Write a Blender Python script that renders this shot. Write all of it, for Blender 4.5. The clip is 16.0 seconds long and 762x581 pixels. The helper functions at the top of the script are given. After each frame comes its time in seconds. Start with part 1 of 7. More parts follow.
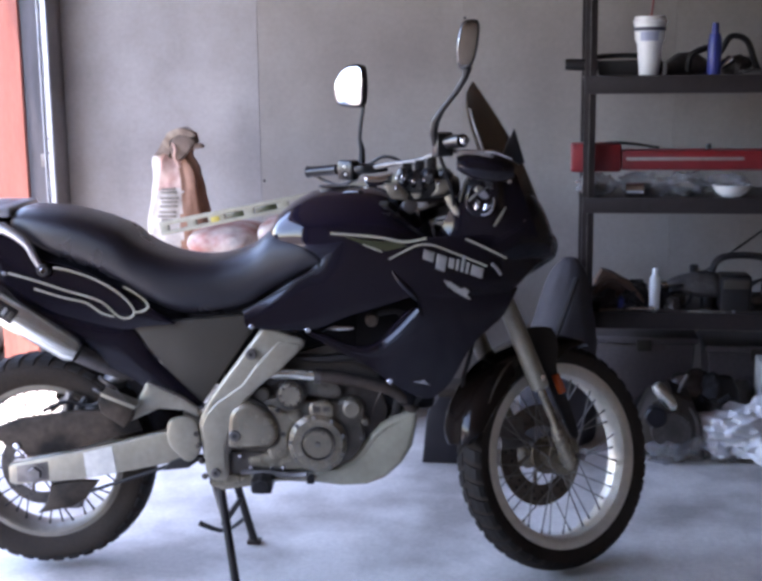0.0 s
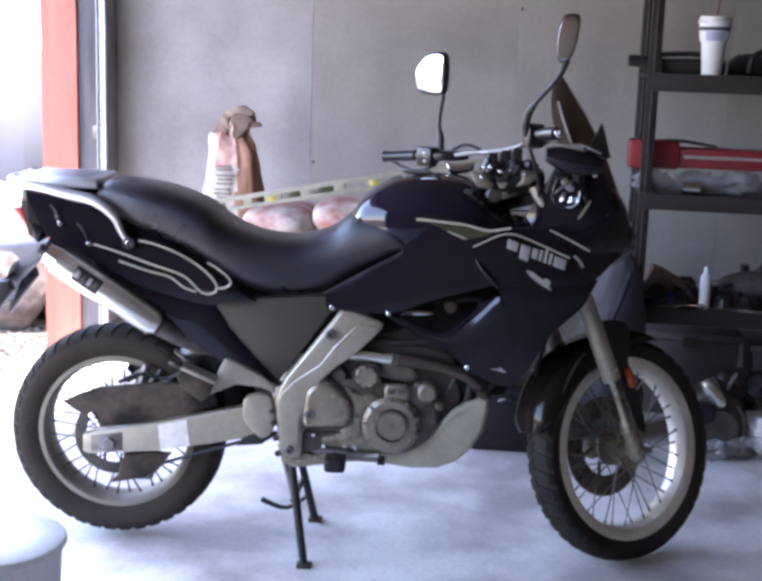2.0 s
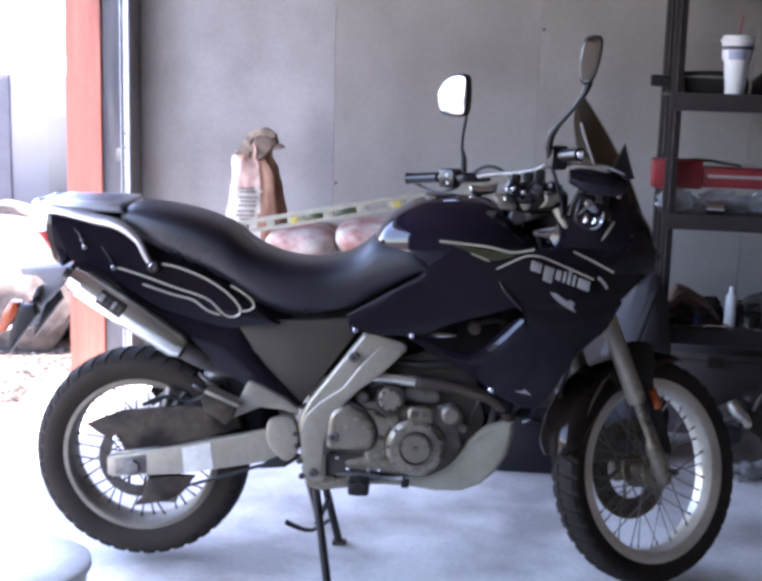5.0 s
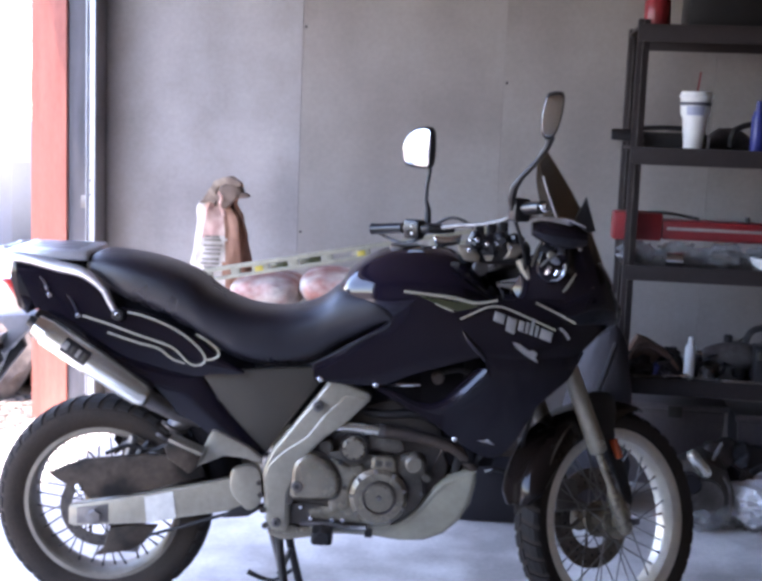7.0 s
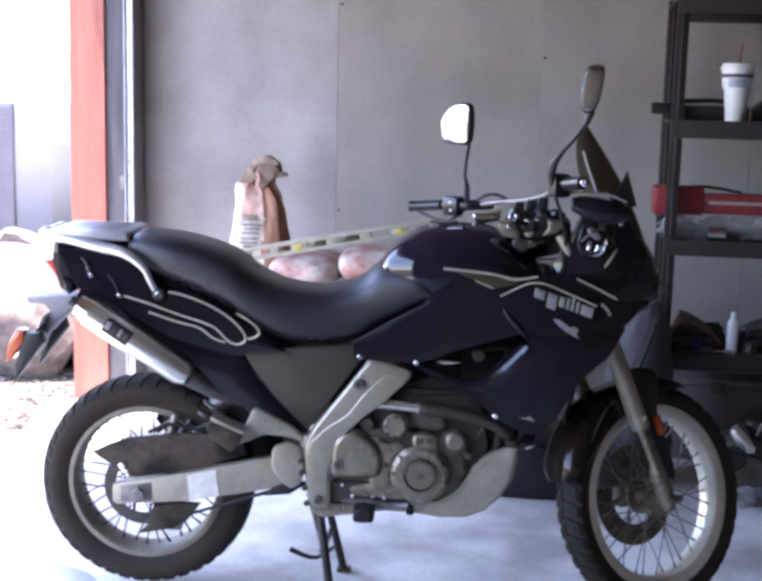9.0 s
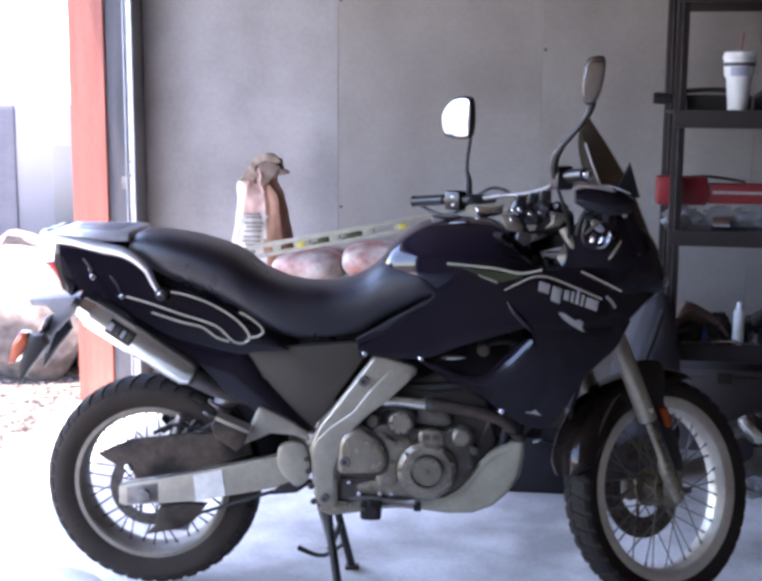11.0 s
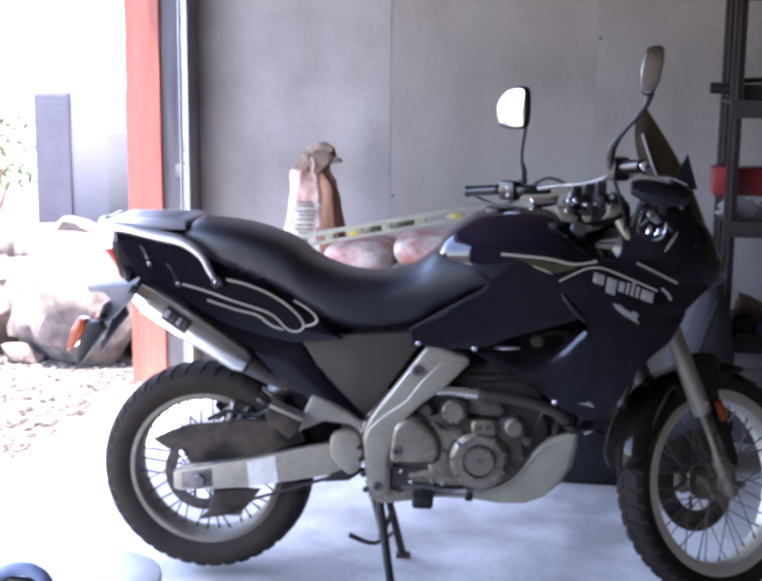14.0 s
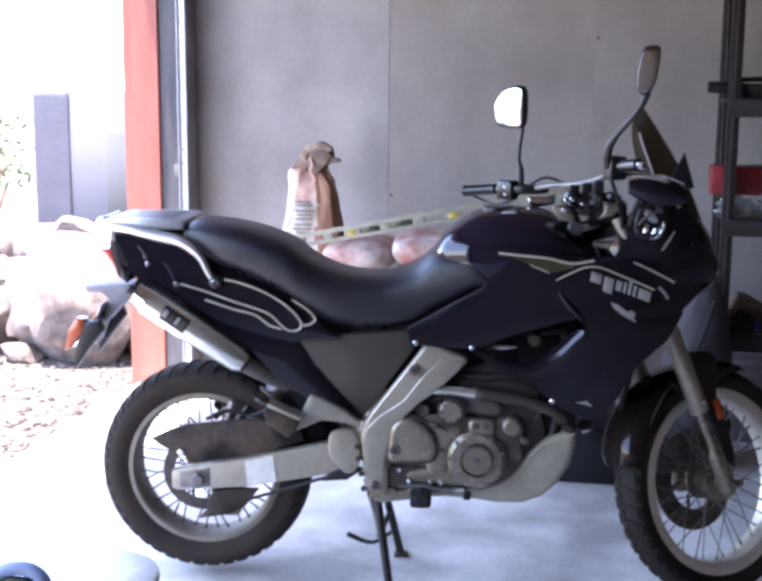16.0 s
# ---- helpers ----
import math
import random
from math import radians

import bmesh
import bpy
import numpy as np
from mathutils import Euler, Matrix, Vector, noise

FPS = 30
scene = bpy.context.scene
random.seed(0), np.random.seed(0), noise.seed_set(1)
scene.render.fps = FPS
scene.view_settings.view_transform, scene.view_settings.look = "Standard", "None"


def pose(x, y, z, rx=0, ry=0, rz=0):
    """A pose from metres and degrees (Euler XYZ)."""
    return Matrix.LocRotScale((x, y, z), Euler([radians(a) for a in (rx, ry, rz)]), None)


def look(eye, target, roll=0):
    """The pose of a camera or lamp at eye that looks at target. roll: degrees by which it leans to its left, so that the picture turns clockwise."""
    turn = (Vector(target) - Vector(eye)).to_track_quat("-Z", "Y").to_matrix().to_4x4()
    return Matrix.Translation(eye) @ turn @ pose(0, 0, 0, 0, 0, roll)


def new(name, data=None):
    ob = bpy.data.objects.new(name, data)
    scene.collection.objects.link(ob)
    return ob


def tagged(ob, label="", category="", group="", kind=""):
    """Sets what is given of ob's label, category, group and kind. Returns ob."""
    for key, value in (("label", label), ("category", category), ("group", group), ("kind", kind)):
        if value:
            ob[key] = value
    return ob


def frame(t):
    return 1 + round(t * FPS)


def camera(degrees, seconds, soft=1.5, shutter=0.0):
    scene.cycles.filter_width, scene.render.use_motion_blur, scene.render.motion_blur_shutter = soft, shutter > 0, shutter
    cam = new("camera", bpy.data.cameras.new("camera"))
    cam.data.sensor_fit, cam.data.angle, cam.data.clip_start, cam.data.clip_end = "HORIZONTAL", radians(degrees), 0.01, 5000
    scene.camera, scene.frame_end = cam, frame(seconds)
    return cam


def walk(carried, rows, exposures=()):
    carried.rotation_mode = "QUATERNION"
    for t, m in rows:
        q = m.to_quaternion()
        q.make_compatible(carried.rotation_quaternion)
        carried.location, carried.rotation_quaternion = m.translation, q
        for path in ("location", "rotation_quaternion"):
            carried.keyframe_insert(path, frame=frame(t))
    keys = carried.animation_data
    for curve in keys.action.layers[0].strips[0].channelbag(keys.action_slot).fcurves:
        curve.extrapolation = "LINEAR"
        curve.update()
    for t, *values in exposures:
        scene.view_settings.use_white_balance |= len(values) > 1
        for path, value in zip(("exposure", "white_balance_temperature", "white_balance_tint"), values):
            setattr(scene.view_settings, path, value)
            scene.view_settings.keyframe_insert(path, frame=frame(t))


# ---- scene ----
cam = camera(36.0, 16.0, soft=3.45)
EXPO, KELVIN, TINT = 3.77, 6480, 22.5
PATH = [
    (0, (0.311, -3.312, 1.43), (0.274, -1.345, 1.072), -0.6),
    (0.5, (0.124, -3.35, 1.431), (0.174, -1.388, 1.048), 0.9),
    (1, (0.088, -3.35, 1.433), (0.11, -1.39, 1.037), 1.3),
    (1.5, (0.076, -3.349, 1.437), (0.071, -1.384, 1.063), 1.7),
    (2, (0.064, -3.351, 1.436), (0.042, -1.389, 1.052), 2.0),
    (2.5, (0.05, -3.349, 1.438), (0.009, -1.385, 1.06), 2.3),
    (3, (0.045, -3.354, 1.439), (-0.001, -1.388, 1.077), 2.2),
    (5.5, (0.063, -3.345, 1.446), (0.001, -1.378, 1.092), 1.5),
    (6, (0.063, -3.349, 1.446), (0.007, -1.381, 1.093), 1.4),
    (6.5, (0.07, -3.359, 1.449), (0.07, -1.385, 1.129), 1.0),
    (7, (0.055, -3.372, 1.457), (0.055, -1.391, 1.184), 2.2),
    (7.5, (0.054, -3.363, 1.455), (0.032, -1.385, 1.164), 1.3),
    (8, (0.051, -3.354, 1.455), (0.005, -1.377, 1.155), 1.3),
    (8.5, (0.045, -3.355, 1.453), (-0.014, -1.38, 1.142), 1.8),
    (9, (0.05, -3.365, 1.453), (-0.013, -1.391, 1.142), 1.4),
    (11.3, (0.054, -3.348, 1.453), (-0.016, -1.378, 1.130), 0.3),
    (11.5, (0.054, -3.348, 1.453), (-0.014, -1.378, 1.11), 0.3),
    (12, (0.05, -3.343, 1.454), (-0.025, -1.374, 1.11), 0.3),
    (12.5, (0.044, -3.347, 1.448), (-0.058, -1.381, 1.1), 0.5),
    (13, (0.037, -3.356, 1.456), (-0.076, -1.387, 1.12), 0.6),
    (13.5, (0.041, -3.359, 1.458), (-0.093, -1.393, 1.118), 0.6),
    (14, (0.035, -3.358, 1.459), (-0.116, -1.393, 1.119), 0.5),
    (14.5, (0.04, -3.357, 1.46), (-0.111, -1.393, 1.115), 0.9),
    (15, (0.047, -3.351, 1.456), (-0.084, -1.387, 1.104), 0.5),
    (15.5, (0.042, -3.357, 1.457), (-0.115, -1.393, 1.11), 0.6),
    (16, (0.042, -3.362, 1.46), (-0.109, -1.397, 1.119), 0.4),
]
walk(cam, [(t, look(eye, target, roll)) for t, eye, target, roll in PATH], [(0, EXPO - 0.02, KELVIN + 200, TINT), (0.4, EXPO + 0.33, KELVIN + 400, TINT), (1, EXPO + 0.32, KELVIN + 400, TINT), (2, EXPO + 0.16, KELVIN + 150, TINT), (3.2, EXPO + 0.13, KELVIN, TINT), (5.3, EXPO + 0.06, KELVIN, TINT), (8, EXPO + 0.06, KELVIN, TINT), (12, EXPO, KELVIN, TINT), (16, EXPO, KELVIN, TINT)])

# ---- world, sun, exposure ----
world = bpy.data.worlds.new("sky")
scene.world = world
world.use_nodes = True
sky = world.node_tree.nodes.new("ShaderNodeTexSky")
sky.sky_type = "NISHITA"
sky.sun_disc = False
SUN_DIR = Vector((-0.30, -0.09, 1.4)).normalized()
sky.sun_elevation = math.asin(SUN_DIR.z)
sky.sun_rotation = math.atan2(SUN_DIR.x, SUN_DIR.y)
world.node_tree.links.new(sky.outputs[0], world.node_tree.nodes["Background"].inputs[0])
world.node_tree.nodes["Background"].inputs[1].default_value = 0.15
sun = new("sun", bpy.data.lights.new("sun", "SUN"))
sun.data.energy, sun.data.angle, sun.data.color = 2.3, radians(0.5), (1.0, 0.93, 0.84)
sun.matrix_world = look(SUN_DIR * 20, (0, 0, 0))

# the garage stands at a slight angle to the motorcycle: its own axes start at the inner corner
ROOM = pose(-1.38, 2.6, 0, 0, 0, -7)


# ---- materials ----
def material(name, colour, rough=0.5, metal=0.0, second=None, scale=8.0, fine=0.06, bump=0.0, bump_scale=60.0, coat=0.0,
             contrast=0.5, stretch=(1, 1, 1), random_amount=0.0, spec=0.5, rough_var=0.12, island=False):
    """A surface with broad patches towards a second colour, fine grain and relief."""
    m = bpy.data.materials.new(name)
    m.use_nodes = True
    n, l = m.node_tree.nodes, m.node_tree.links
    b = n["Principled BSDF"]
    b.inputs["Metallic"].default_value = metal
    b.inputs["Specular IOR Level"].default_value = spec
    b.inputs["Coat Weight"].default_value = coat
    b.inputs["Coat Roughness"].default_value = 0.06
    tc = n.new("ShaderNodeTexCoord")
    mp = n.new("ShaderNodeMapping")
    mp.inputs["Scale"].default_value = stretch
    l.new(tc.outputs["Object"], mp.inputs[0])
    broad = n.new("ShaderNodeTexNoise")
    broad.inputs["Scale"].default_value, broad.inputs["Detail"].default_value = scale, 6
    l.new(mp.outputs[0], broad.inputs["Vector"])
    ramp = n.new("ShaderNodeMapRange")
    ramp.inputs["From Min"].default_value, ramp.inputs["From Max"].default_value = 0.5 - 0.5 * contrast, 0.5 + 0.5 * contrast
    l.new(broad.outputs["Fac"], ramp.inputs["Value"])
    mix = n.new("ShaderNodeMix")
    mix.data_type = "RGBA"
    second = second or tuple(c * 0.75 for c in colour)
    mix.inputs["A"].default_value, mix.inputs["B"].default_value = (*colour, 1), (*second, 1)
    l.new(ramp.outputs[0], mix.inputs["Factor"])
    grain = n.new("ShaderNodeTexNoise")
    grain.inputs["Scale"].default_value, grain.inputs["Detail"].default_value = bump_scale, 4
    l.new(mp.outputs[0], grain.inputs["Vector"])
    val = n.new("ShaderNodeMapRange")
    val.inputs["From Min"].default_value, val.inputs["From Max"].default_value = 0.3, 0.7
    val.inputs["To Min"].default_value, val.inputs["To Max"].default_value = 1 - fine, 1 + fine
    l.new(grain.outputs["Fac"], val.inputs["Value"])
    hsv = n.new("ShaderNodeHueSaturation")
    l.new(mix.outputs["Result"], hsv.inputs["Color"])
    if random_amount:
        info = n.new("ShaderNodeNewGeometry" if island else "ShaderNodeObjectInfo")
        rv = n.new("ShaderNodeMapRange")
        rv.inputs["To Min"].default_value, rv.inputs["To Max"].default_value = 1 - random_amount, 1 + random_amount
        l.new(info.outputs["Random Per Island" if island else "Random"], rv.inputs["Value"])
        mul = n.new("ShaderNodeMath")
        mul.operation = "MULTIPLY"
        l.new(rv.outputs[0], mul.inputs[0])
        l.new(val.outputs[0], mul.inputs[1])
        l.new(mul.outputs[0], hsv.inputs["Value"])
    else:
        l.new(val.outputs[0], hsv.inputs["Value"])
    l.new(hsv.outputs[0], b.inputs["Base Color"])
    rr = n.new("ShaderNodeMapRange")
    rr.inputs["To Min"].default_value, rr.inputs["To Max"].default_value = max(0.02, rough - rough_var), min(1, rough + rough_var)
    l.new(broad.outputs["Fac"], rr.inputs["Value"])
    l.new(rr.outputs[0], b.inputs["Roughness"])
    if bump:
        bp = n.new("ShaderNodeBump")
        bp.inputs["Strength"].default_value, bp.inputs["Distance"].default_value = bump, 0.004
        l.new(grain.outputs["Fac"], bp.inputs["Height"])
        l.new(bp.outputs[0], b.inputs["Normal"])
    return m


WALL = material("grey cast concrete", (0.308, 0.284, 0.278), 0.8, second=(0.222, 0.201, 0.195), scale=2.4, bump=0.10, bump_scale=45, fine=0.06, contrast=0.30)
# browner concrete; its darker tone also carries the fading door light
WALLBROWN = material("browner concrete, falloff in its colour", (0.293, 0.262, 0.242), 0.8, second=(0.202, 0.174, 0.156), scale=1.7, bump=0.10, bump_scale=45, fine=0.05, contrast=0.40)
FLOOR = material("worn concrete floor", (0.755, 0.735, 0.710), 0.52, second=(0.395, 0.375, 0.355), scale=2.6, bump=0.12, bump_scale=60, fine=0.09, contrast=0.22, rough_var=0.15, spec=0.35)
# two browns for unseen surfaces, chosen to warm the bounced light
PLASTER = material("tan board that warms the bounce", (0.22, 0.172, 0.135), 0.8, second=(0.165, 0.127, 0.10), scale=1.5, bump=0.1)
CEILING = material("brown ceiling that warms the bounce", (0.17, 0.13, 0.098), 0.8, second=(0.13, 0.098, 0.074), scale=1.5, bump=0.1)
REDWOOD = material("red stained timber", (0.37, 0.115, 0.08), 0.6, second=(0.28, 0.085, 0.06), scale=3, stretch=(9, 9, 0.7), bump=0.3, bump_scale=30, fine=0.14)
JAMB = material("grey jamb board, shade in its colour", (0.085, 0.08, 0.09), 0.7, second=(0.05, 0.048, 0.055), scale=5, stretch=(4, 4, 0.6), fine=0.1)
GALV = material("galvanised steel", (0.45, 0.46, 0.50), 0.4, 0.6, second=(0.36, 0.37, 0.41), scale=25, fine=0.08)
BLACKPAINT = material("gloss black paint", (0.0078, 0.0062, 0.0098), 0.09, second=(0.0098, 0.0080, 0.0122), scale=4, fine=0.05, rough_var=0.03, spec=0.40)
TANKPAINT = material("polished black tank paint", (0.0085, 0.0065, 0.0140), 0.06, second=(0.0105, 0.008, 0.017), scale=4, fine=0.05, rough_var=0.02, spec=0.5)
HANGER = material("grey bracket plastic", (0.21, 0.20, 0.215), 0.5, second=(0.16, 0.155, 0.165), scale=9, fine=0.08)
# lifted black that imitates the highlight on an edge
LIPPAINT = material("black edge, highlight in its colour", (0.02, 0.02, 0.028), 0.2, second=(0.035, 0.035, 0.045), scale=12, fine=0.1, spec=0.6)
GUARDPAINT = material("gloss brown-black mudguard plastic", (0.0085, 0.0058, 0.0052), 0.08, second=(0.012, 0.0085, 0.0075), scale=7, fine=0.08, rough_var=0.03, spec=0.25)
VINYL = material("black seat vinyl", (0.0115, 0.0108, 0.0160), 0.29, second=(0.0150, 0.0140, 0.0200), scale=6, bump=0.35, bump_scale=400, fine=0.1, spec=0.52, rough_var=0.06)
GREYPLASTIC = material("grey moulded plastic", (0.062, 0.053, 0.042), 0.5, second=(0.047, 0.040, 0.032), scale=7, bump=0.1, bump_scale=250, spec=0.3)
DARKPLASTIC = material("dark plastic", (0.0125, 0.0112, 0.0118), 0.45, second=(0.018, 0.016, 0.016), scale=9, bump=0.1, bump_scale=200, spec=0.35)
DUSTPLASTIC = material("dusty brown plastic", (0.0080, 0.0062, 0.0052), 0.55, second=(0.058, 0.043, 0.032), scale=8, bump=0.2, contrast=0.22, fine=0.2, spec=0.18)
ALLOY = material("silver painted alloy", (0.375, 0.338, 0.265), 0.32, 0.45, second=(0.28, 0.25, 0.195), scale=7, fine=0.08, rough_var=0.10, contrast=0.7)
CAST = material("cast engine alloy", (0.345, 0.300, 0.226), 0.27, 0.6, second=(0.150, 0.128, 0.096), scale=15, bump=0.25, bump_scale=200, fine=0.14, contrast=0.42)
CASTDARK = material("dark crankcase alloy", (0.13, 0.114, 0.094), 0.5, 0.4, second=(0.058, 0.049, 0.041), scale=18, bump=0.3, bump_scale=160, fine=0.15, contrast=0.4)
# matt black that puts interior shade into the colour
DEEPBLACK = material("black plastic, shade in its colour", (0.010, 0.0088, 0.010), 0.8, scale=9, spec=0.1)
ENGINEDARK = material("dark brown engine castings", (0.026, 0.021, 0.018), 0.5, 0.2, second=(0.060, 0.048, 0.040), scale=16, bump=0.3, bump_scale=120, fine=0.15)
# paler than the frame alloy, to include the sky light falling on it
RACKMETAL = material("bright alloy, sky light in its colour", (0.58, 0.58, 0.60), 0.33, 0.7, second=(0.46, 0.46, 0.48), scale=12, fine=0.05)
BRUSHED = material("polished aluminium", (0.80, 0.79, 0.73), 0.24, 0.85, second=(0.68, 0.67, 0.60), scale=5, fine=0.04, rough_var=0.06)
CHROME = material("bright chrome", (0.78, 0.78, 0.80), 0.12, 1.0, second=(0.68, 0.68, 0.70), scale=15, fine=0.02, rough_var=0.05)
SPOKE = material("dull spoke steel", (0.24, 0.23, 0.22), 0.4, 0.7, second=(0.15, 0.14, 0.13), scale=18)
# near-black colour gives the rear spokes their backlit silhouette
SPOKEDARK = material("dark spoke steel, backlit look in its colour", (0.05, 0.046, 0.042), 0.55, 0.3, second=(0.03, 0.027, 0.025), scale=18)
TREAD = material("black tread rubber", (0.0125, 0.0105, 0.0098), 0.7, second=(0.021, 0.017, 0.015), scale=14, bump=0.2, bump_scale=200, fine=0.12, spec=0.2)
DISC = material("dull brake steel", (0.17, 0.145, 0.125), 0.38, 0.6, second=(0.08, 0.067, 0.058), scale=20, fine=0.2, contrast=0.4)
STEEL = material("grey steel", (0.20, 0.19, 0.185), 0.45, 0.75, second=(0.12, 0.105, 0.098), scale=18, fine=0.1)
TYRE = material("dusty tyre rubber", (0.021, 0.0165, 0.0138), 0.8, second=(0.038, 0.029, 0.023), scale=9, bump=0.25, bump_scale=180, fine=0.16, contrast=0.6, spec=0.14)
# front rim paler, rear rim browner and darker: each colour includes its lighting
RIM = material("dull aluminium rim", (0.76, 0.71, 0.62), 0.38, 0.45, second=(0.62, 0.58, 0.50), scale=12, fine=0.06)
RIMDULL = material("brown-grey rim, dimmer light in its colour", (0.19, 0.165, 0.130), 0.5, 0.25, second=(0.11, 0.095, 0.076), scale=12, fine=0.1)
BELLY = material("dusty beige-grey belly pan", (0.40, 0.375, 0.29), 0.45, 0.1, second=(0.27, 0.25, 0.19), scale=9, bump=0.1, fine=0.06)
RUSTY = material("heat-browned steel", (0.10, 0.075, 0.06), 0.5, 0.5, second=(0.055, 0.042, 0.036), scale=14, bump=0.2, fine=0.15)
STRIPE = material("pale gold pinstripe", (0.55, 0.52, 0.40), 0.35, 0.2, scale=30)
WHITEDECAL = material("silver-white decal", (0.34, 0.325, 0.31), 0.35, 0.2, second=(0.22, 0.21, 0.20), scale=60)
GREENDECAL = material("dark olive decal", (0.045, 0.05, 0.02), 0.3, scale=20, coat=0.5)
ORANGE = material("orange reflector", (0.42, 0.075, 0.02), 0.2, scale=60, fine=0.1, coat=0.5)
REDLENS = material("red tail lens", (0.50, 0.03, 0.03), 0.15, scale=60, fine=0.1, coat=0.6)
STICKER = material("worn pale sticker", (0.60, 0.58, 0.52), 0.6, second=(0.45, 0.43, 0.40), scale=22, fine=0.1)
DISCDARK = material("dark brown brake steel", (0.035, 0.029, 0.025), 0.45, 0.4, second=(0.06, 0.05, 0.042), scale=20, fine=0.2)
BARBLACK = material("satin black control plastic", (0.006, 0.0055, 0.007), 0.3, second=(0.010, 0.009, 0.011), scale=12, fine=0.1, spec=0.5, rough_var=0.08)
CAPDUST = material("dusty cast cap", (0.25, 0.218, 0.168), 0.4, 0.4, second=(0.15, 0.128, 0.10), scale=20, bump=0.2, fine=0.12)
POUCH = material("worn dark leather", (0.13, 0.075, 0.05), 0.6, second=(0.07, 0.04, 0.028), scale=14, bump=0.3, fine=0.15)
TUB = material("dark plastic of the added tubs", (0.095, 0.080, 0.083), 0.45, second=(0.130, 0.110, 0.110), scale=7, bump=0.1, fine=0.12, spec=0.45)
BAGCLOTH = material("dark blue-grey cloth", (0.033, 0.030, 0.036), 0.75, second=(0.052, 0.047, 0.052), scale=9, bump=0.3, bump_scale=150, fine=0.12)
SHELFPAINT = material("black shelf enamel", (0.0200, 0.0150, 0.0150), 0.45, second=(0.029, 0.022, 0.021), scale=8, fine=0.1, spec=0.25)
REDPAINT = material("dull red enamel", (0.22, 0.014, 0.018), 0.4, second=(0.14, 0.010, 0.013), scale=9, fine=0.08)
FOAMCUP = material("white foam", (0.78, 0.77, 0.74), 0.6, scale=40, second=(0.70, 0.69, 0.66), bump=0.1, bump_scale=300)
CUPPRINT = material("dark cup print", (0.06, 0.06, 0.08), 0.5, scale=40)
BLUEGREY = material("pale blue print", (0.38, 0.40, 0.52), 0.5, scale=30)
BLUEPLASTIC = material("blue plastic", (0.03, 0.04, 0.22), 0.4, scale=20)
PAPER = material("dusty pale paper", (0.60, 0.54, 0.48), 0.75, second=(0.38, 0.32, 0.27), scale=11, bump=0.8, bump_scale=24, fine=0.16, contrast=0.42)
PAPERPINK = material("faded pink bag print", (0.52, 0.25, 0.20), 0.75, second=(0.58, 0.43, 0.36), scale=13, bump=0.7, bump_scale=26, fine=0.15, contrast=0.4)
PAPERDARK = material("brown paper fold, shade in its colour", (0.10, 0.062, 0.046), 0.8, second=(0.20, 0.14, 0.105), scale=14, bump=0.5, bump_scale=28)
PAPERTAN = material("tan paper fold", (0.38, 0.29, 0.22), 0.8, second=(0.19, 0.13, 0.098), scale=20, bump=0.7, bump_scale=28, contrast=0.35)
PAPERRED = material("faded red bag print", (0.36, 0.15, 0.12), 0.7, second=(0.60, 0.52, 0.46), scale=9, bump=0.7, bump_scale=24, fine=0.18, contrast=0.28)
PAPERBROWN = material("brown bag side", (0.26, 0.125, 0.075), 0.75, second=(0.33, 0.17, 0.11), scale=12, bump=0.5, bump_scale=28, fine=0.12)
INK = material("faded ink", (0.12, 0.095, 0.085), 0.7, second=(0.30, 0.255, 0.22), scale=90, contrast=0.4)
LEVELPAINT = material("dusty pale yellow enamel", (0.29, 0.27, 0.195), 0.5, second=(0.22, 0.205, 0.16), scale=18, fine=0.1)
YELLOWVIAL = material("yellow vial block", (0.48, 0.37, 0.06), 0.3, scale=30)
BUCKET = material("white plastic bucket", (0.78, 0.78, 0.76), 0.45, second=(0.68, 0.68, 0.64), scale=9, bump=0.08)
ROCK = material("pale granite boulder", (0.215, 0.178, 0.160), 0.85, second=(0.112, 0.088, 0.080), scale=5.0, bump=1.0, bump_scale=15, fine=0.42, contrast=0.36)
GRAVEL = material("tan gravel", (0.165, 0.135, 0.112), 0.9, second=(0.085, 0.069, 0.058), scale=30, bump=1.0, bump_scale=90, fine=0.3, contrast=0.4)
STONES = material("mixed loose stones", (0.15, 0.13, 0.118), 0.9, second=(0.09, 0.078, 0.072), scale=30, bump=0.6, bump_scale=120, fine=0.2, random_amount=0.85, island=True)
UNIT = material("beige painted steel", (0.185, 0.178, 0.190), 0.5, second=(0.16, 0.155, 0.168), scale=3, fine=0.04)
# darker copy of the unit's beige, shade of the inset panel included
UNITSTEP = material("beige steel, inset shade in its colour", (0.12, 0.115, 0.115), 0.5, second=(0.10, 0.096, 0.098), scale=3, fine=0.04)
UNITDARK = material("dark louvre steel", (0.10, 0.095, 0.118), 0.5, scale=8, fine=0.08)
LEAF = material("dusty green leaf", (0.09, 0.14, 0.045), 0.6, second=(0.06, 0.09, 0.03), scale=20)
PLASTICBAG = material("white plastic film", (0.70, 0.71, 0.74), 0.3, second=(0.6, 0.61, 0.65), scale=12, bump=0.4, bump_scale=30)
WHITEBOX = material("white carton", (0.68, 0.67, 0.64), 0.6, scale=9)
JUNKMETAL = material("oily mixed metal", (0.15, 0.135, 0.125), 0.38, 0.6, second=(0.055, 0.047, 0.045), scale=14, bump=0.2, fine=0.2)
NAVY = material("dark blue-black plastic", (0.0130, 0.0115, 0.0160), 0.4, scale=12, spec=0.35)
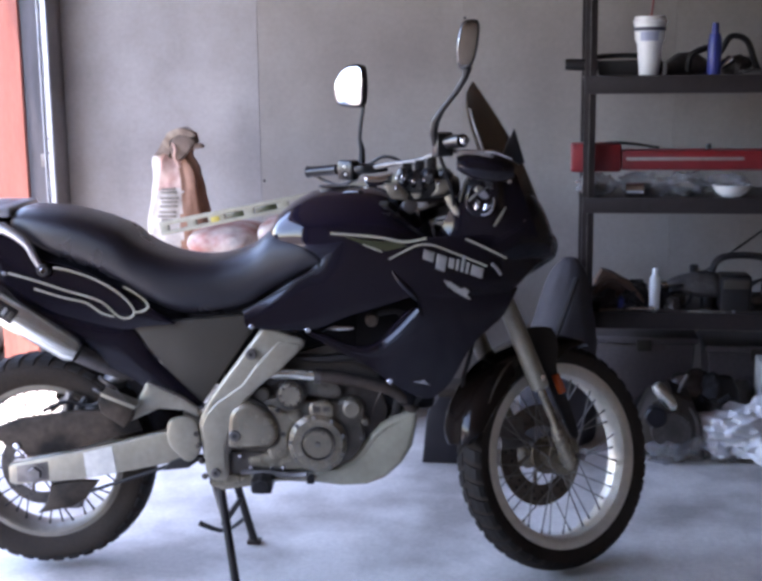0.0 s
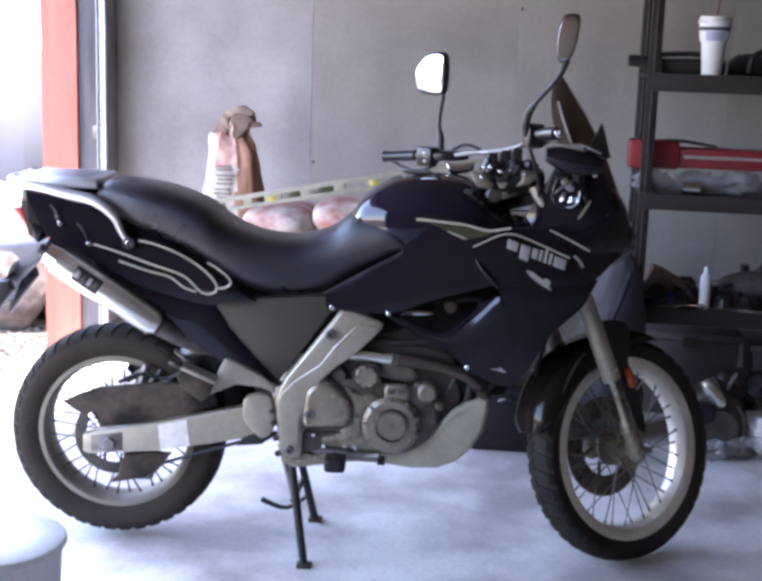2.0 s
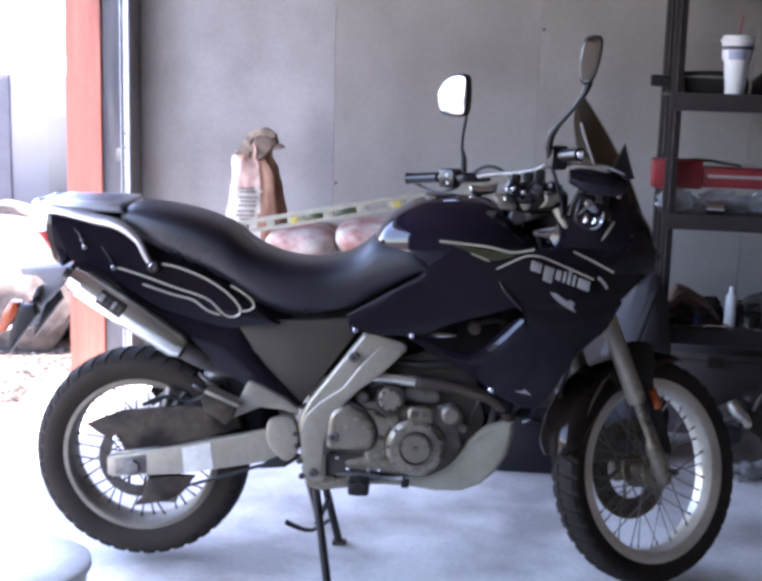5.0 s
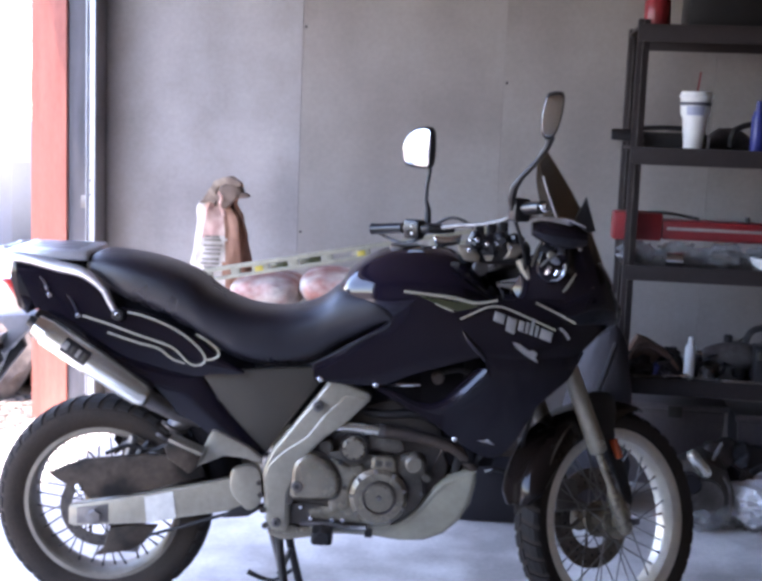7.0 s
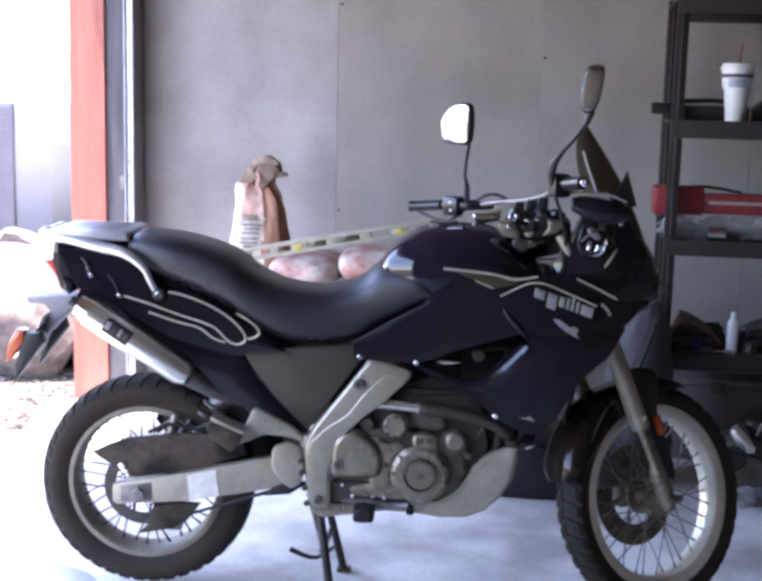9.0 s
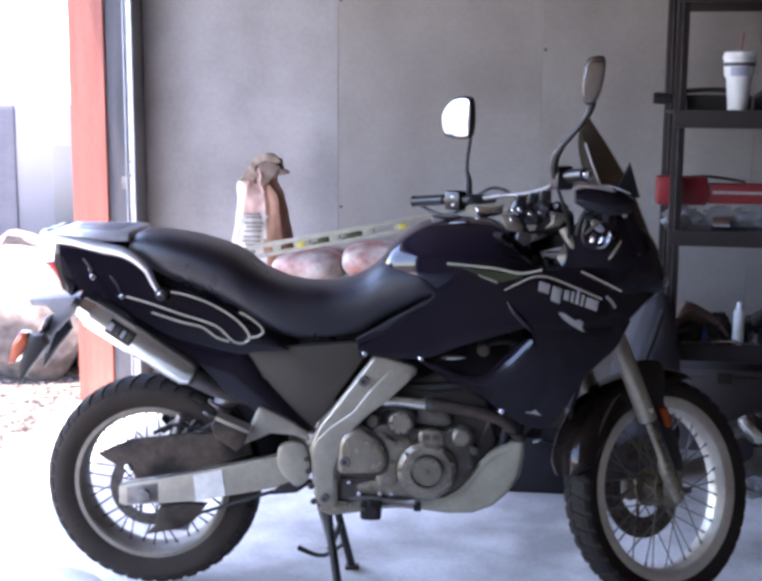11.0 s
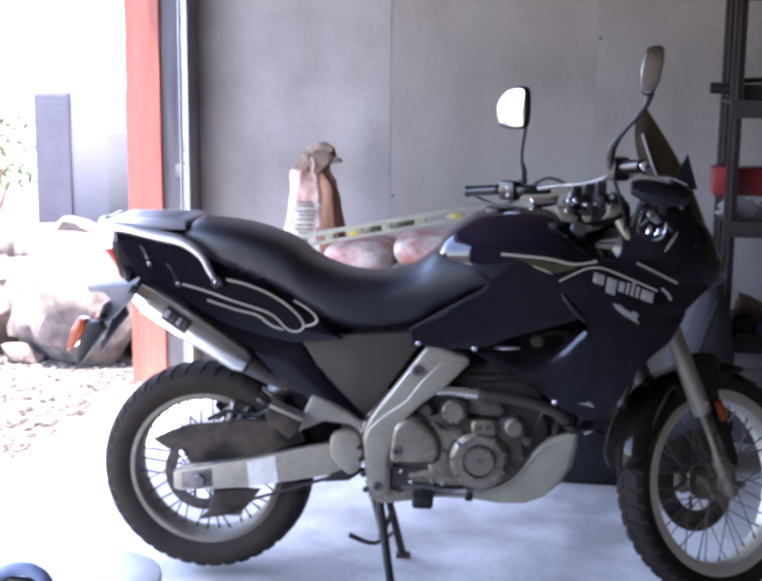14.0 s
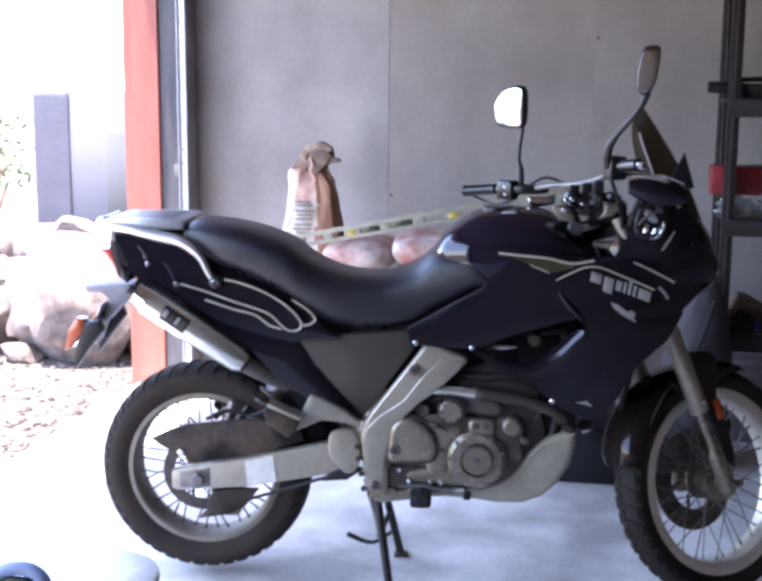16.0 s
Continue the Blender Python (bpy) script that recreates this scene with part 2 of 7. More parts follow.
BLUECASE = material("grey-blue plastic", (0.26, 0.32, 0.47), 0.4, scale=12)


def glassy(name, colour, see, rough=0.05):
    """Thin tinted sheet: part clear, part glossy dark plastic."""
    m = bpy.data.materials.new(name)
    m.use_nodes = True
    n, l = m.node_tree.nodes, m.node_tree.links
    b = n["Principled BSDF"]
    b.inputs["Base Color"].default_value, b.inputs["Roughness"].default_value = (*[c * 0.4 for c in colour], 1), rough
    tr = n.new("ShaderNodeBsdfTransparent")
    tr.inputs[0].default_value = (*colour, 1)
    ms = n.new("ShaderNodeMixShader")
    ms.inputs[0].default_value = 1 - see
    l.new(tr.outputs[0], ms.inputs[1])
    l.new(b.outputs[0], ms.inputs[2])
    l.new(ms.outputs[0], n["Material Output"].inputs[0])
    return m


SMOKE = glassy("smoke-brown screen", (0.42, 0.36, 0.30), 0.78)
LENSGLASS = glassy("clear lamp lens", (0.8, 0.8, 0.8), 0.5)
FILM = glassy("clear plastic film", (0.85, 0.85, 0.87), 0.55, 0.2)
MIRROR = bpy.data.materials.new("mirror glass")
MIRROR.use_nodes = True
_b = MIRROR.node_tree.nodes["Principled BSDF"]
_b.inputs["Base Color"].default_value, _b.inputs["Metallic"].default_value, _b.inputs["Roughness"].default_value = (0.85, 0.86, 0.88, 1), 1.0, 0.02


# ---- building blocks ----
def finish(name, bm, mat, smooth=True, angle=40):
    bmesh.ops.recalc_face_normals(bm, faces=bm.faces)
    me = bpy.data.meshes.new(name)
    bm.to_mesh(me)
    bm.free()
    if mat is not None:
        me.materials.append(mat)
    if smooth:
        me.shade_smooth()
        me.set_sharp_from_angle(angle=radians(angle))
    return me


def part(name, bm, mat, parent, label="", smooth=True, angle=40):
    """One mesh under a thing or under a part."""
    ob = new(name, finish(name, bm, mat, smooth, angle))
    ob.parent = parent
    if label:
        tagged(ob, label)
    return ob


def thing(name, label, category, m=None, group="", kind=""):
    """An Empty at a thing's base."""
    ob = new(name)
    ob.empty_display_size = 0.1
    if m is not None:
        ob.matrix_world = m
    return tagged(ob, label, category, group, kind)


def solo(name, bm, mat, label, category, m=None, group="", kind="", smooth=True, angle=40):
    """A thing of one mesh."""
    ob = new(name, finish(name, bm, mat, smooth, angle))
    if m is not None:
        ob.matrix_world = m
    return tagged(ob, label, category, group, kind)


def curve_points(pts, n, closed=False):
    """n points along a smooth curve through pts, evenly spaced by its length."""
    p = [np.array(q, float) for q in pts]
    k = len(p)
    dense = []
    for i in range(k if closed else k - 1):
        p0 = p[(i - 1) % k] if closed or i else p[0]
        p1, p2 = p[i], p[(i + 1) % k]
        p3 = p[(i + 2) % k] if closed or i + 2 < k else p[-1]
        for j in range(12):
            s = j / 12
            dense.append(0.5 * (2 * p1 + (p2 - p0) * s + (2 * p0 - 5 * p1 + 4 * p2 - p3) * s * s + (3 * p1 - p0 - 3 * p2 + p3) * s ** 3))
    dense.append(p[0] if closed else p[-1])
    d = np.array(dense)
    at = np.concatenate([[0], np.cumsum(np.linalg.norm(np.diff(d, axis=0), axis=1))])
    want = np.linspace(0, at[-1], n + 1)[:-1] if closed else np.linspace(0, at[-1], n)
    return [np.array([np.interp(w, at, d[:, c]) for c in range(d.shape[1])]) for w in want]


def grid_into(bm, rows, close_u=False, close_v=False, cap=False):
    """Quads over rows of points (all the same length)."""
    vs = [[bm.verts.new(tuple(map(float, p))) for p in r] for r in rows]
    nr, nc = len(vs), len(vs[0])
    for i in range(nr if close_v else nr - 1):
        for j in range(nc if close_u else nc - 1):
            a, b, c, d = vs[i][j], vs[i][(j + 1) % nc], vs[(i + 1) % nr][(j + 1) % nc], vs[(i + 1) % nr][j]
            bm.faces.new((a, b, c, d))
    if cap:
        bm.faces.new(vs[0])
        bm.faces.new(vs[-1])
    return vs


def prism(profile, y0, y1, bevel=0.006, smooth_to=0, segments=2, bm=None):
    """A plate with a side outline of (x, z) points, from y0 to y1, with rounded edges."""
    own = bm if bm is not None else bmesh.new()
    b = bmesh.new()
    pts = curve_points(profile, smooth_to, True) if smooth_to else profile
    lo = [b.verts.new((float(p[0]), y0, float(p[1]))) for p in pts]
    hi = [b.verts.new((float(p[0]), y1, float(p[1]))) for p in pts]
    n = len(lo)
    f0, f1 = b.faces.new(lo), b.faces.new(hi[::-1])
    for i in range(n):
        b.faces.new((lo[i], hi[i], hi[(i + 1) % n], lo[(i + 1) % n]))
    bmesh.ops.recalc_face_normals(b, faces=b.faces)
    if bevel:
        bmesh.ops.bevel(b, geom=list(f0.edges) + list(f1.edges), offset=bevel, segments=segments, affect="EDGES", profile=0.5, clamp_overlap=True)
    bmesh.ops.triangulate(b, faces=[f for f in b.faces if len(f.verts) > 4])
    me = bpy.data.meshes.new("scratch")
    b.to_mesh(me)
    b.free()
    own.from_mesh(me)
    bpy.data.meshes.remove(me)
    return own


def loft(stations, n=20, rows=26, power=2.5, bm=None, m=None):
    """A body along x: stations of (x, top, bottom, half width), with rounded sections."""
    bm = bm if bm is not None else bmesh.new()
    out = []
    for x, zt, zb, hw in curve_points(stations, rows):
        ring = []
        zc, hh = (zt + zb) / 2, max((zt - zb) / 2, 0.002)
        for k in range(n):
            a = 2 * math.pi * k / n
            c, s = math.cos(a), math.sin(a)
            p = Vector((x, hw * math.copysign(abs(c) ** (2 / power), c), zc + hh * math.copysign(abs(s) ** (2 / power), s)))
            ring.append(m @ p if m is not None else p)
        out.append(ring)
    grid_into(bm, out, close_u=True, cap=True)
    return bm


def tube(pts, r, n=10, seg=0, bm=None, closed=False):
    """A round bar through the points; r may be one radius or one for each point given."""
    bm = bm if bm is not None else bmesh.new()
    radii = r if isinstance(r, (list, tuple)) else [r] * len(pts)
    data = [(*p, q) for p, q in zip(pts, radii)]
    if seg:
        data = curve_points(data, seg, closed)
    path = [Vector(d[:3]) for d in data]
    rows = []
    up = None
    for i, p in enumerate(path):
        a, b = path[max(i - 1, 0)], path[min(i + 1, len(path) - 1)]
        if closed:
            a, b = path[i - 1], path[(i + 1) % len(path)]
        t = (b - a).normalized()
        if up is None:
            up = t.orthogonal().normalized()
        up = (up - t * up.dot(t)).normalized()
        side = t.cross(up)
        rows.append([p + (up * math.cos(2 * math.pi * k / n) + side * math.sin(2 * math.pi * k / n)) * float(data[i][3]) for k in range(n)])
    grid_into(bm, rows, close_u=True, close_v=closed, cap=not closed)
    return bm


def lathe(profile, n=32, m=None, bm=None, closed=False, start=0.0, sweep=2 * math.pi):
    """Turned about the local y axis: profile of (radius, y)."""
    bm = bm if bm is not None else bmesh.new()
    full = sweep > 6.28
    rows = []
    for k in range(n if full else n + 1):
        a = start + sweep * k / n
        row = [Vector((r * math.cos(a), y, r * math.sin(a))) for r, y in profile]
        rows.append([m @ p for p in row] if m is not None else row)
    grid_into(bm, rows, close_u=closed, close_v=full)
    return bm


def disc(centre, axis, r, h, bevel=0.003, n=24, bm=None):
    """A round boss: centre of its base, direction, radius, height."""
    bm = bm if bm is not None else bmesh.new()
    q = Vector((0, 1, 0)).rotation_difference(Vector(axis).normalized()).to_matrix().to_4x4()
    m = Matrix.Translation(centre) @ q
    lathe([(0.0005, 0), (r, 0), (r, h - bevel), (r - bevel, h), (0.0005, h)], n, m, bm)
    return bm


def block(x0, x1, y0, y1, z0, z1, bevel=0.004, segments=2, bm=None, m=None):
    own = bm if bm is not None else bmesh.new()
    b = bmesh.new()
    bmesh.ops.create_cube(b, size=1)
    for v in b.verts:
        v.co = Vector(((x0 + x1) / 2 + v.co.x * (x1 - x0), (y0 + y1) / 2 + v.co.y * (y1 - y0), (z0 + z1) / 2 + v.co.z * (z1 - z0)))
    if bevel:
        bmesh.ops.bevel(b, geom=list(b.edges), offset=bevel, segments=segments, affect="EDGES", profile=0.5)
    if m is not None:
        b.transform(m)
    me = bpy.data.meshes.new("scratch")
    b.to_mesh(me)
    b.free()
    own.from_mesh(me)
    bpy.data.meshes.remove(me)
    return own


def patch(top, bottom, bulge, n=28, rows=9, thick=0.004):
    """A curved panel between two edge curves of (x, z); bulge(u, v, x) gives y. It has thickness."""
    a, b = curve_points(top, n), curve_points(bottom, n)
    outer, inner = [], []
    for i in range(rows):
        v = i / (rows - 1)
        ro, ri = [], []
        for j in range(n):
            u = j / (n - 1)
            p = a[j] * (1 - v) + b[j] * v
            y = bulge(u, v, p[0])
            ro.append((p[0], y, p[1]))
            ri.append((p[0], y - math.copysign(thick, y), p[1]))
        outer.append(ro)
        inner.append(ri)
    bm = bmesh.new()
    g, h = grid_into(bm, outer), grid_into(bm, inner)
    rim_o = g[0] + [r[-1] for r in g[1:]] + g[-1][-2::-1] + [r[0] for r in g[-2:0:-1]]
    rim_i = h[0] + [r[-1] for r in h[1:]] + h[-1][-2::-1] + [r[0] for r in h[-2:0:-1]]
    k = len(rim_o)
    for i in range(k):
        bm.faces.new((rim_o[i], rim_o[(i + 1) % k], rim_i[(i + 1) % k], rim_i[i]))
    bmesh.ops.remove_doubles(bm, verts=bm.verts, dist=0.0002)
    return bm


def lump(r, seed, rough=0.35, squash=(1, 1, 1), sub=3, m=None, freq=1.6):
    """An uneven boulder-like body."""
    bm = bmesh.new()
    bmesh.ops.create_icosphere(bm, subdivisions=sub, radius=1)
    off = Vector((seed * 7.3, seed * 3.1, seed * 5.7))
    for v in bm.verts:
        d = 1 + rough * noise.noise(v.co * freq + off) + rough * 0.4 * noise.noise(v.co * freq * 3 + off)
        v.co = Vector((v.co.x * squash[0], v.co.y * squash[1], v.co.z * squash[2])) * d * r
    if m is not None:
        bm.transform(m)
    return bm


# ---- the garage ----
def room_part(name, bm, mat, label, kind="structure", category="wall", smooth=False):
    return solo(name, bm, mat, label, category, ROOM, kind=kind, smooth=smooth)


room_part("floor", block(-0.18, 7.0, -7.0, 0.25, -0.25, 0.0, 0.012), FLOOR, "worn pale blue-grey concrete garage floor slab", category="floor")
wall_n = room_part("wall_north", block(0.088, 7.0, -0.188, 0.25, 0.002, 3.0, 0), WALL, "bare grey cast concrete back wall with form joints")
# cast panels: first greyer, further ones browner and darkened for light falling off
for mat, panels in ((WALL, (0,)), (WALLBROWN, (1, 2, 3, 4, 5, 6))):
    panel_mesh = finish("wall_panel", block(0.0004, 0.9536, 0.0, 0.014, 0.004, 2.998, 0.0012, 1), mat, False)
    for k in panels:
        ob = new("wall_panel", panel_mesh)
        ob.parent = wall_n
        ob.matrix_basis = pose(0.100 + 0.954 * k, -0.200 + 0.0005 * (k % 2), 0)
room_part("wall_west", block(-0.17, 0.086, -0.35, 0.25, 0.002, 3.0, 0), WALL, "short return of grey concrete beside the door opening")
# unseen beam and pier, added to size the opening for its light
room_part("wall_west_header", block(-0.17, 0.086, -5.7, -0.352, 2.62, 3.0, 0), WALL, "unseen concrete beam, its height set for the door light")
room_part("wall_west_end", block(-0.17, 0.086, -7.0, -5.702, 0.002, 3.0, 0), WALL, "unseen concrete pier, placed to size the door light")
# unseen walls and ceiling close the room and tint its bounce
room_part("wall_south", block(-0.20, 7.0, -7.2, -7.002, 0.002, 3.0, 0), PLASTER, "unseen garage wall, added to close the room")
room_part("wall_east", block(7.002, 7.2, -7.2, 0.25, 0.002, 3.0, 0), PLASTER, "unseen garage side wall, added to close the room")
room_part("ceiling", block(-0.20, 7.2, -7.2, 0.25, 3.002, 3.2, 0), CEILING, "unseen garage ceiling, added to close the room", category="ceiling")

# unseen overhang, added to limit how far sun reaches inside
room_part("eave", block(-0.32, -0.202, -7.2, 0.25, 2.98, 3.2, 0), REDWOOD, "unseen timber eave added to hold back the sun", category="eave")
ground = solo("ground", block(-400, -0.182, -400, 400, -0.35, -0.03, 0), GRAVEL, "pale sunlit gravel yard outside the garage", "ground", ROOM, kind="structure", smooth=False)

# timber jamb on the reveal, its inner board, and the door track
room_part("trim", block(-0.205, -0.028, -0.40, -0.352, -0.02, 2.62, 0.004), REDWOOD, "red stained timber door jamb", category="jamb")
# inner board is coloured dark to carry the shade of the reveal
room_part("trim_inner", block(-0.026, 0.084, -0.385, -0.352, 0.002, 2.61, 0.003), JAMB, "grey board inside the red jamb, its shade painted in", category="jamb")
solo("warning_tape", block(-0.2075, -0.2052, -0.398, -0.354, 1.52, 1.66, 0.0005), YELLOWVIAL, "short strip of yellow tape on the red jamb", "tape", ROOM)
track = thing("door_track", "galvanised steel garage door track with brackets", "door track", ROOM)
bm = prism([(0.0, 0.0), (0.042, 0.0), (0.042, 0.02), (0.037, 0.02), (0.037, 0.004), (0.004, 0.004), (0.004, 0.02), (0.0, 0.02)], 0.03, 2.58, 0)
bm.transform(pose(0.090, -0.44, 0) @ Matrix(((1, 0, 0, 0), (0, 0, -1, 0), (0, 1, 0, 0), (0, 0, 0, 1))))
part("rail", bm, GALV, track, smooth=False)
for z in (0.55, 1.06):
    part("bracket", block(0.040, 0.088, -0.395, -0.388, z - 0.03, z + 0.03, 0.002, bm=block(0.074, 0.092, -0.44, -0.385, z - 0.02, z + 0.02, 0.002)), STEEL, track)
for z in (1.10, 1.165):
    part("rivet", disc((0.111, -0.459, z), (0, -1, 0), 0.006, 0.002, 0.0005, 10), STEEL, track)


# ---- the motorcycle: x forward, right side towards -y, upright on its centre stand ----
bike = thing("motorcycle", "black dual-sport motorcycle with wire wheels parked on its centre stand", "motorcycle")
AXLE_F, AXLE_R = Vector((0.755, 0.0, 0.331)), Vector((-0.7375, 0.0, 0.336))
RAKE = Vector((-0.407, 0, 0.914))
STEER = Matrix.Translation(AXLE_F) @ Matrix.Rotation(radians(35.5), 4, RAKE)


def wheel(name, m, R, width, rim_r, spokes, label, deep, rim_mat):
    """A wire wheel turned about its own y axis."""
    w = new(name)
    w.empty_display_size = 0.1
    w.parent = bike
    w.matrix_world = m
    tagged(w, label)
    hw = width / 2
    prof = [(rim_r - 0.004, -hw * 0.66), (rim_r + 0.012, -hw * 0.84), (rim_r + (R - rim_r) * 0.35, -hw * 0.98), (rim_r + (R - rim_r) * 0.60, -hw), (R - 0.030, -hw * 0.93), (R - 0.014, -hw * 0.72),
            (R - 0.006, -hw * 0.4), (R - 0.003, 0)]
    prof += [(r, -y) for r, y in prof[-2::-1]]
    tyre = part("tyre", lathe(prof, 72), TYRE, w, "dusty black tyre with slanted tread blocks")
    # slanted tread blocks, one after another round the tyre
    bm = bmesh.new()
    count = 42
    for k in range(count):
        for side in (-1, 1):
            a0 = 2 * math.pi * (k + (0.5 if side > 0 else 0)) / count
            pts = []
            for (yy, rr, da) in ((0.06, R - 0.001, 0.0), (0.50, R - 0.005, 0.035), (0.78, R - 0.013, 0.058), (0.90, R - 0.025, 0.068)):
                pts.append((yy * hw * side, rr, a0 + da))
            half = 0.056
            rows = []
            for yy, rr, a in pts:
                rows.append([(r * math.cos(b), yy * (1 + 0.02 * (r > rr - 0.002)), r * math.sin(b)) for r, b in
                             ((rr - 0.014, a - half), (rr + 0.0015, a - half * 0.9), (rr + 0.0015, a + half * 0.9), (rr - 0.014, a + half))])
            grid_into(bm, rows, close_u=True, cap=True)
    part("tread", bm, TREAD, w, smooth=False).parent = tyre
    rp = [(rim_r + 0.006, -hw * 0.76), (rim_r + 0.008, -hw * 0.70), (rim_r - 0.004, -hw * 0.64), (rim_r - 0.006 * deep, -hw * 0.54), (rim_r - 0.018 * deep, -hw * 0.36), (rim_r - 0.026 * deep, 0)]
    rp = [(rim_r - 0.008, -hw * 0.78)] + rp
    rp += [(r, -y) for r, y in rp[-2::-1]]
    rp += [(rim_r - 0.016 * deep - 0.002, hw * 0.74), (rim_r - 0.025 * deep - 0.002, hw * 0.64), (rim_r - 0.031 * deep - 0.002, hw * 0.16), (rim_r - 0.031 * deep - 0.002, -hw * 0.16), (rim_r - 0.025 * deep - 0.002, -hw * 0.64), (rim_r - 0.016 * deep - 0.002, -hw * 0.74)]
    rim = part("rim", lathe(rp, 72, closed=True), rim_mat, w, "dull aluminium spoked rim")
    hub = part("hub", lathe([(0.0005, -0.062), (0.028, -0.062), (0.03, -0.05), (0.055, -0.045), (0.055, -0.036), (0.034, -0.03), (0.03, 0), (0.034, 0.03), (0.055, 0.036), (0.055, 0.045), (0.03, 0.05), (0.028, 0.062), (0.0005, 0.062)], 28), CAST, w)
    thick = 0.0022 if rim_mat is RIM else 0.0027
    for k in range(spokes):
        side = -1 if k % 2 else 1
        a = 2 * math.pi * k / spokes
        lean = 0.62 * (1 if (k // 2) % 2 else -1)
        p = (0.05 * math.cos(a + lean), side * 0.041, 0.05 * math.sin(a + lean))
        q = ((rim_r - 0.033 * deep) * math.cos(a), side * 0.006, (rim_r - 0.033 * deep) * math.sin(a))
        e = tuple(q[i] + (p[i] - q[i]) * 0.07 for i in range(3))
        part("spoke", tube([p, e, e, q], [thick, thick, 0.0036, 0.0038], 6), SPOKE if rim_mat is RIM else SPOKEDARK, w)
    return w


front = wheel("front_wheel", STEER, 0.331, 0.108, 0.264, 36, "wire-spoked front wheel turned to the left", 1.0, RIM)
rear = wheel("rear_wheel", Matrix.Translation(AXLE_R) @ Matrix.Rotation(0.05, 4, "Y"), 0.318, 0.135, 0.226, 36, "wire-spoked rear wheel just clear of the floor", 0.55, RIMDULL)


def brake_disc(parent, y, r, r_in, holes, mat):
    bm = bmesh.new()
    lathe([(r_in, y - 0.0025), (r, y - 0.0025), (r, y + 0.0025), (r_in, y + 0.0025)], 48, bm=bm, closed=True)
    ob = part("brake_disc", bm, mat, parent, "dull drilled steel brake disc")
    for k in range(holes):
        a = 2 * math.pi * k / holes
        for q in (0.35, 0.7):
            rr = r_in + (r - r_in) * q
            part("disc_hole", disc((rr * math.cos(a + q), y - 0.0027, rr * math.sin(a + q)), (0, -1, 0), 0.005, 0.0004, 0.0001, 8), DARKPLASTIC, ob)
    for k in range(6):
        a = 2 * math.pi * k / 6
        part("carrier_arm", tube([(0.05 * math.cos(a), y, 0.05 * math.sin(a)), ((r_in + 0.01) * math.cos(a + 0.25), y, (r_in + 0.01) * math.sin(a + 0.25))], 0.0055, 6), mat, ob)


brake_disc(front, 0.068, 0.150, 0.088, 22, DISC)
brake_disc(rear, -0.078, 0.117, 0.083, 14, DISCDARK)


def steered(name, bm, mat, label="", smooth=True):
    bm.transform(STEER)
    return part(name, bm, mat, bike, label, smooth)


# fork: legs along the rake, with thick upper tubes, slim middles and cast feet
def along(d, y, x=0.0):
    return Vector((RAKE.x * d + x - 0.008 - 0.022 * max(0, 1 - d / 0.5), y, RAKE.z * d))


for y in (-0.098, 0.098):
    leg = steered("fork_leg", tube([along(-0.038, y, -0.004), along(-0.026, y, -0.002), along(-0.010, y), along(0.07, y), along(0.092, y), along(0.108, y), along(0.245, y)], [0.013, 0.021, 0.0235, 0.0225, 0.020, 0.0125, 0.0115], 16), CAST, "dull grey fork leg")
    part("stanchion", (lambda b: (b.transform(STEER), b)[1])(tube([along(0.222, y), along(0.228, y), along(0.26, y), along(0.48, y), along(0.62, y), along(0.80, y)], [0.018, 0.026, 0.0265, 0.0255, 0.025, 0.025], 18)), ALLOY, leg, "silver upper fork tube")
    part("clamp_bolt", (lambda b: (b.transform(STEER), b)[1])(disc(along(0.255, y) + Vector((0.0, -0.024 if y < 0 else 0.024, 0)), (0, y, 0), 0.009, 0.006, 0.001, 6)), CHROME, leg)
steered("axle", tube([(0, -0.125, 0), (0, 0.125, 0)], 0.010, 12), STEEL)
for d in (0.55, 0.80):
    steered("fork_yoke", block(-0.03, 0.05, -0.13, 0.13, -0.018, 0.018, 0.008, m=Matrix.Translation(along(d, 0)) @ Matrix.Rotation(radians(-24), 4, "Y")), DARKPLASTIC)
steered("brake_caliper", block(-0.155, -0.06, 0.05, 0.10, 0.03, 0.12, 0.012), STEEL, "grey front brake caliper")

# front mudguard, hugging the wheel from ahead of the fork to low behind it, deepest at the fork
def guard_rows(inset):
    rows = []
    for i in range(41):
        a = 66 + 103 * i / 40
        crest = float(np.interp(a, (66, 80, 95, 130, 160, 169), (0.346, 0.352, 0.357, 0.374, 0.374, 0.360)))
        skirt = float(np.interp(a, (66, 72, 81, 97, 106, 135, 161, 169), (0.343, 0.338, 0.318, 0.276, 0.274, 0.298, 0.318, 0.340)))
        half = float(np.interp(a, (66, 74, 95, 150, 164, 169), (0.030, 0.060, 0.078, 0.084, 0.074, 0.045)))
        row = []
        for j in range(19):
            q = math.pi * (j / 18 - 0.5)
            c, w = math.cos(q), math.sin(q)
            r = skirt + (crest - skirt) * max(c, 0) ** 0.75 - inset
            row.append((r * math.cos(radians(a)), (half - inset) * math.copysign(abs(w) ** 0.62, w), r * math.sin(radians(a))))
        rows.append(row)
    return rows


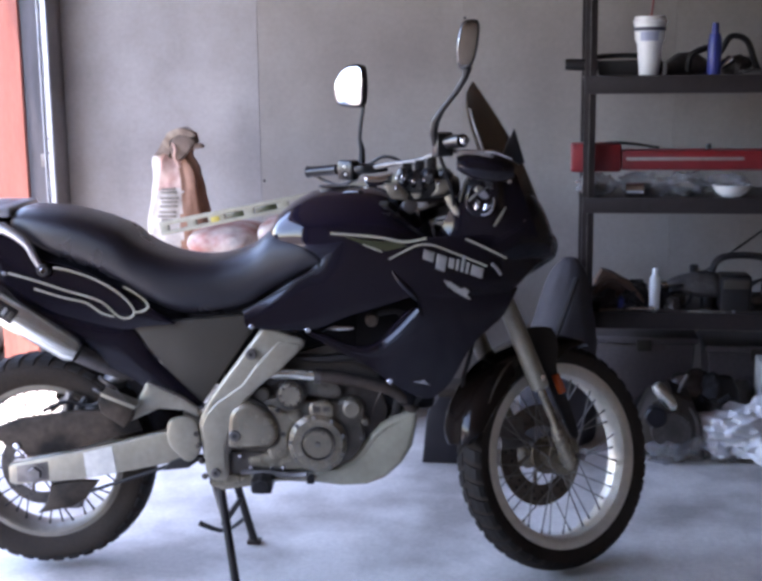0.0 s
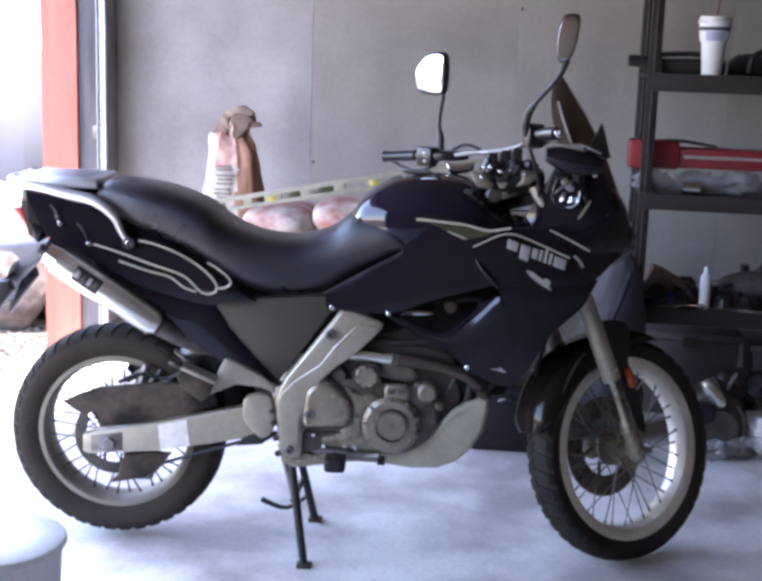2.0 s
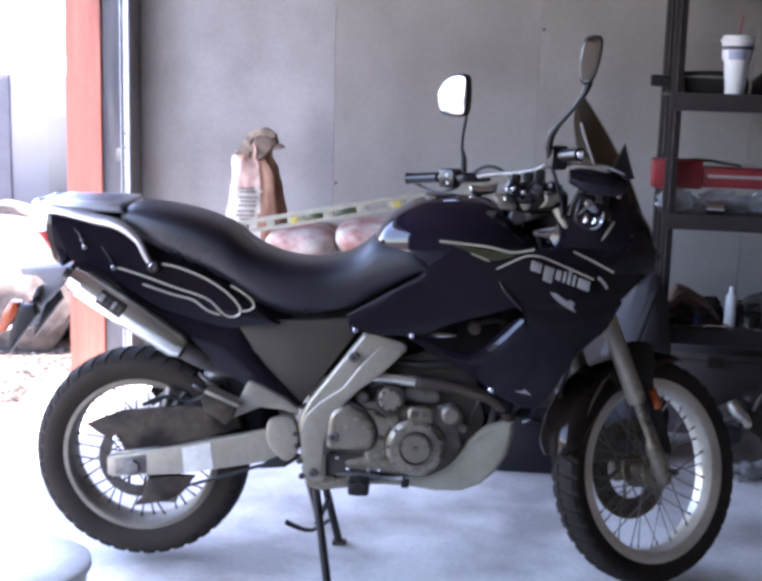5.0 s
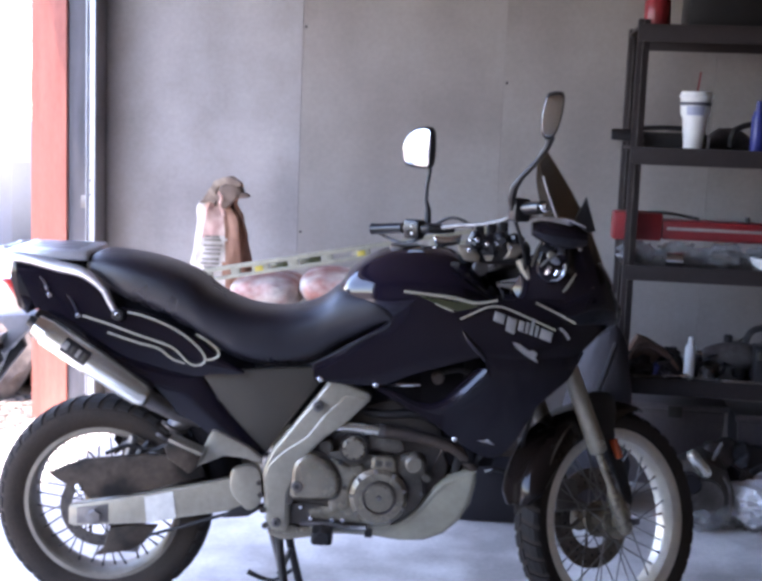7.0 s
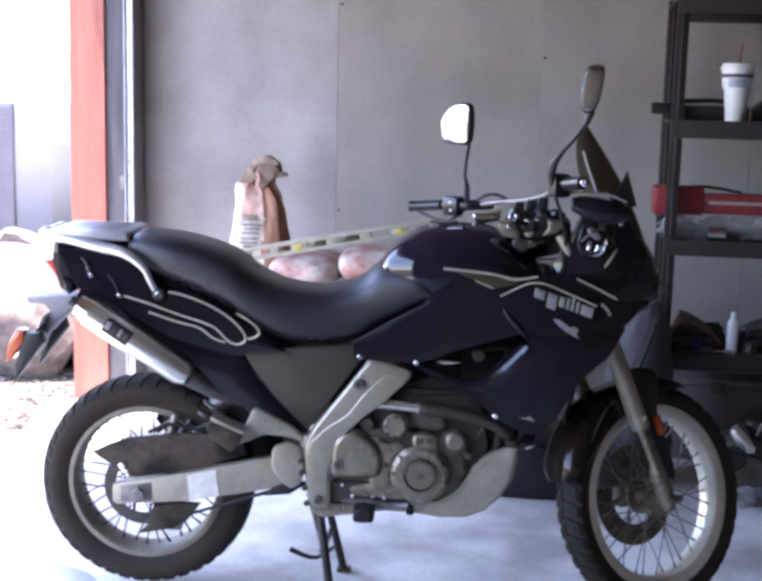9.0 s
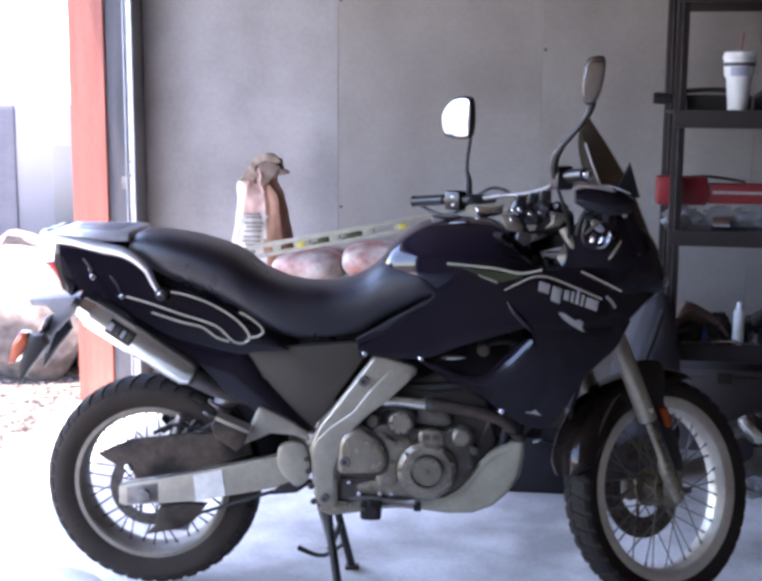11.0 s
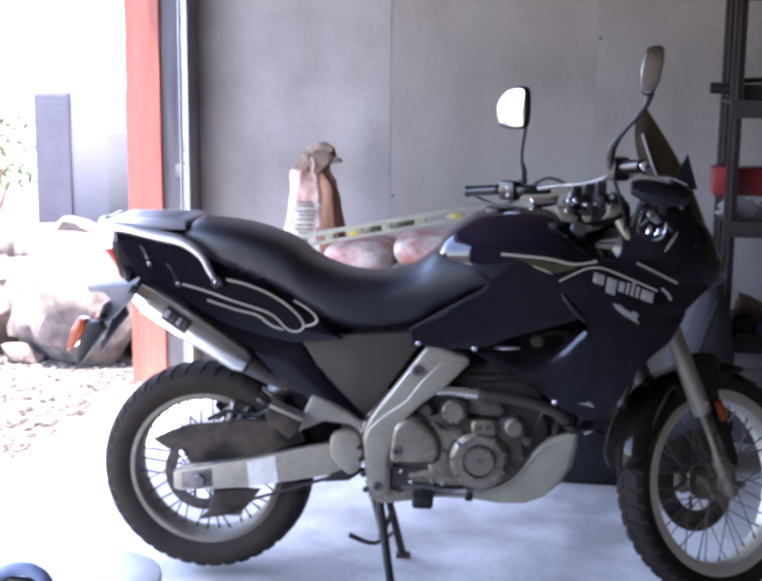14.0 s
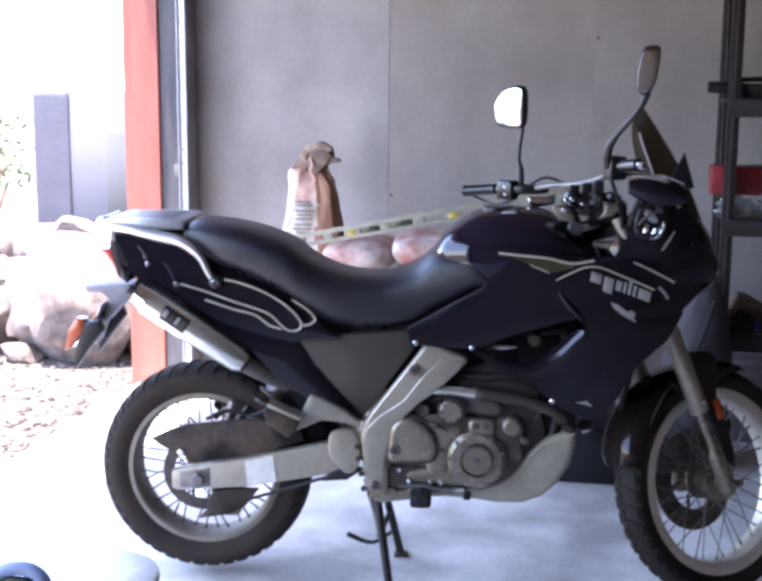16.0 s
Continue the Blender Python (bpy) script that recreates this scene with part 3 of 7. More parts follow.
bm = bmesh.new()
g, h = grid_into(bm, guard_rows(0.0)), grid_into(bm, guard_rows(0.004))
for a, b in ((g[0], h[0]), (g[-1], h[-1]), ([r[0] for r in g], [r[0] for r in h]), ([r[-1] for r in g], [r[-1] for r in h])):
    for i in range(len(a) - 1):
        bm.faces.new((a[i], a[i + 1], b[i + 1], b[i]))
guard = steered("mudguard", bm, GUARDPAINT, "glossy brown-black front mudguard")
# thin pale ridge drawn as the wavy highlight on the mudguard
steered("guard_glint", tube([(-0.195, -0.083, 0.285), (-0.225, -0.084, 0.262), (-0.262, -0.084, 0.215), (-0.285, -0.084, 0.175)], [0.001, 0.003, 0.003, 0.001], 6, 16), GREYPLASTIC)
steered("fork_guard", prism([(-0.155, 0.37), (-0.06, 0.375), (-0.035, 0.33), (-0.045, 0.25), (-0.012, 0.16), (0.012, 0.07), (-0.004, 0.05), (-0.040, 0.12), (-0.085, 0.22), (-0.118, 0.30)], -0.100, -0.086, 0.005, 40), DARKPLASTIC)
steered("reflector", block(-0.010, 0.010, -0.118, -0.098, -0.030, 0.030, 0.005, m=Matrix.Translation((-0.052, 0, 0.212)) @ Matrix.Rotation(radians(-20), 4, "Y")), ORANGE, "orange side reflector")

# swingarm with adjuster ends, sticker, chain and guards
ARM = [(-0.815, 0.352), (-0.80, 0.360), (-0.60, 0.398), (-0.345, 0.455), (-0.316, 0.47), (-0.287, 0.385), (-0.357, 0.357), (-0.594, 0.312), (-0.80, 0.296), (-0.815, 0.302)]
for s in (-1, 1):
    y = sorted((s * 0.100, s * 0.140))
    arm = part("swingarm", prism(ARM, y[0], y[1], 0.008), ALLOY, bike, "brushed silver box-section swingarm")
    part("adjuster_plate", prism([(-0.79, 0.353), (-0.70, 0.367), (-0.70, 0.312), (-0.79, 0.305)], *sorted((s * 0.139, s * 0.143)), 0.002), STEEL, arm)
    part("axle_nut", disc((-0.7375, s * 0.142, 0.332), (0, s, 0), 0.021, 0.014, 0.003, 6), STEEL, arm)
    part("axle_washer", disc((-0.7375, s * 0.1405, 0.332), (0, s, 0), 0.028, 0.005, 0.001, 20), STEEL, arm)
    if s < 0:
        part("sticker", prism([(-0.597, 0.391), (-0.515, 0.411), (-0.505, 0.333), (-0.59, 0.317)], -0.1425, -0.1405, 0), STICKER, arm, "worn pale sticker", smooth=False)
part("wheel_spindle", tube([(-0.7375, -0.14, 0.334), (-0.7375, 0.14, 0.334)], 0.010, 12), STEEL, bike)
part("pivot_cover", prism([(-0.345, 0.49), (-0.286, 0.503), (-0.262, 0.470), (-0.262, 0.40), (-0.295, 0.372), (-0.325, 0.395), (-0.348, 0.43)], -0.172, -0.145, 0.008, 36), ALLOY, bike, "silver swingarm pivot cover")
part("wheel_guard", prism([(-0.878, 0.447), (-0.83, 0.472), (-0.773, 0.493), (-0.593, 0.515), (-0.44, 0.512), (-0.425, 0.455), (-0.594, 0.405), (-0.70, 0.385), (-0.76, 0.375), (-0.775, 0.395), (-0.82, 0.412)], -0.137, -0.112, 0.010), DUSTPLASTIC, bike, "dusty brown rear disc guard")
part("caliper_guard", prism([(-0.745, 0.205), (-0.715, 0.235), (-0.70, 0.292), (-0.63, 0.305), (-0.56, 0.303), (-0.60, 0.25), (-0.64, 0.225)], -0.132, -0.105, 0.008), DUSTPLASTIC, bike, "dusty brown caliper guard fin")
part("rear_caliper", block(-0.70, -0.62, -0.11, -0.06, 0.21, 0.29, 0.012), STEEL, bike)
part("brake_rod", tube([(-0.64, -0.125, 0.255), (-0.46, -0.13, 0.315), (-0.36, -0.13, 0.348)], 0.0055, 8), DARKPLASTIC, bike, "black brake rod under the swingarm")
part("brake_arm", prism([(-0.375, 0.338), (-0.30, 0.345), (-0.25, 0.38), (-0.30, 0.385), (-0.35, 0.365)], -0.145, -0.12, 0.005), DARKPLASTIC, bike)
part("guard_bolt", disc((-0.785, -0.137, 0.412), (0, -1, 0), 0.010, 0.010, 0.003, 12), CHROME, bike)
bm = tube([(-0.56, -0.03, 0.55), (-0.42, -0.03, 0.66)], 0.028, 14)
part("shock_absorber", bm, STEEL, bike)
bm = bmesh.new()
pts = []
for k in range(73):
    a = k / 72 * 2 * math.pi * 6
    q = k / 72
    pts.append((-0.58 + 0.16 * q + 0.028 * math.cos(a), -0.03 + 0.04 * math.sin(a), 0.53 + 0.15 * q - 0.02 * math.cos(a)))
part("shock_spring", tube(pts, 0.006, 6), STEEL, bike, "grey shock absorber spring")
part("chain_guard", prism([(-0.74, 0.490), (-0.715, 0.565), (-0.62, 0.575), (-0.45, 0.560), (-0.43, 0.45), (-0.60, 0.43), (-0.70, 0.445)], 0.085, 0.110, 0.008), DEEPBLACK, bike, "dark chain guard beyond the wheel")
for p, q, r in (((-0.70, 0.500), (-0.64, 0.545), 0.009), ((-0.66, 0.490), (-0.645, 0.550), 0.012), ((-0.63, 0.495), (-0.60, 0.535), 0.008), ((-0.61, 0.490), (-0.55, 0.520), 0.011)):
    part("linkage_rod", tube([(p[0], -0.075, p[1]), (q[0], -0.070, q[1])], r, 8), STEEL if r > 0.0085 else DARKPLASTIC, bike)
part("brake_hose", tube([(-0.72, -0.09, 0.500), (-0.66, -0.085, 0.525), (-0.58, -0.085, 0.515), (-0.50, -0.09, 0.56)], 0.006, 8, 18), DARKPLASTIC, bike, "black rear brake hose")
part("chain_run", tube([(-0.74, 0.075, 0.405), (-0.25, 0.075, 0.47)], 0.010, 6, bm=tube([(-0.74, 0.075, 0.27), (-0.25, 0.075, 0.40)], 0.010, 6)), STEEL, bike)
part("sprocket", lathe([(0.04, 0.072), (0.088, 0.072), (0.088, 0.079), (0.04, 0.079)], 40, Matrix.Translation(AXLE_R), closed=True), STEEL, bike)

# frame side plates, silver, with a ridge and bolts
FRAME = [(-0.085, 0.745), (-0.074, 0.754), (-0.058, 0.755), (0.030, 0.727), (0.040, 0.715), (0.036, 0.700), (-0.032, 0.634), (-0.081, 0.597), (-0.119, 0.555), (-0.147, 0.518), (-0.160, 0.485), (-0.147, 0.470), (-0.141, 0.450), (-0.150, 0.426), (-0.180, 0.415), (-0.181, 0.327), (-0.190, 0.313), (-0.231, 0.316), (-0.247, 0.342), (-0.256, 0.408), (-0.266, 0.473), (-0.252, 0.514), (-0.233, 0.551)]
RIDGE = [(0.026, 0.710), (-0.034, 0.715), (-0.094, 0.653), (-0.139, 0.592), (-0.205, 0.547), (-0.243, 0.508), (-0.256, 0.470), (-0.247, 0.410), (-0.238, 0.345), (-0.190, 0.332), (-0.190, 0.425), (-0.170, 0.480), (-0.155, 0.518), (-0.127, 0.553), (-0.087, 0.591), (-0.038, 0.628), (0.026, 0.692)]
for s in (-1, 1):
    plate = part("frame_plate", prism(FRAME, *sorted((s * 0.125, s * 0.165)), 0.010, 0, 3), ALLOY, bike, "silver painted frame side plate")
    part("ridge", prism(RIDGE, *sorted((s * 0.155, s * 0.1695)), 0.005, 0, 3), ALLOY, plate)
    part("lobe_seam", lathe([(0.0165, 0), (0.0195, 0), (0.0195, 0.004), (0.0165, 0.004)], 24, Matrix.Translation((-0.161, s * 0.166 - 0.002, 0.450)), closed=True), ENGINEDARK, plate)
    for x, z, r in ((-0.108, 0.683, 0.011), (-0.217, 0.342, 0.009), (-0.161, 0.450, 0.012)):
        b = part("frame_bolt", disc((x, s * 0.16, z), (0, s, 0), r + 0.004, 0.020, 0.002, 20), STEEL, plate)
        part("socket", disc((x, s * 0.1795, z), (0, s, 0), r * 0.6, 0.0015, 0.0005, 6), DARKPLASTIC, b)

# engine
eng = part("engine_block", prism([(-0.20, 0.36), (-0.14, 0.335), (0.16, 0.335), (0.24, 0.40), (0.27, 0.50), (0.24, 0.62), (0.10, 0.70), (-0.06, 0.66), (-0.15, 0.56), (-0.2, 0.5)], -0.115, 0.125, 0.02), ENGINEDARK, bike, "dark brown single-cylinder engine block")
part("crankcase", prism([(-0.165, 0.36), (-0.03, 0.338), (0.10, 0.340), (0.17, 0.375), (0.20, 0.44), (0.17, 0.52), (0.10, 0.54), (0.02, 0.545), (-0.06, 0.55), (-0.15, 0.52), (-0.175, 0.43)], -0.145, -0.10, 0.012, 44), CASTDARK, eng, "dull cast alloy crankcase cover")
part("sprocket_cover", prism([(-0.170, 0.520), (-0.126, 0.545), (-0.095, 0.535), (-0.059, 0.507), (-0.041, 0.468), (-0.045, 0.432), (-0.066, 0.413), (-0.135, 0.411), (-0.178, 0.415), (-0.180, 0.46)], -0.176, -0.13, 0.020, 44, 4), CAST, eng, "smooth cast alloy water pump cover")
part("cover_web", prism([(-0.075, 0.520), (-0.050, 0.528), (-0.020, 0.512), (0.020, 0.516), (0.030, 0.490), (0.000, 0.470), (-0.012, 0.430), (-0.010, 0.385), (-0.060, 0.370), (-0.075, 0.41)], -0.156, -0.12, 0.012, 40, 3), CAST, eng, "cast web between the covers")
part("web_hole", disc((-0.026, -0.1555, 0.447), (0, -1, 0), 0.007, 0.002, 0.0005, 14), ENGINEDARK, eng)
part("web_bolt", disc((-0.040, -0.155, 0.519), (0, -1, 0), 0.008, 0.006, 0.002, 6), DARKPLASTIC, eng)
clutch = part("clutch_cover", disc((0.070, -0.13, 0.423), (0, -1, 0), 0.083, 0.042, 0.012, 44), CAST, eng, "round cast alloy clutch cover")
part("cover_ring", lathe([(0.044, 0), (0.048, 0), (0.048, 0.010), (0.046, 0.012), (0.044, 0.010)], 40, Matrix.Translation((0.072, -0.171, 0.426)) @ Matrix.Rotation(math.pi, 4, "Z"), closed=True), ENGINEDARK, clutch)
part("cover_cap", disc((0.072, -0.171, 0.426), (0, -1, 0), 0.042, 0.010, 0.003, 36), CAST, clutch)
part("cap_boss", disc((0.072, -0.181, 0.426), (0, -1, 0), 0.008, 0.004, 0.001, 6), STEEL, clutch)
part("gasket", lathe([(0.082, 0), (0.088, 0), (0.088, 0.012), (0.082, 0.012)], 44, Matrix.Translation((0.070, -0.150, 0.423)), closed=True), ENGINEDARK, clutch)
part("cover_gasket", prism([(-0.174, 0.526), (-0.126, 0.551), (-0.090, 0.541), (-0.053, 0.510), (-0.035, 0.468), (-0.039, 0.428), (-0.064, 0.406), (-0.135, 0.404), (-0.183, 0.408), (-0.185, 0.46)], -0.158, -0.13, 0.002, 44), ENGINEDARK, eng)
# two dark plates imitate the shade in gaps beside and below the covers
part("plate_shadow_gap", prism([(-0.150, 0.50), (-0.136, 0.515), (-0.153, 0.47), (-0.163, 0.43), (-0.176, 0.395), (-0.19, 0.40), (-0.18, 0.45)], -0.168, -0.13, 0.002, 30), ENGINEDARK, eng)
part("recess_shade", prism([(-0.185, 0.395), (-0.09, 0.395), (-0.04, 0.365), (-0.03, 0.335), (-0.18, 0.330)], -0.150, -0.12, 0.003), ENGINEDARK, eng)
for k in range(9):
    a = 2 * math.pi * k / 9 + 0.3
    part("cover_bolt", disc((0.070 + 0.076 * math.cos(a), -0.164, 0.423 + 0.076 * math.sin(a)), (0, -1, 0), 0.0065, 0.008, 0.001, 6), STEEL, clutch)
part("filter_housing", prism([(0.050, 0.495), (0.046, 0.528), (0.056, 0.540), (0.105, 0.540), (0.118, 0.530), (0.118, 0.495)], -0.158, -0.11, 0.008, 0, 3), CAST, eng, "cast alloy filter housing")
for x in (0.068, 0.096):
    part("housing_slot", prism([(x - 0.010, 0.512), (x - 0.010, 0.528), (x + 0.010, 0.528), (x + 0.010, 0.512)], -0.1595, -0.157, 0.001), ENGINEDARK, eng)
part("thermostat_arm", prism([(0.120, 0.530), (0.150, 0.545), (0.185, 0.545), (0.205, 0.520), (0.200, 0.480), (0.185, 0.452), (0.160, 0.462), (0.148, 0.495), (0.122, 0.505)], -0.140, -0.10, 0.010, 36, 3), CASTDARK, eng, "dark thermostat housing")
part("lower_flange", prism([(0.140, 0.455), (0.180, 0.470), (0.200, 0.445), (0.185, 0.405), (0.150, 0.395)], -0.135, -0.10, 0.008, 28), CASTDARK, eng)
part("cylinder_head", prism([(0.030, 0.560), (0.045, 0.600), (0.120, 0.590), (0.140, 0.560), (0.110, 0.545)], -0.135, -0.10, 0.010, 30), CASTDARK, eng, "dark cylinder base")
for x, z, r, h, mt in ((-0.003, 0.561, 0.034, 0.048, CAPDUST), (0.168, 0.522, 0.026, 0.052, CAPDUST), (0.205, 0.478, 0.013, 0.03, CASTDARK), (-0.085, 0.56, 0.022, 0.03, CASTDARK), (0.192, 0.432, 0.010, 0.03, STEEL), (0.150, 0.408, 0.008, 0.034, STEEL)):
    part("engine_boss", disc((x, -0.115, z), (0, -1, 0), r, h, 0.006, 28), mt, eng)
part("boss_ring", lathe([(0.036, 0), (0.041, 0), (0.041, 0.04), (0.036, 0.04)], 28, Matrix.Translation((-0.003, -0.155, 0.561)), closed=True), ENGINEDARK, eng)
for k in range(8):
    part("cap_notch", block(-0.003, 0.003, -0.004, 0.0, 0.024, 0.033, 0.001, m=Matrix.Translation((-0.003, -0.161, 0.561)) @ Matrix.Rotation(k * math.pi / 4, 4, "Y")), ENGINEDARK, eng)
part("oil_line", tube([(0.215, -0.10, 0.400), (0.235, -0.105, 0.450), (0.225, -0.11, 0.500), (0.250, -0.11, 0.560)], 0.006, 8, 20), RUSTY, eng, "thin browned oil line")
for x, z in ((-0.150, 0.385), (-0.120, 0.352), (-0.060, 0.350), (-0.030, 0.352)):
    part("case_bolt", disc((x, -0.150, z), (0, -1, 0), 0.007, 0.010, 0.002, 6), CHROME, eng)
for x, z in ((-0.262, 0.455), (-0.258, 0.420), (-0.250, 0.375), (-0.243, 0.330)):
    part("pivot_bolt", disc((x - 0.006, -0.165, z), (0, -1, 0), 0.009, 0.008, 0.002, 10), ENGINEDARK, eng)
part("wiring", tube([(-0.06, -0.15, 0.590), (-0.03, -0.16, 0.606), (0.02, -0.155, 0.598), (0.035, -0.14, 0.575)], 0.0035, 6, 18), DARKPLASTIC, eng, "black wire loop")
part("sump_rib", prism([(-0.03, 0.405), (0.005, 0.40), (0.04, 0.345), (-0.02, 0.345), (-0.12, 0.352), (-0.13, 0.375)], -0.152, -0.14, 0.004), CAST, eng)
for k in range(7):
    z = 0.60 + 0.018 * k
    part("cylinder_fin", prism([(-0.05, z), (0.19, z), (0.20, z + 0.006), (-0.05, z + 0.006)], -0.095, 0.095, 0.002), ENGINEDARK, eng)
part("exhaust_header", tube([(-0.12, -0.12, 0.628), (-0.06, -0.138, 0.620), (0.0, -0.142, 0.618), (0.075, -0.142, 0.612)], 0.0165, 14, 16), BRUSHED, bike, "bright exhaust header pipe")
part("exhaust_bend", tube([(0.072, -0.142, 0.612), (0.15, -0.142, 0.603), (0.22, -0.138, 0.588), (0.29, -0.125, 0.560), (0.34, -0.10, 0.50)], 0.0175, 14, 20), RUSTY, bike, "heat-browned exhaust bend")
part("pipe_clamp", tube([(0.064, -0.142, 0.613), (0.082, -0.142, 0.611)], 0.0205, 14), STEEL, bike)
part("coolant_hose", tube([(-0.02, -0.09, 0.66), (0.08, -0.12, 0.655), (0.18, -0.12, 0.66), (0.27, -0.10, 0.62)], 0.013, 10, 16), DARKPLASTIC, bike, "black coolant hose")
part("radiator", block(0.30, 0.34, -0.13, 0.13, 0.52, 0.86, 0.006), DEEPBLACK, bike, "dark radiator behind the side fairing")
part("down_frame", tube([(0.34, -0.08, 0.90), (0.31, -0.09, 0.62), (0.27, -0.09, 0.42), (0.20, -0.09, 0.34)], 0.016, 10, 14), DARKPLASTIC, bike)
for dx in (0.0, 0.035, 0.06):
    part("cable", tube([(0.36 + dx, -0.10, 1.02), (0.40 + dx, -0.12, 0.80), (0.38 + dx * 0.5, -0.12, 0.62), (0.33, -0.11, 0.50)], 0.0045, 6, 18), DARKPLASTIC, bike, "black control cable")
part("fork_cable", tube([(0.508, -0.09, 0.725), (0.505, -0.09, 0.685), (0.492, -0.09, 0.628), (0.480, -0.09, 0.583), (0.486, -0.09, 0.522)], 0.006, 8, 18), DARKPLASTIC, bike, "black cable hanging ahead of the radiator")
part("carburettor", block(-0.02, 0.10, -0.06, 0.06, 0.70, 0.80, 0.015), ENGINEDARK, bike)
part("airbox", block(-0.30, 0.20, -0.10, 0.10, 0.60, 0.90, 0.03), DEEPBLACK, bike)
# block added behind the vent so its inside reads dark
part("vent_filler", block(0.17, 0.40, -0.10, 0.10, 0.50, 0.90, 0.02), DEEPBLACK, bike, "added dark block that makes the vent's shade")
part("valve_knob", disc((0.225, -0.12, 0.770), (0, -1, 0), 0.018, 0.03, 0.004, 16), RUSTY, bike)
part("fuel_tap", tube([(0.085, -0.158, 0.748), (0.12, -0.165, 0.753), (0.175, -0.16, 0.752)], [0.007, 0.009, 0.005], 8, 8), CHROME, bike, "chrome fuel tap lever")
part("hose", tube([(0.24, -0.13, 0.785), (0.29, -0.14, 0.795), (0.33, -0.13, 0.775)], 0.007, 8, 10), DARKPLASTIC, bike)

# belly pan
BELLYP = [(-0.20, 0.286), (-0.118, 0.290), (-0.02, 0.296), (0.06, 0.293), (0.134, 0.283), (0.205, 0.286), (0.26, 0.308), (0.305, 0.35), (0.335, 0.40), (0.348, 0.46), (0.348, 0.498), (0.322, 0.497), (0.285, 0.487), (0.247, 0.467), (0.215, 0.435), (0.185, 0.395), (0.152, 0.362), (0.115, 0.342), (0.02, 0.327), (-0.119, 0.322), (-0.20, 0.318)]
pan = part("belly_pan", prism(BELLYP, -0.128, 0.128, 0.016, 0, 3), BELLY, bike, "dusty beige-grey belly pan")
part("pan_rib", prism([(0.02, 0.322), (0.12, 0.337), (0.16, 0.360), (0.19, 0.391), (0.222, 0.434), (0.255, 0.462), (0.30, 0.481), (0.305, 0.474), (0.262, 0.452), (0.232, 0.425), (0.203, 0.384), (0.17, 0.35), (0.125, 0.327), (0.02, 0.313)], -0.1305, -0.12, 0.002), BELLY, pan)
part("pan_strap", block(0.034, 0.056, -0.132, -0.10, 0.292, 0.322, 0.003), DARKPLASTIC, pan)
part("rider_peg", tube([(-0.085, -0.12, 0.32), (-0.085, -0.23, 0.318)], 0.019, 12, bm=block(-0.115, -0.055, -0.225, -0.135, 0.295, 0.335, 0.01)), DARKPLASTIC, bike, "black rubber rider footrest")
part("peg_bracket", prism([(-0.22, 0.34), (-0.15, 0.325), (-0.10, 0.335), (-0.10, 0.30), (-0.20, 0.285), (-0.24, 0.30)], -0.16, -0.13, 0.005), CAST, bike)
part("brake_pedal", tube([(-0.15, -0.15, 0.335), (-0.08, -0.155, 0.336), (0.00, -0.16, 0.33), (0.04, -0.17, 0.335)], 0.008, 8, 12), STEEL, bike, "grey steel brake pedal")

# passenger footrest hanger
part("peg_hanger", prism([(-0.43, 0.545), (-0.405, 0.600), (-0.395, 0.602), (-0.30, 0.556), (-0.262, 0.528), (-0.262, 0.505), (-0.30, 0.522), (-0.37, 0.528), (-0.42, 0.505), (-0.455, 0.49), (-0.462, 0.51)], -0.17, -0.145, 0.006), ALLOY, bike, "silver passenger footrest hanger")
part("passenger_peg", prism([(-0.53, 0.560), (-0.513, 0.588), (-0.425, 0.548), (-0.44, 0.505), (-0.46, 0.488), (-0.52, 0.530)], -0.225, -0.165, 0.010), DUSTPLASTIC, bike, "folded dusty passenger footrest")
part("peg_edge", prism([(-0.513, 0.590), (-0.42, 0.551), (-0.424, 0.541), (-0.516, 0.580)], -0.228, -0.165, 0.003), ALLOY, bike)

# centre stand
for s, top, foot in ((-1, (-0.214, -0.13, 0.30), (-0.167, -0.195, 0.010)), (1, (-0.228, 0.12, 0.30), (-0.160, 0.15, 0.012))):
    leg = part("stand_leg", tube([top, foot], 0.0125, 12), DARKPLASTIC, bike, "black steel centre stand leg")
    part("stand_foot", block(foot[0] - 0.020, foot[0] + 0.024, foot[1] - 0.018, foot[1] + 0.018, 0.0, 0.013, 0.004), RUSTY, leg)
part("stand_brace", tube([(-0.205, -0.14, 0.18), (-0.195, 0.13, 0.15)], 0.009, 8, bm=tube([(-0.232, -0.13, 0.30), (-0.228, 0.12, 0.30)], 0.012, 10)), DARKPLASTIC, bike)
part("stand_lever", tube([(-0.190, 0.145, 0.080), (-0.252, 0.150, 0.040), (-0.330, 0.155, 0.064)], [0.007, 0.007, 0.009], 8, 8), DARKPLASTIC, bike, "black stand lever")
part("stand_spring", tube([(-0.25, -0.11, 0.34), (-0.20, -0.14, 0.17)], 0.007, 8), STEEL, bike)

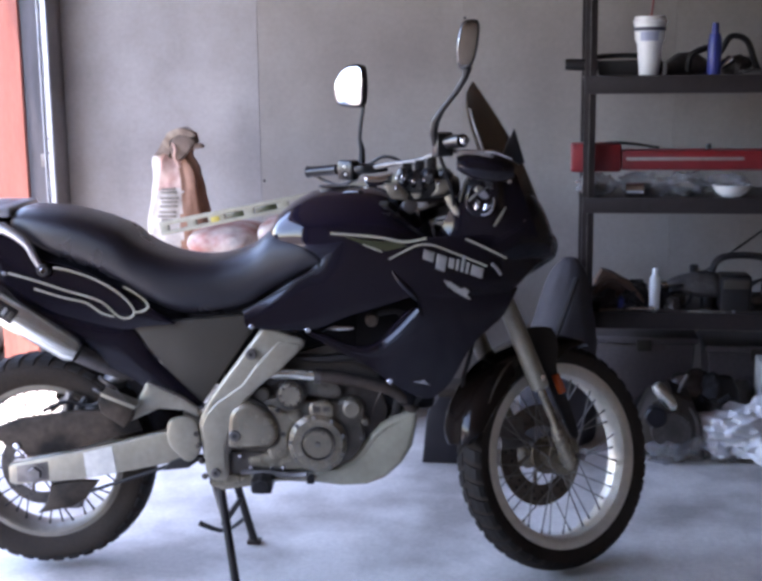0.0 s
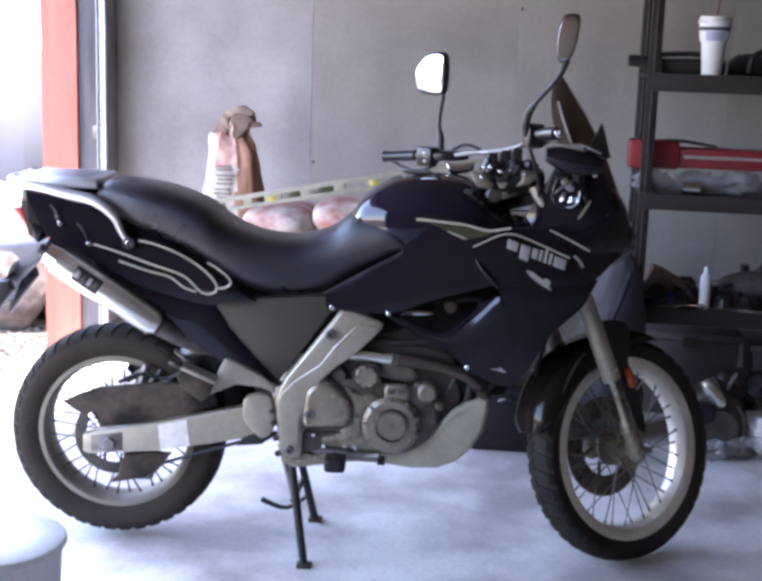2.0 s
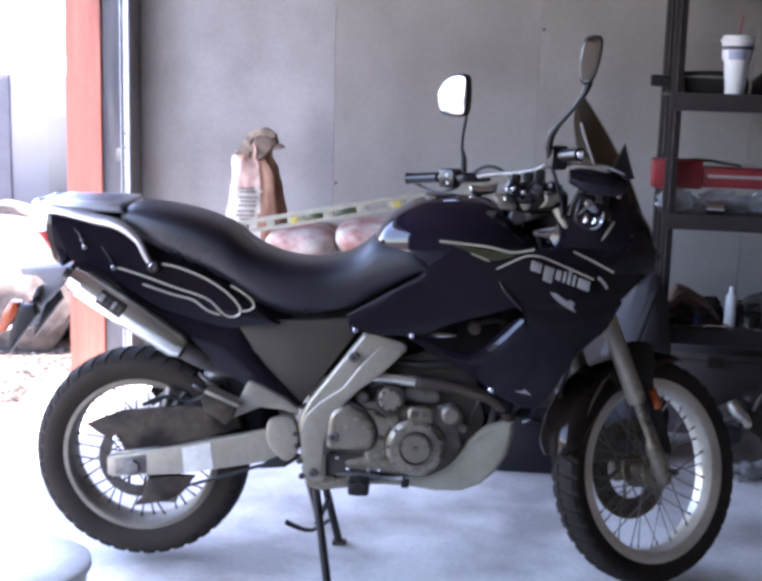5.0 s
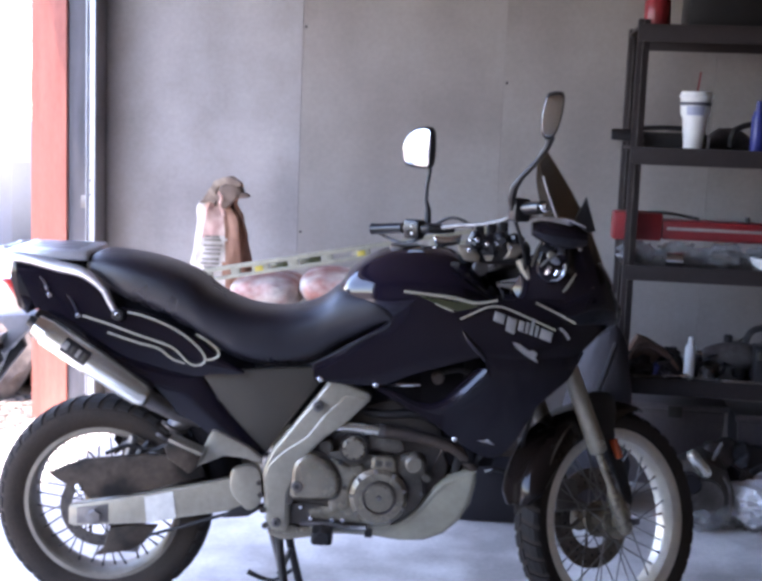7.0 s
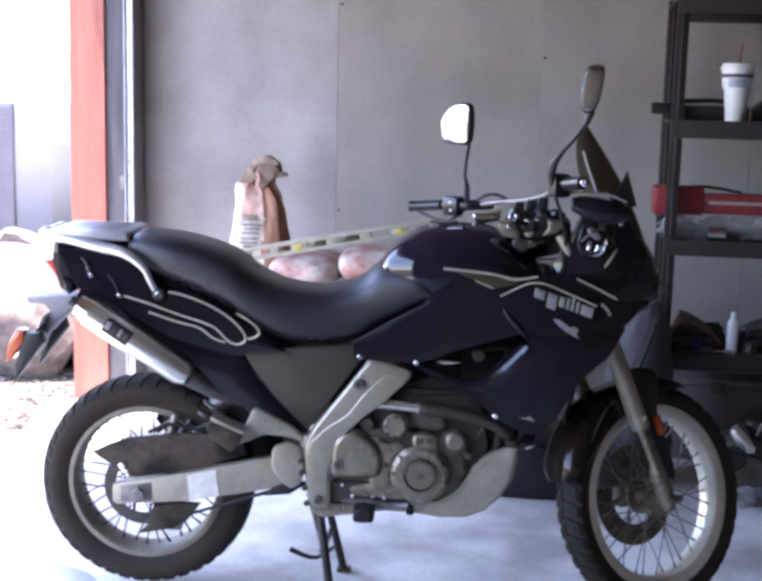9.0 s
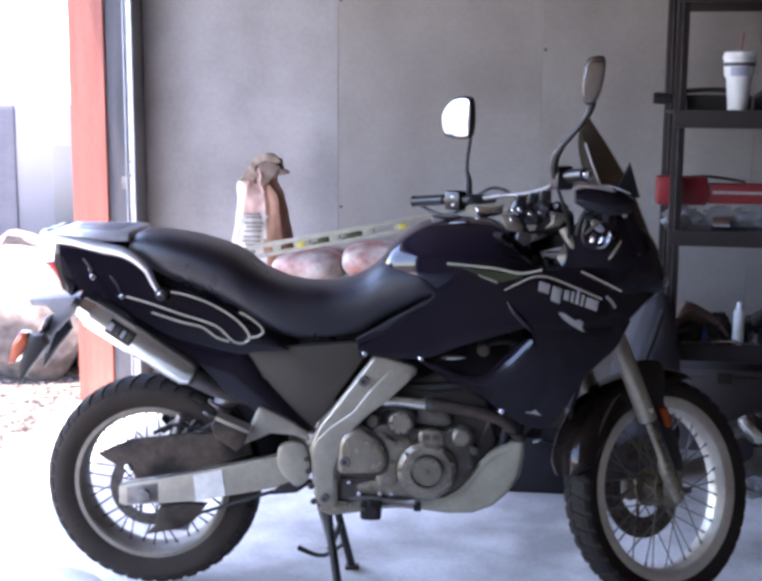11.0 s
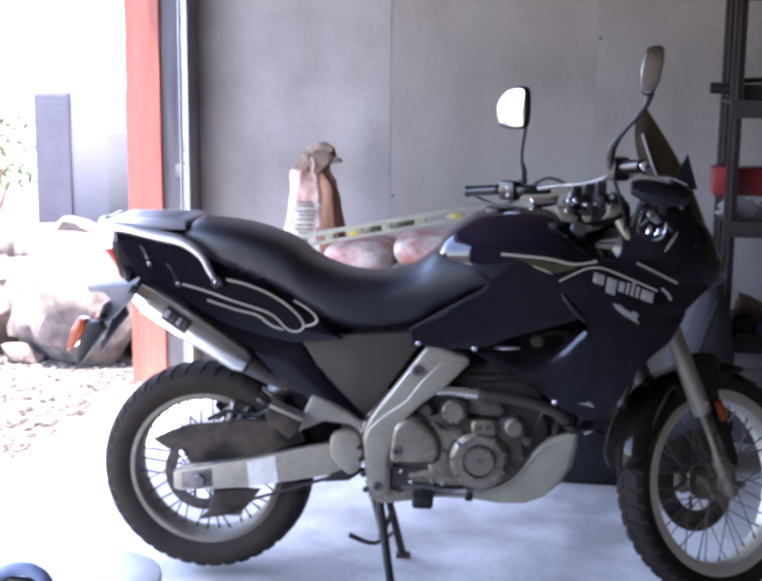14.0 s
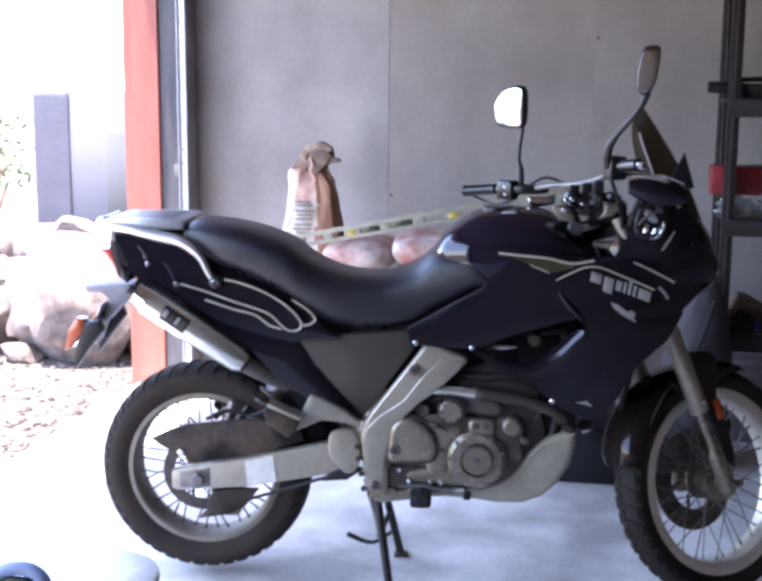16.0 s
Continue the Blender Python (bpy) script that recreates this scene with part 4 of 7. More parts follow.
# seat, one long moulding that rises at the back and dips in the middle
SEAT = [(-0.774, 1.045, 1.02, 0.10), (-0.757, 1.080, 1.005, 0.125), (-0.67, 1.079, 0.952, 0.148), (-0.573, 1.061, 0.915, 0.156), (-0.475, 1.025, 0.868, 0.158), (-0.42, 0.983, 0.830, 0.155), (-0.335, 0.946, 0.785, 0.152),
        (-0.25, 0.934, 0.774, 0.148), (-0.18, 0.941, 0.780, 0.145), (-0.11, 0.968, 0.797, 0.146), (-0.056, 1.012, 0.830, 0.152), (0.0, 1.024, 0.862, 0.163), (0.045, 1.014, 0.893, 0.172), (0.076, 0.982, 0.912, 0.175), (0.094, 0.945, 0.922, 0.172)]
part("seat", loft(SEAT, 32, 60, 3.1), VINYL, bike, "long black vinyl dual seat")
part("seat_trim", tube([(-0.13, -0.150, 0.795), (-0.06, -0.157, 0.836), (0.01, -0.166, 0.877), (0.062, -0.170, 0.905), (0.084, -0.171, 0.922), (0.080, -0.171, 0.935)], 0.0035, 6, 24), DARKPLASTIC, bike)

# tank
TANK = [(-0.066, 1.004, 0.992, 0.05), (-0.052, 1.022, 0.960, 0.100), (-0.03, 1.058, 0.935, 0.136), (0.025, 1.098, 0.90, 0.164), (0.08, 1.119, 0.87, 0.176), (0.164, 1.127, 0.88, 0.178), (0.25, 1.122, 0.87, 0.172), (0.30, 1.10, 0.87, 0.16), (0.36, 1.052, 0.87, 0.14), (0.41, 1.01, 0.88, 0.12)]
part("fuel_tank", loft(TANK, 32, 40, 2.5), TANKPAINT, bike, "glossy black fuel tank")
part("filler_cap", disc((0.12, 0, 1.118), (0, 0, 1), 0.045, 0.012, 0.003, 28), BARBLACK, bike)

# side fairings, mirrored
FTOP = [(-0.127, 0.797), (-0.058, 0.840), (0.01, 0.885), (0.066, 0.921), (0.108, 0.960), (0.150, 0.995), (0.20, 1.010), (0.30, 0.996), (0.37, 1.004), (0.44, 1.008), (0.52, 1.01), (0.60, 1.00), (0.66, 0.965), (0.70, 0.93)]
FMID = [(-0.120, 0.757), (-0.04, 0.751), (0.04, 0.752), (0.090, 0.762), (0.13, 0.780), (0.17, 0.796), (0.22, 0.812), (0.263, 0.825), (0.31, 0.840), (0.350, 0.850), (0.42, 0.845), (0.53, 0.85), (0.61, 0.862), (0.672, 0.920)]
LIP = [(0.050, 0.749), (0.104, 0.729), (0.160, 0.703), (0.208, 0.693), (0.248, 0.705), (0.290, 0.738), (0.325, 0.775), (0.352, 0.812)]
FLIP = LIP + [(0.352, 0.850), (0.42, 0.845), (0.53, 0.85), (0.61, 0.862), (0.622, 0.864)]
FLOW = [(0.046, 0.742), (0.12, 0.702), (0.175, 0.676), (0.23, 0.643), (0.286, 0.603), (0.340, 0.574), (0.383, 0.564), (0.418, 0.585), (0.448, 0.622), (0.497, 0.707), (0.545, 0.755), (0.586, 0.792), (0.624, 0.862)]
SIDE_FIT = np.polyfit([-0.12, 0.05, 0.2, 0.35, 0.48, 0.6, 0.7], [0.160, 0.172, 0.190, 0.199, 0.195, 0.168, 0.118], 4)


def side_y(x):
    """Half width of the side fairing along the motorcycle."""
    return float(np.polyval(SIDE_FIT, x))


def vent_bevel(side):
    """A rounded bevel along the vent's lower edge, turning in towards the opening and widening forwards."""
    pts = curve_points(LIP, 40)
    rows = []
    for i, p in enumerate(pts):
        d = pts[min(i + 1, 39)] - pts[max(i - 1, 0)]
        d = d / np.linalg.norm(d)
        n = np.array((-d[1], d[0]))
        wide = 0.006 + 0.022 * min(1, i / 30) ** 1.5 * min(1, (39 - i) / 5 + 0.25)
        row = []
        for j in range(7):
            q = j / 6
            o = p + n * wide * (q * 1.25 - 0.45)
            row.append((o[0], side * (side_y(p[0]) + 0.013 - wide * 1.15 * q ** 1.6 - (0.010 if j == 0 else 0)), o[1]))
        rows.append(row)
    bm = bmesh.new()
    g = grid_into(bm, rows)
    back = grid_into(bm, [[(x, y - side * 0.012, z) for x, y, z in r] for r in rows])
    for a, b in ((g[0], back[0]), (g[-1], back[-1]), ([r[0] for r in g], [r[0] for r in back]), ([r[-1] for r in g], [r[-1] for r in back])):
        for i in range(len(a) - 1):
            bm.faces.new((a[i], a[i + 1], b[i + 1], b[i]))
    return bm


for s in (-1, 1):
    up = part("side_fairing", patch(FTOP, FMID, lambda u, v, x: s * (side_y(x) + 0.004 + 0.008 * math.sin(math.pi * min(v, 0.5 + 0.15 * (v - 0.5))) - 0.010 * (1 - v) ** 2), 60, 12, 0.006), BLACKPAINT, bike, "glossy black side fairing with an open vent")
    part("fairing_scoop", patch(FLIP, FLOW, lambda u, v, x: s * (side_y(x) + 0.006 + 0.003 * v + 0.006 * math.exp(-(v / 0.10) ** 2) * max(0, min(1, (0.62 - u) * 8))), 60, 14, 0.006), BLACKPAINT, up, "glossy black lower scoop")
    part("vent_lip", vent_bevel(s), BLACKPAINT, up, "glossy bevelled lower lip of the vent")
    for x, z, y in ((-0.105, 0.760, 0.171), (0.052, 0.752, 0.184), (0.275, 0.612, 0.203)):
        part("fairing_screw", disc((x, s * y, z), (0, s, 0), 0.0075, 0.005, 0.002, 14), CHROME, up)
NOSE = [(0.40, 1.02, 0.88, 0.16), (0.46, 1.022, 0.868, 0.185), (0.54, 1.04, 0.862, 0.188), (0.61, 1.09, 0.862, 0.175), (0.66, 1.115, 0.875, 0.155), (0.70, 1.075, 0.897, 0.125), (0.728, 1.01, 0.915, 0.09), (0.742, 0.955, 0.925, 0.05)]
part("nose_fairing", loft(NOSE, 30, 34, 2.6), BLACKPAINT, bike, "glossy black nose fairing")
part("headlight", loft([(0.700, 1.00, 0.93, 0.11), (0.725, 0.995, 0.93, 0.10), (0.742, 0.985, 0.935, 0.075), (0.750, 0.97, 0.945, 0.03)], 20, 10, 2.6), LENSGLASS, bike, "clear headlight lens at the nose")


# windscreen: a bowed sheet that sweeps back at its edges
def screen_sheet(inset):
    rows = []
    for i in range(17):
        q = i / 16
        base = np.array((0.722, 1.01)) * (1 - q) + np.array((0.512, 1.415)) * q
        bow = 0.018 * math.sin(math.pi * q)
        half = 0.165 * (1 - q ** 3.2) + 0.018 * q
        row = []
        for j in range(21):
            v = j / 10 - 1
            back = (0.13 * (1 - q) + 0.06 * q) * v * v * (1 - 0.75 * q ** 6)
            drop = 0.03 * q * v * v
            row.append((base[0] + bow - back - inset, v * half, base[1] + bow * 0.5 - drop))
        rows.append(row)
    return rows


bm = bmesh.new()
g, h = grid_into(bm, screen_sheet(0.0)), grid_into(bm, screen_sheet(0.004))
for a, b in ((g[0], h[0]), (g[-1], h[-1]), ([r[0] for r in g], [r[0] for r in h]), ([r[-1] for r in g], [r[-1] for r in h])):
    for i in range(len(a) - 1):
        bm.faces.new((a[i], a[i + 1], b[i + 1], b[i]))
part("windscreen", bm, SMOKE, bike, "smoke-brown tinted windscreen")
# pale metal tube imitates the light caught by the screen's near edge
edge = screen_sheet(0.002)
part("screen_streak", tube([r[0] for r in edge[8:15]], 0.0030, 6), RACKMETAL, bike, "bright streak put on the windscreen edge as its highlight")
for x, z, y in ((0.575, 1.09, -0.155), (0.60, 1.15, -0.14), (0.64, 1.04, -0.15)):
    part("screen_bolt", disc((x, y, z), (0.3, -1, 0), 0.008, 0.006, 0.002, 10), CHROME, bike)
part("screen_fin", prism([(0.616, 1.292), (0.647, 1.196), (0.629, 1.192), (0.583, 1.218), (0.602, 1.263)], -0.112, -0.098, 0.004), DARKPLASTIC, bike, "black fin beside the windscreen")
part("inner_cowl", patch([(0.42, 1.03), (0.47, 1.13), (0.54, 1.18), (0.62, 1.17)], [(0.44, 1.0), (0.52, 1.0), (0.6, 1.0), (0.68, 1.0)], lambda u, v, x: -0.135 - 0.02 * math.sin(math.pi * u) - 0.02 * v, 24, 8, 0.004), BLACKPAINT, bike, "black inner cowl beside the instruments")
part("cowl_frame", tube([(0.466, -0.17, 1.098), (0.474, -0.172, 1.128), (0.486, -0.172, 1.160), (0.508, -0.170, 1.187), (0.545, -0.166, 1.196)], [0.003, 0.006, 0.006, 0.005, 0.003], 8, 24), GREYPLASTIC, bike, "grey edge of the cowl opening")
part("cowl_vent", prism([(0.480, 1.085), (0.486, 1.135), (0.510, 1.172), (0.560, 1.178), (0.572, 1.12), (0.548, 1.062), (0.505, 1.055)], -0.172, -0.150, 0.010, 36, 3), BLACKPAINT, bike, "glossy black cowl vent")
# small bright pieces modelled in place of glints inside the cowl
part("cowl_glint", tube([(0.523, -0.176, 1.064), (0.543, -0.178, 1.069), (0.557, -0.178, 1.092), (0.556, -0.176, 1.110)], [0.002, 0.0045, 0.004, 0.002], 6, 14), CHROME, bike)
for k, (x, z, r) in enumerate(((0.505, 1.150, 0.014), (0.528, 1.118, 0.012), (0.545, 1.148, 0.013), (0.512, 1.092, 0.009), (0.538, 1.085, 0.008))):
    part("sparkle_facet", lump(r, 60 + k, 0.5, (1.5, 0.6, 0.8), 2, pose(x, -0.172, z, 0, 35 * k, 0)), (BARBLACK, GALV, BARBLACK, CHROME, CHROME)[k], bike, smooth=False)
part("cowl_glint_spot", disc((0.517, -0.171, 1.131), (0.2, -1, 0.3), 0.012, 0.006, 0.003, 7), ALLOY, bike)
part("cowl_bracket", tube([(0.490, -0.174, 1.10), (0.508, -0.176, 1.118), (0.540, -0.176, 1.138)], [0.002, 0.004, 0.002], 6, 10), STEEL, bike)
part("cowl_streak", tube([(0.553, -0.168, 1.024), (0.572, -0.170, 1.053), (0.590, -0.166, 1.083)], [0.002, 0.004, 0.002], 6, 10), ALLOY, bike)

# decals on the right fairing: stripes and a row of plain pale blocks where the maker's name stands
def decal_line(pts, y, r, mat, name="pinstripe"):
    return part(name, tube([(x, y(x) if callable(y) else y, z) for x, z in pts], r, 5, 24), mat, bike)


decal_line([(0.118, 1.019), (0.19, 1.013), (0.256, 1.006), (0.316, 0.994), (0.375, 1.003)], -0.193, 0.0042, STRIPE)
decal_line([(0.205, 0.990), (0.27, 0.963), (0.30, 0.962), (0.33, 0.975)], -0.194, 0.0028, STRIPE)
part("olive_decal", prism([(0.16, 1.008), (0.30, 0.992), (0.33, 0.983), (0.28, 0.966), (0.22, 0.984)], -0.1965, -0.185, 0.001), GREENDECAL, bike, smooth=False)
decal_line([(0.275, 0.950), (0.30, 0.963), (0.345, 0.985), (0.372, 0.989), (0.402, 0.984), (0.47, 0.957), (0.537, 0.929)], -0.207, 0.0026, STRIPE)
decal_line([(0.48, 1.003), (0.53, 0.980), (0.59, 0.950)], -0.203, 0.0026, STRIPE)
decal_line([(0.55, 0.935), (0.566, 0.920), (0.575, 0.905)], -0.202, 0.0042, WHITEDECAL)
# plain slanted blocks: (start, width, top, bottom)
axis_x, axis_z = Vector((0.945, 0, -0.325)), Vector((0.16, 0, 0.985))
for k, (a, w, zb, zt) in enumerate(((0.0, 0.030, 0.0, 0.026), (0.037, 0.028, -0.016, 0.026), (0.071, 0.016, 0.0, 0.027), (0.092, 0.009, 0.0, 0.030), (0.106, 0.009, 0.0, 0.044), (0.120, 0.009, 0.0, 0.030), (0.135, 0.034, 0.0, 0.028))):
    c = Vector((0.365, -0.2045, 0.950))
    quad = [c + axis_x * (a + p * w) + axis_z * q for p, q in ((0, zb), (1, zb), (1, zt), (0, zt))]
    part("name_block", prism([(q.x, q.z) for q in quad], -0.2105, -0.2, 0.003), WHITEDECAL, bike, "pale block in the row of the maker's name")
for s in (-1, 1):
    part("fairing_crease", tube([(0.276, s * 0.199, 0.930), (0.300, s * 0.2065, 0.895), (0.328, s * 0.2095, 0.864), (0.350, s * 0.2085, 0.838)], [0.002, 0.008, 0.010, 0.005], 10, 24), BLACKPAINT, bike, "glossy raised crease of the fairing")
part("leaf_decal", prism([(0.42, 0.893), (0.44, 0.888), (0.468, 0.868), (0.478, 0.872), (0.490, 0.862), (0.484, 0.852), (0.494, 0.838), (0.478, 0.845), (0.45, 0.862), (0.43, 0.878)], -0.2135, -0.198, 0.001), WHITEDECAL, bike, smooth=False)
part("small_decal", prism([(0.338, 0.612), (0.358, 0.613), (0.366, 0.618), (0.372, 0.612), (0.384, 0.602), (0.36, 0.6075)], -0.2125, -0.190, 0.001), WHITEDECAL, bike, smooth=False)
part("fairing_tab", tube([(0.585, -0.172, 0.888), (0.625, -0.165, 0.887)], 0.004, 6), CHROME, bike)

# tail: black side panels, grey panels, rack, lamps, silencer
T_UP = [(-0.962, 1.048), (-0.90, 1.040), (-0.83, 1.028), (-0.774, 1.012), (-0.705, 0.972), (-0.668, 0.940), (-0.60, 0.925), (-0.547, 0.903), (-0.48, 0.868), (-0.425, 0.832), (-0.37, 0.797), (-0.318, 0.768)]
T_LO = [(-0.905, 0.928), (-0.87, 0.915), (-0.83, 0.897), (-0.78, 0.868), (-0.72, 0.835), (-0.65, 0.80), (-0.59, 0.782), (-0.53, 0.766), (-0.48, 0.755), (-0.445, 0.752), (-0.40, 0.760), (-0.322, 0.764)]
L_UP = [(-0.80, 0.882), (-0.72, 0.836), (-0.65, 0.801), (-0.53, 0.767), (-0.453, 0.754), (-0.425, 0.725), (-0.398, 0.684), (-0.33, 0.610), (-0.253, 0.533)]
L_LO = [(-0.79, 0.878), (-0.73, 0.81), (-0.68, 0.755), (-0.62, 0.70), (-0.53, 0.655), (-0.45, 0.612), (-0.395, 0.568), (-0.345, 0.533), (-0.287, 0.521)]
for s in (-1, 1):
    tp = part("tail_panel", patch(T_UP, T_LO, lambda u, v, x: s * (0.138 + 0.012 * math.sin(math.pi * min(v, 0.5 + 0.2 * (v - 0.5))) + 0.008 * u), 48, 10, 0.006), BLACKPAINT, bike, "glossy black tail panel with pinstripes")
    part("tail_leg", patch(L_UP, L_LO, lambda u, v, x: s * (0.136 + 0.016 * math.sin(math.pi * min(v, 0.5 + 0.25 * (v - 0.5)))), 40, 9, 0.006), BLACKPAINT, tp)
    part("grey_panel", prism([(-0.437, 0.750), (-0.38, 0.762), (-0.319, 0.770), (-0.128, 0.785), (-0.110, 0.735), (-0.17, 0.65), (-0.241, 0.549), (-0.255, 0.528), (-0.332, 0.605), (-0.401, 0.690)], *sorted((s * 0.10, s * 0.133)), 0.008), GREYPLASTIC, bike, "matt grey plastic side panel")
    part("tail_screw", disc((-0.872, s * 0.147, 0.985), (0, s, 0), 0.007, 0.004, 0.001, 12), CHROME, tp)
part("tail_body", loft([(-0.965, 1.03, 0.945, 0.11), (-0.90, 1.03, 0.93, 0.125), (-0.75, 1.02, 0.87, 0.125), (-0.55, 0.93, 0.78, 0.12), (-0.35, 0.82, 0.66, 0.10), (-0.22, 0.74, 0.56, 0.09)], 20, 20, 3.5), DEEPBLACK, bike)
part("inner_mudguard", tube([(-0.93, 0, 0.90), (-0.75, 0, 0.79), (-0.55, 0, 0.70), (-0.42, 0, 0.55), (-0.38, 0, 0.42)], [0.05, 0.06, 0.06, 0.055, 0.05], 10, 20), DEEPBLACK, bike)


for pts in ([(-0.77, 0.912), (-0.70, 0.892), (-0.62, 0.865), (-0.545, 0.842), (-0.51, 0.825), (-0.475, 0.79), (-0.45, 0.783), (-0.430, 0.792), (-0.432, 0.815), (-0.47, 0.855), (-0.53, 0.892), (-0.60, 0.918), (-0.645, 0.927)],
            [(-0.455, 0.872), (-0.425, 0.855), (-0.398, 0.833), (-0.390, 0.815), (-0.405, 0.803), (-0.425, 0.800)],
            [(-0.70, 0.868), (-0.62, 0.843), (-0.56, 0.828), (-0.52, 0.80), (-0.485, 0.788)]):
    bmx = tube([(x, -0.1555 - 0.006 * math.sin(math.pi * max(0, min(1, (x + 0.95) / 0.6))), z) for x, z in pts], 0.0030, 5, 44)
    part("tail_pinstripe", bmx, STRIPE, bike)

# thin tubes stand in for the highlights along the tail panel seams
for x0, z0, x1, z1 in ((-0.893, 1.016, -0.864, 0.966), (-0.822, 0.972, -0.784, 0.910)):
    seam = part("tail_glint", tube([(x0, -0.148, z0), ((x0 + x1) / 2 + 0.004, -0.153, (z0 + z1) / 2 + 0.006), (x1, -0.153, z1)], [0.002, 0.004, 0.003], 6, 12), LIPPAINT, bike, "tail panel seam with its highlight modelled on")
    part("seam_screw", disc((x1, -0.152, z1), (0, -1, 0), 0.007, 0.006, 0.002, 12), CHROME, seam)
rack = part("luggage_rack", block(-0.995, -0.765, -0.132, 0.132, 1.060, 1.090, 0.010), RACKMETAL, bike, "bright silver luggage rack plate")
for k in range(5):
    part("rack_slot", block(-0.955, -0.80, -0.085 + 0.04 * k, -0.073 + 0.04 * k, 1.0895, 1.0915, 0.0008), STEEL, rack)
for s in (-1, 1):
    part("grab_rail", tube([(-1.005, s * 0.03, 1.072), (-1.015, s * 0.085, 1.075), (-0.99, s * 0.122, 1.070), (-0.92, s * 0.137, 1.062), (-0.84, s * 0.142, 1.045), (-0.77, s * 0.150, 1.030), (-0.715, s * 0.158, 0.992), (-0.695, s * 0.16, 0.955), (-0.678, s * 0.158, 0.925)], [0.015, 0.015, 0.014, 0.014, 0.016, 0.015, 0.012, 0.010, 0.009], 12, 44), RACKMETAL, rack, "bright silver grab rail")
    bolt = part("grab_bolt", disc((-0.670, s * 0.148, 0.920), (0, s, 0), 0.017, 0.028, 0.003, 18), DARKPLASTIC, rack)
    part("bolt_head", disc((-0.670, s * 0.1755, 0.920), (0, s, 0), 0.0085, 0.004, 0.002, 12), CHROME, bolt)
part("rail_end", tube([(-1.006, -0.06, 1.073), (-1.006, 0.06, 1.073)], 0.018, 12), RACKMETAL, rack)
tl = part("tail_light", prism([(-1.030, 0.995), (-1.010, 0.985), (-0.965, 0.915), (-0.960, 0.945), (-0.985, 1.0)], -0.085, 0.085, 0.008), REDLENS, bike, "red tail light lens")
part("light_housing", prism([(-0.985, 1.052), (-0.955, 1.05), (-0.93, 0.93), (-0.945, 0.90), (-0.97, 0.92), (-0.992, 1.0)], -0.10, 0.10, 0.006), BLACKPAINT, tl)
pl = part("plate_hanger", prism([(-1.086, 0.880), (-0.968, 0.890), (-0.93, 0.89), (-0.950, 0.850), (-0.985, 0.820), (-1.028, 0.772), (-1.046, 0.788), (-1.012, 0.838), (-1.034, 0.860), (-1.078, 0.862)], -0.05, 0.05, 0.006), HANGER, bike, "grey plastic number plate hanger")
part("licence_plate", block(-0.002, 0.002, -0.09, 0.09, -0.075, 0.075, 0.0015, m=pose(-1.052, 0, 0.765, 0, 22, 0)), WHITEBOX, pl)
for s in (-1, 1):
    ind = part("indicator", tube([(-1.035, s * 0.04, 0.795), (-1.035, s * 0.10, 0.790)], 0.010, 8), DARKPLASTIC, pl, "black stalk with an orange lens")
    part("indicator_body", prism([(-1.065, 0.790), (-1.020, 0.795), (-1.010, 0.765), (-1.060, 0.700), (-1.098, 0.645), (-1.094, 0.70)], *sorted((s * 0.09, s * 0.135)), 0.008), DARKPLASTIC, ind)
    part("indicator_lens", prism([(-1.062, 0.800), (-1.064, 0.765), (-1.100, 0.715), (-1.122, 0.705), (-1.108, 0.765), (-1.085, 0.802)], *sorted((s * 0.085, s * 0.14)), 0.008), ORANGE, ind)

SIL0, SIL1 = Vector((-0.876, -0.185, 0.878)), Vector((-0.588, -0.175, 0.690))
mf = part("silencer", tube([SIL0, SIL0.lerp(SIL1, 0.015), SIL0.lerp(SIL1, 0.06), SIL0.lerp(SIL1, 0.5), SIL0.lerp(SIL1, 0.94), SIL1], [0.032, 0.039, 0.040, 0.040, 0.037, 0.028], 24), BRUSHED, bike, "oval brushed aluminium silencer")
part("end_cap", tube([SIL0 + Vector((-0.016, -0.001, 0.010)), SIL0.lerp(SIL1, 0.05)], [0.034, 0.0415], 24), CHROME, mf)
part("outlet", tube([SIL0 + Vector((-0.035, -0.002, 0.022)), SIL0], 0.016, 14), DARKPLASTIC, mf)
# a dark badge plate wrapped on the silencer, with plain pale bars where its lettering stands
sil_d = (SIL1 - SIL0).normalized()
sil_n = Vector((0, -0.97, 0.24)) - sil_d * Vector((0, -0.97, 0.24)).dot(sil_d)
sil_n.normalize()
sil_m = Matrix((tuple(sil_d), tuple(-sil_n), tuple(sil_d.cross(-sil_n)))).transposed().to_4x4()
bm = bmesh.new()
grid_into(bm, [[Vector((x, -0.0412 * math.cos(a), 0.0412 * math.sin(a))) for a in (-0.55, -0.3, 0, 0.3, 0.55)] for x in (0.075, 0.115, 0.155)])
bm.transform(Matrix.Translation(SIL0) @ sil_m)
badge = part("badge", bm, DARKPLASTIC, mf, "dark badge plate on the silencer")
for k, (x, w) in enumerate(((0.085, 0.014), (0.106, 0.010), (0.124, 0.010), (0.143, 0.014))):
    part("badge_bar", block(x - w / 2, x + w / 2, -0.0432, -0.0415, -0.011, 0.011, 0.0006, m=Matrix.Translation(SIL0) @ sil_m), GREYPLASTIC if k % 2 else WHITEDECAL, badge)
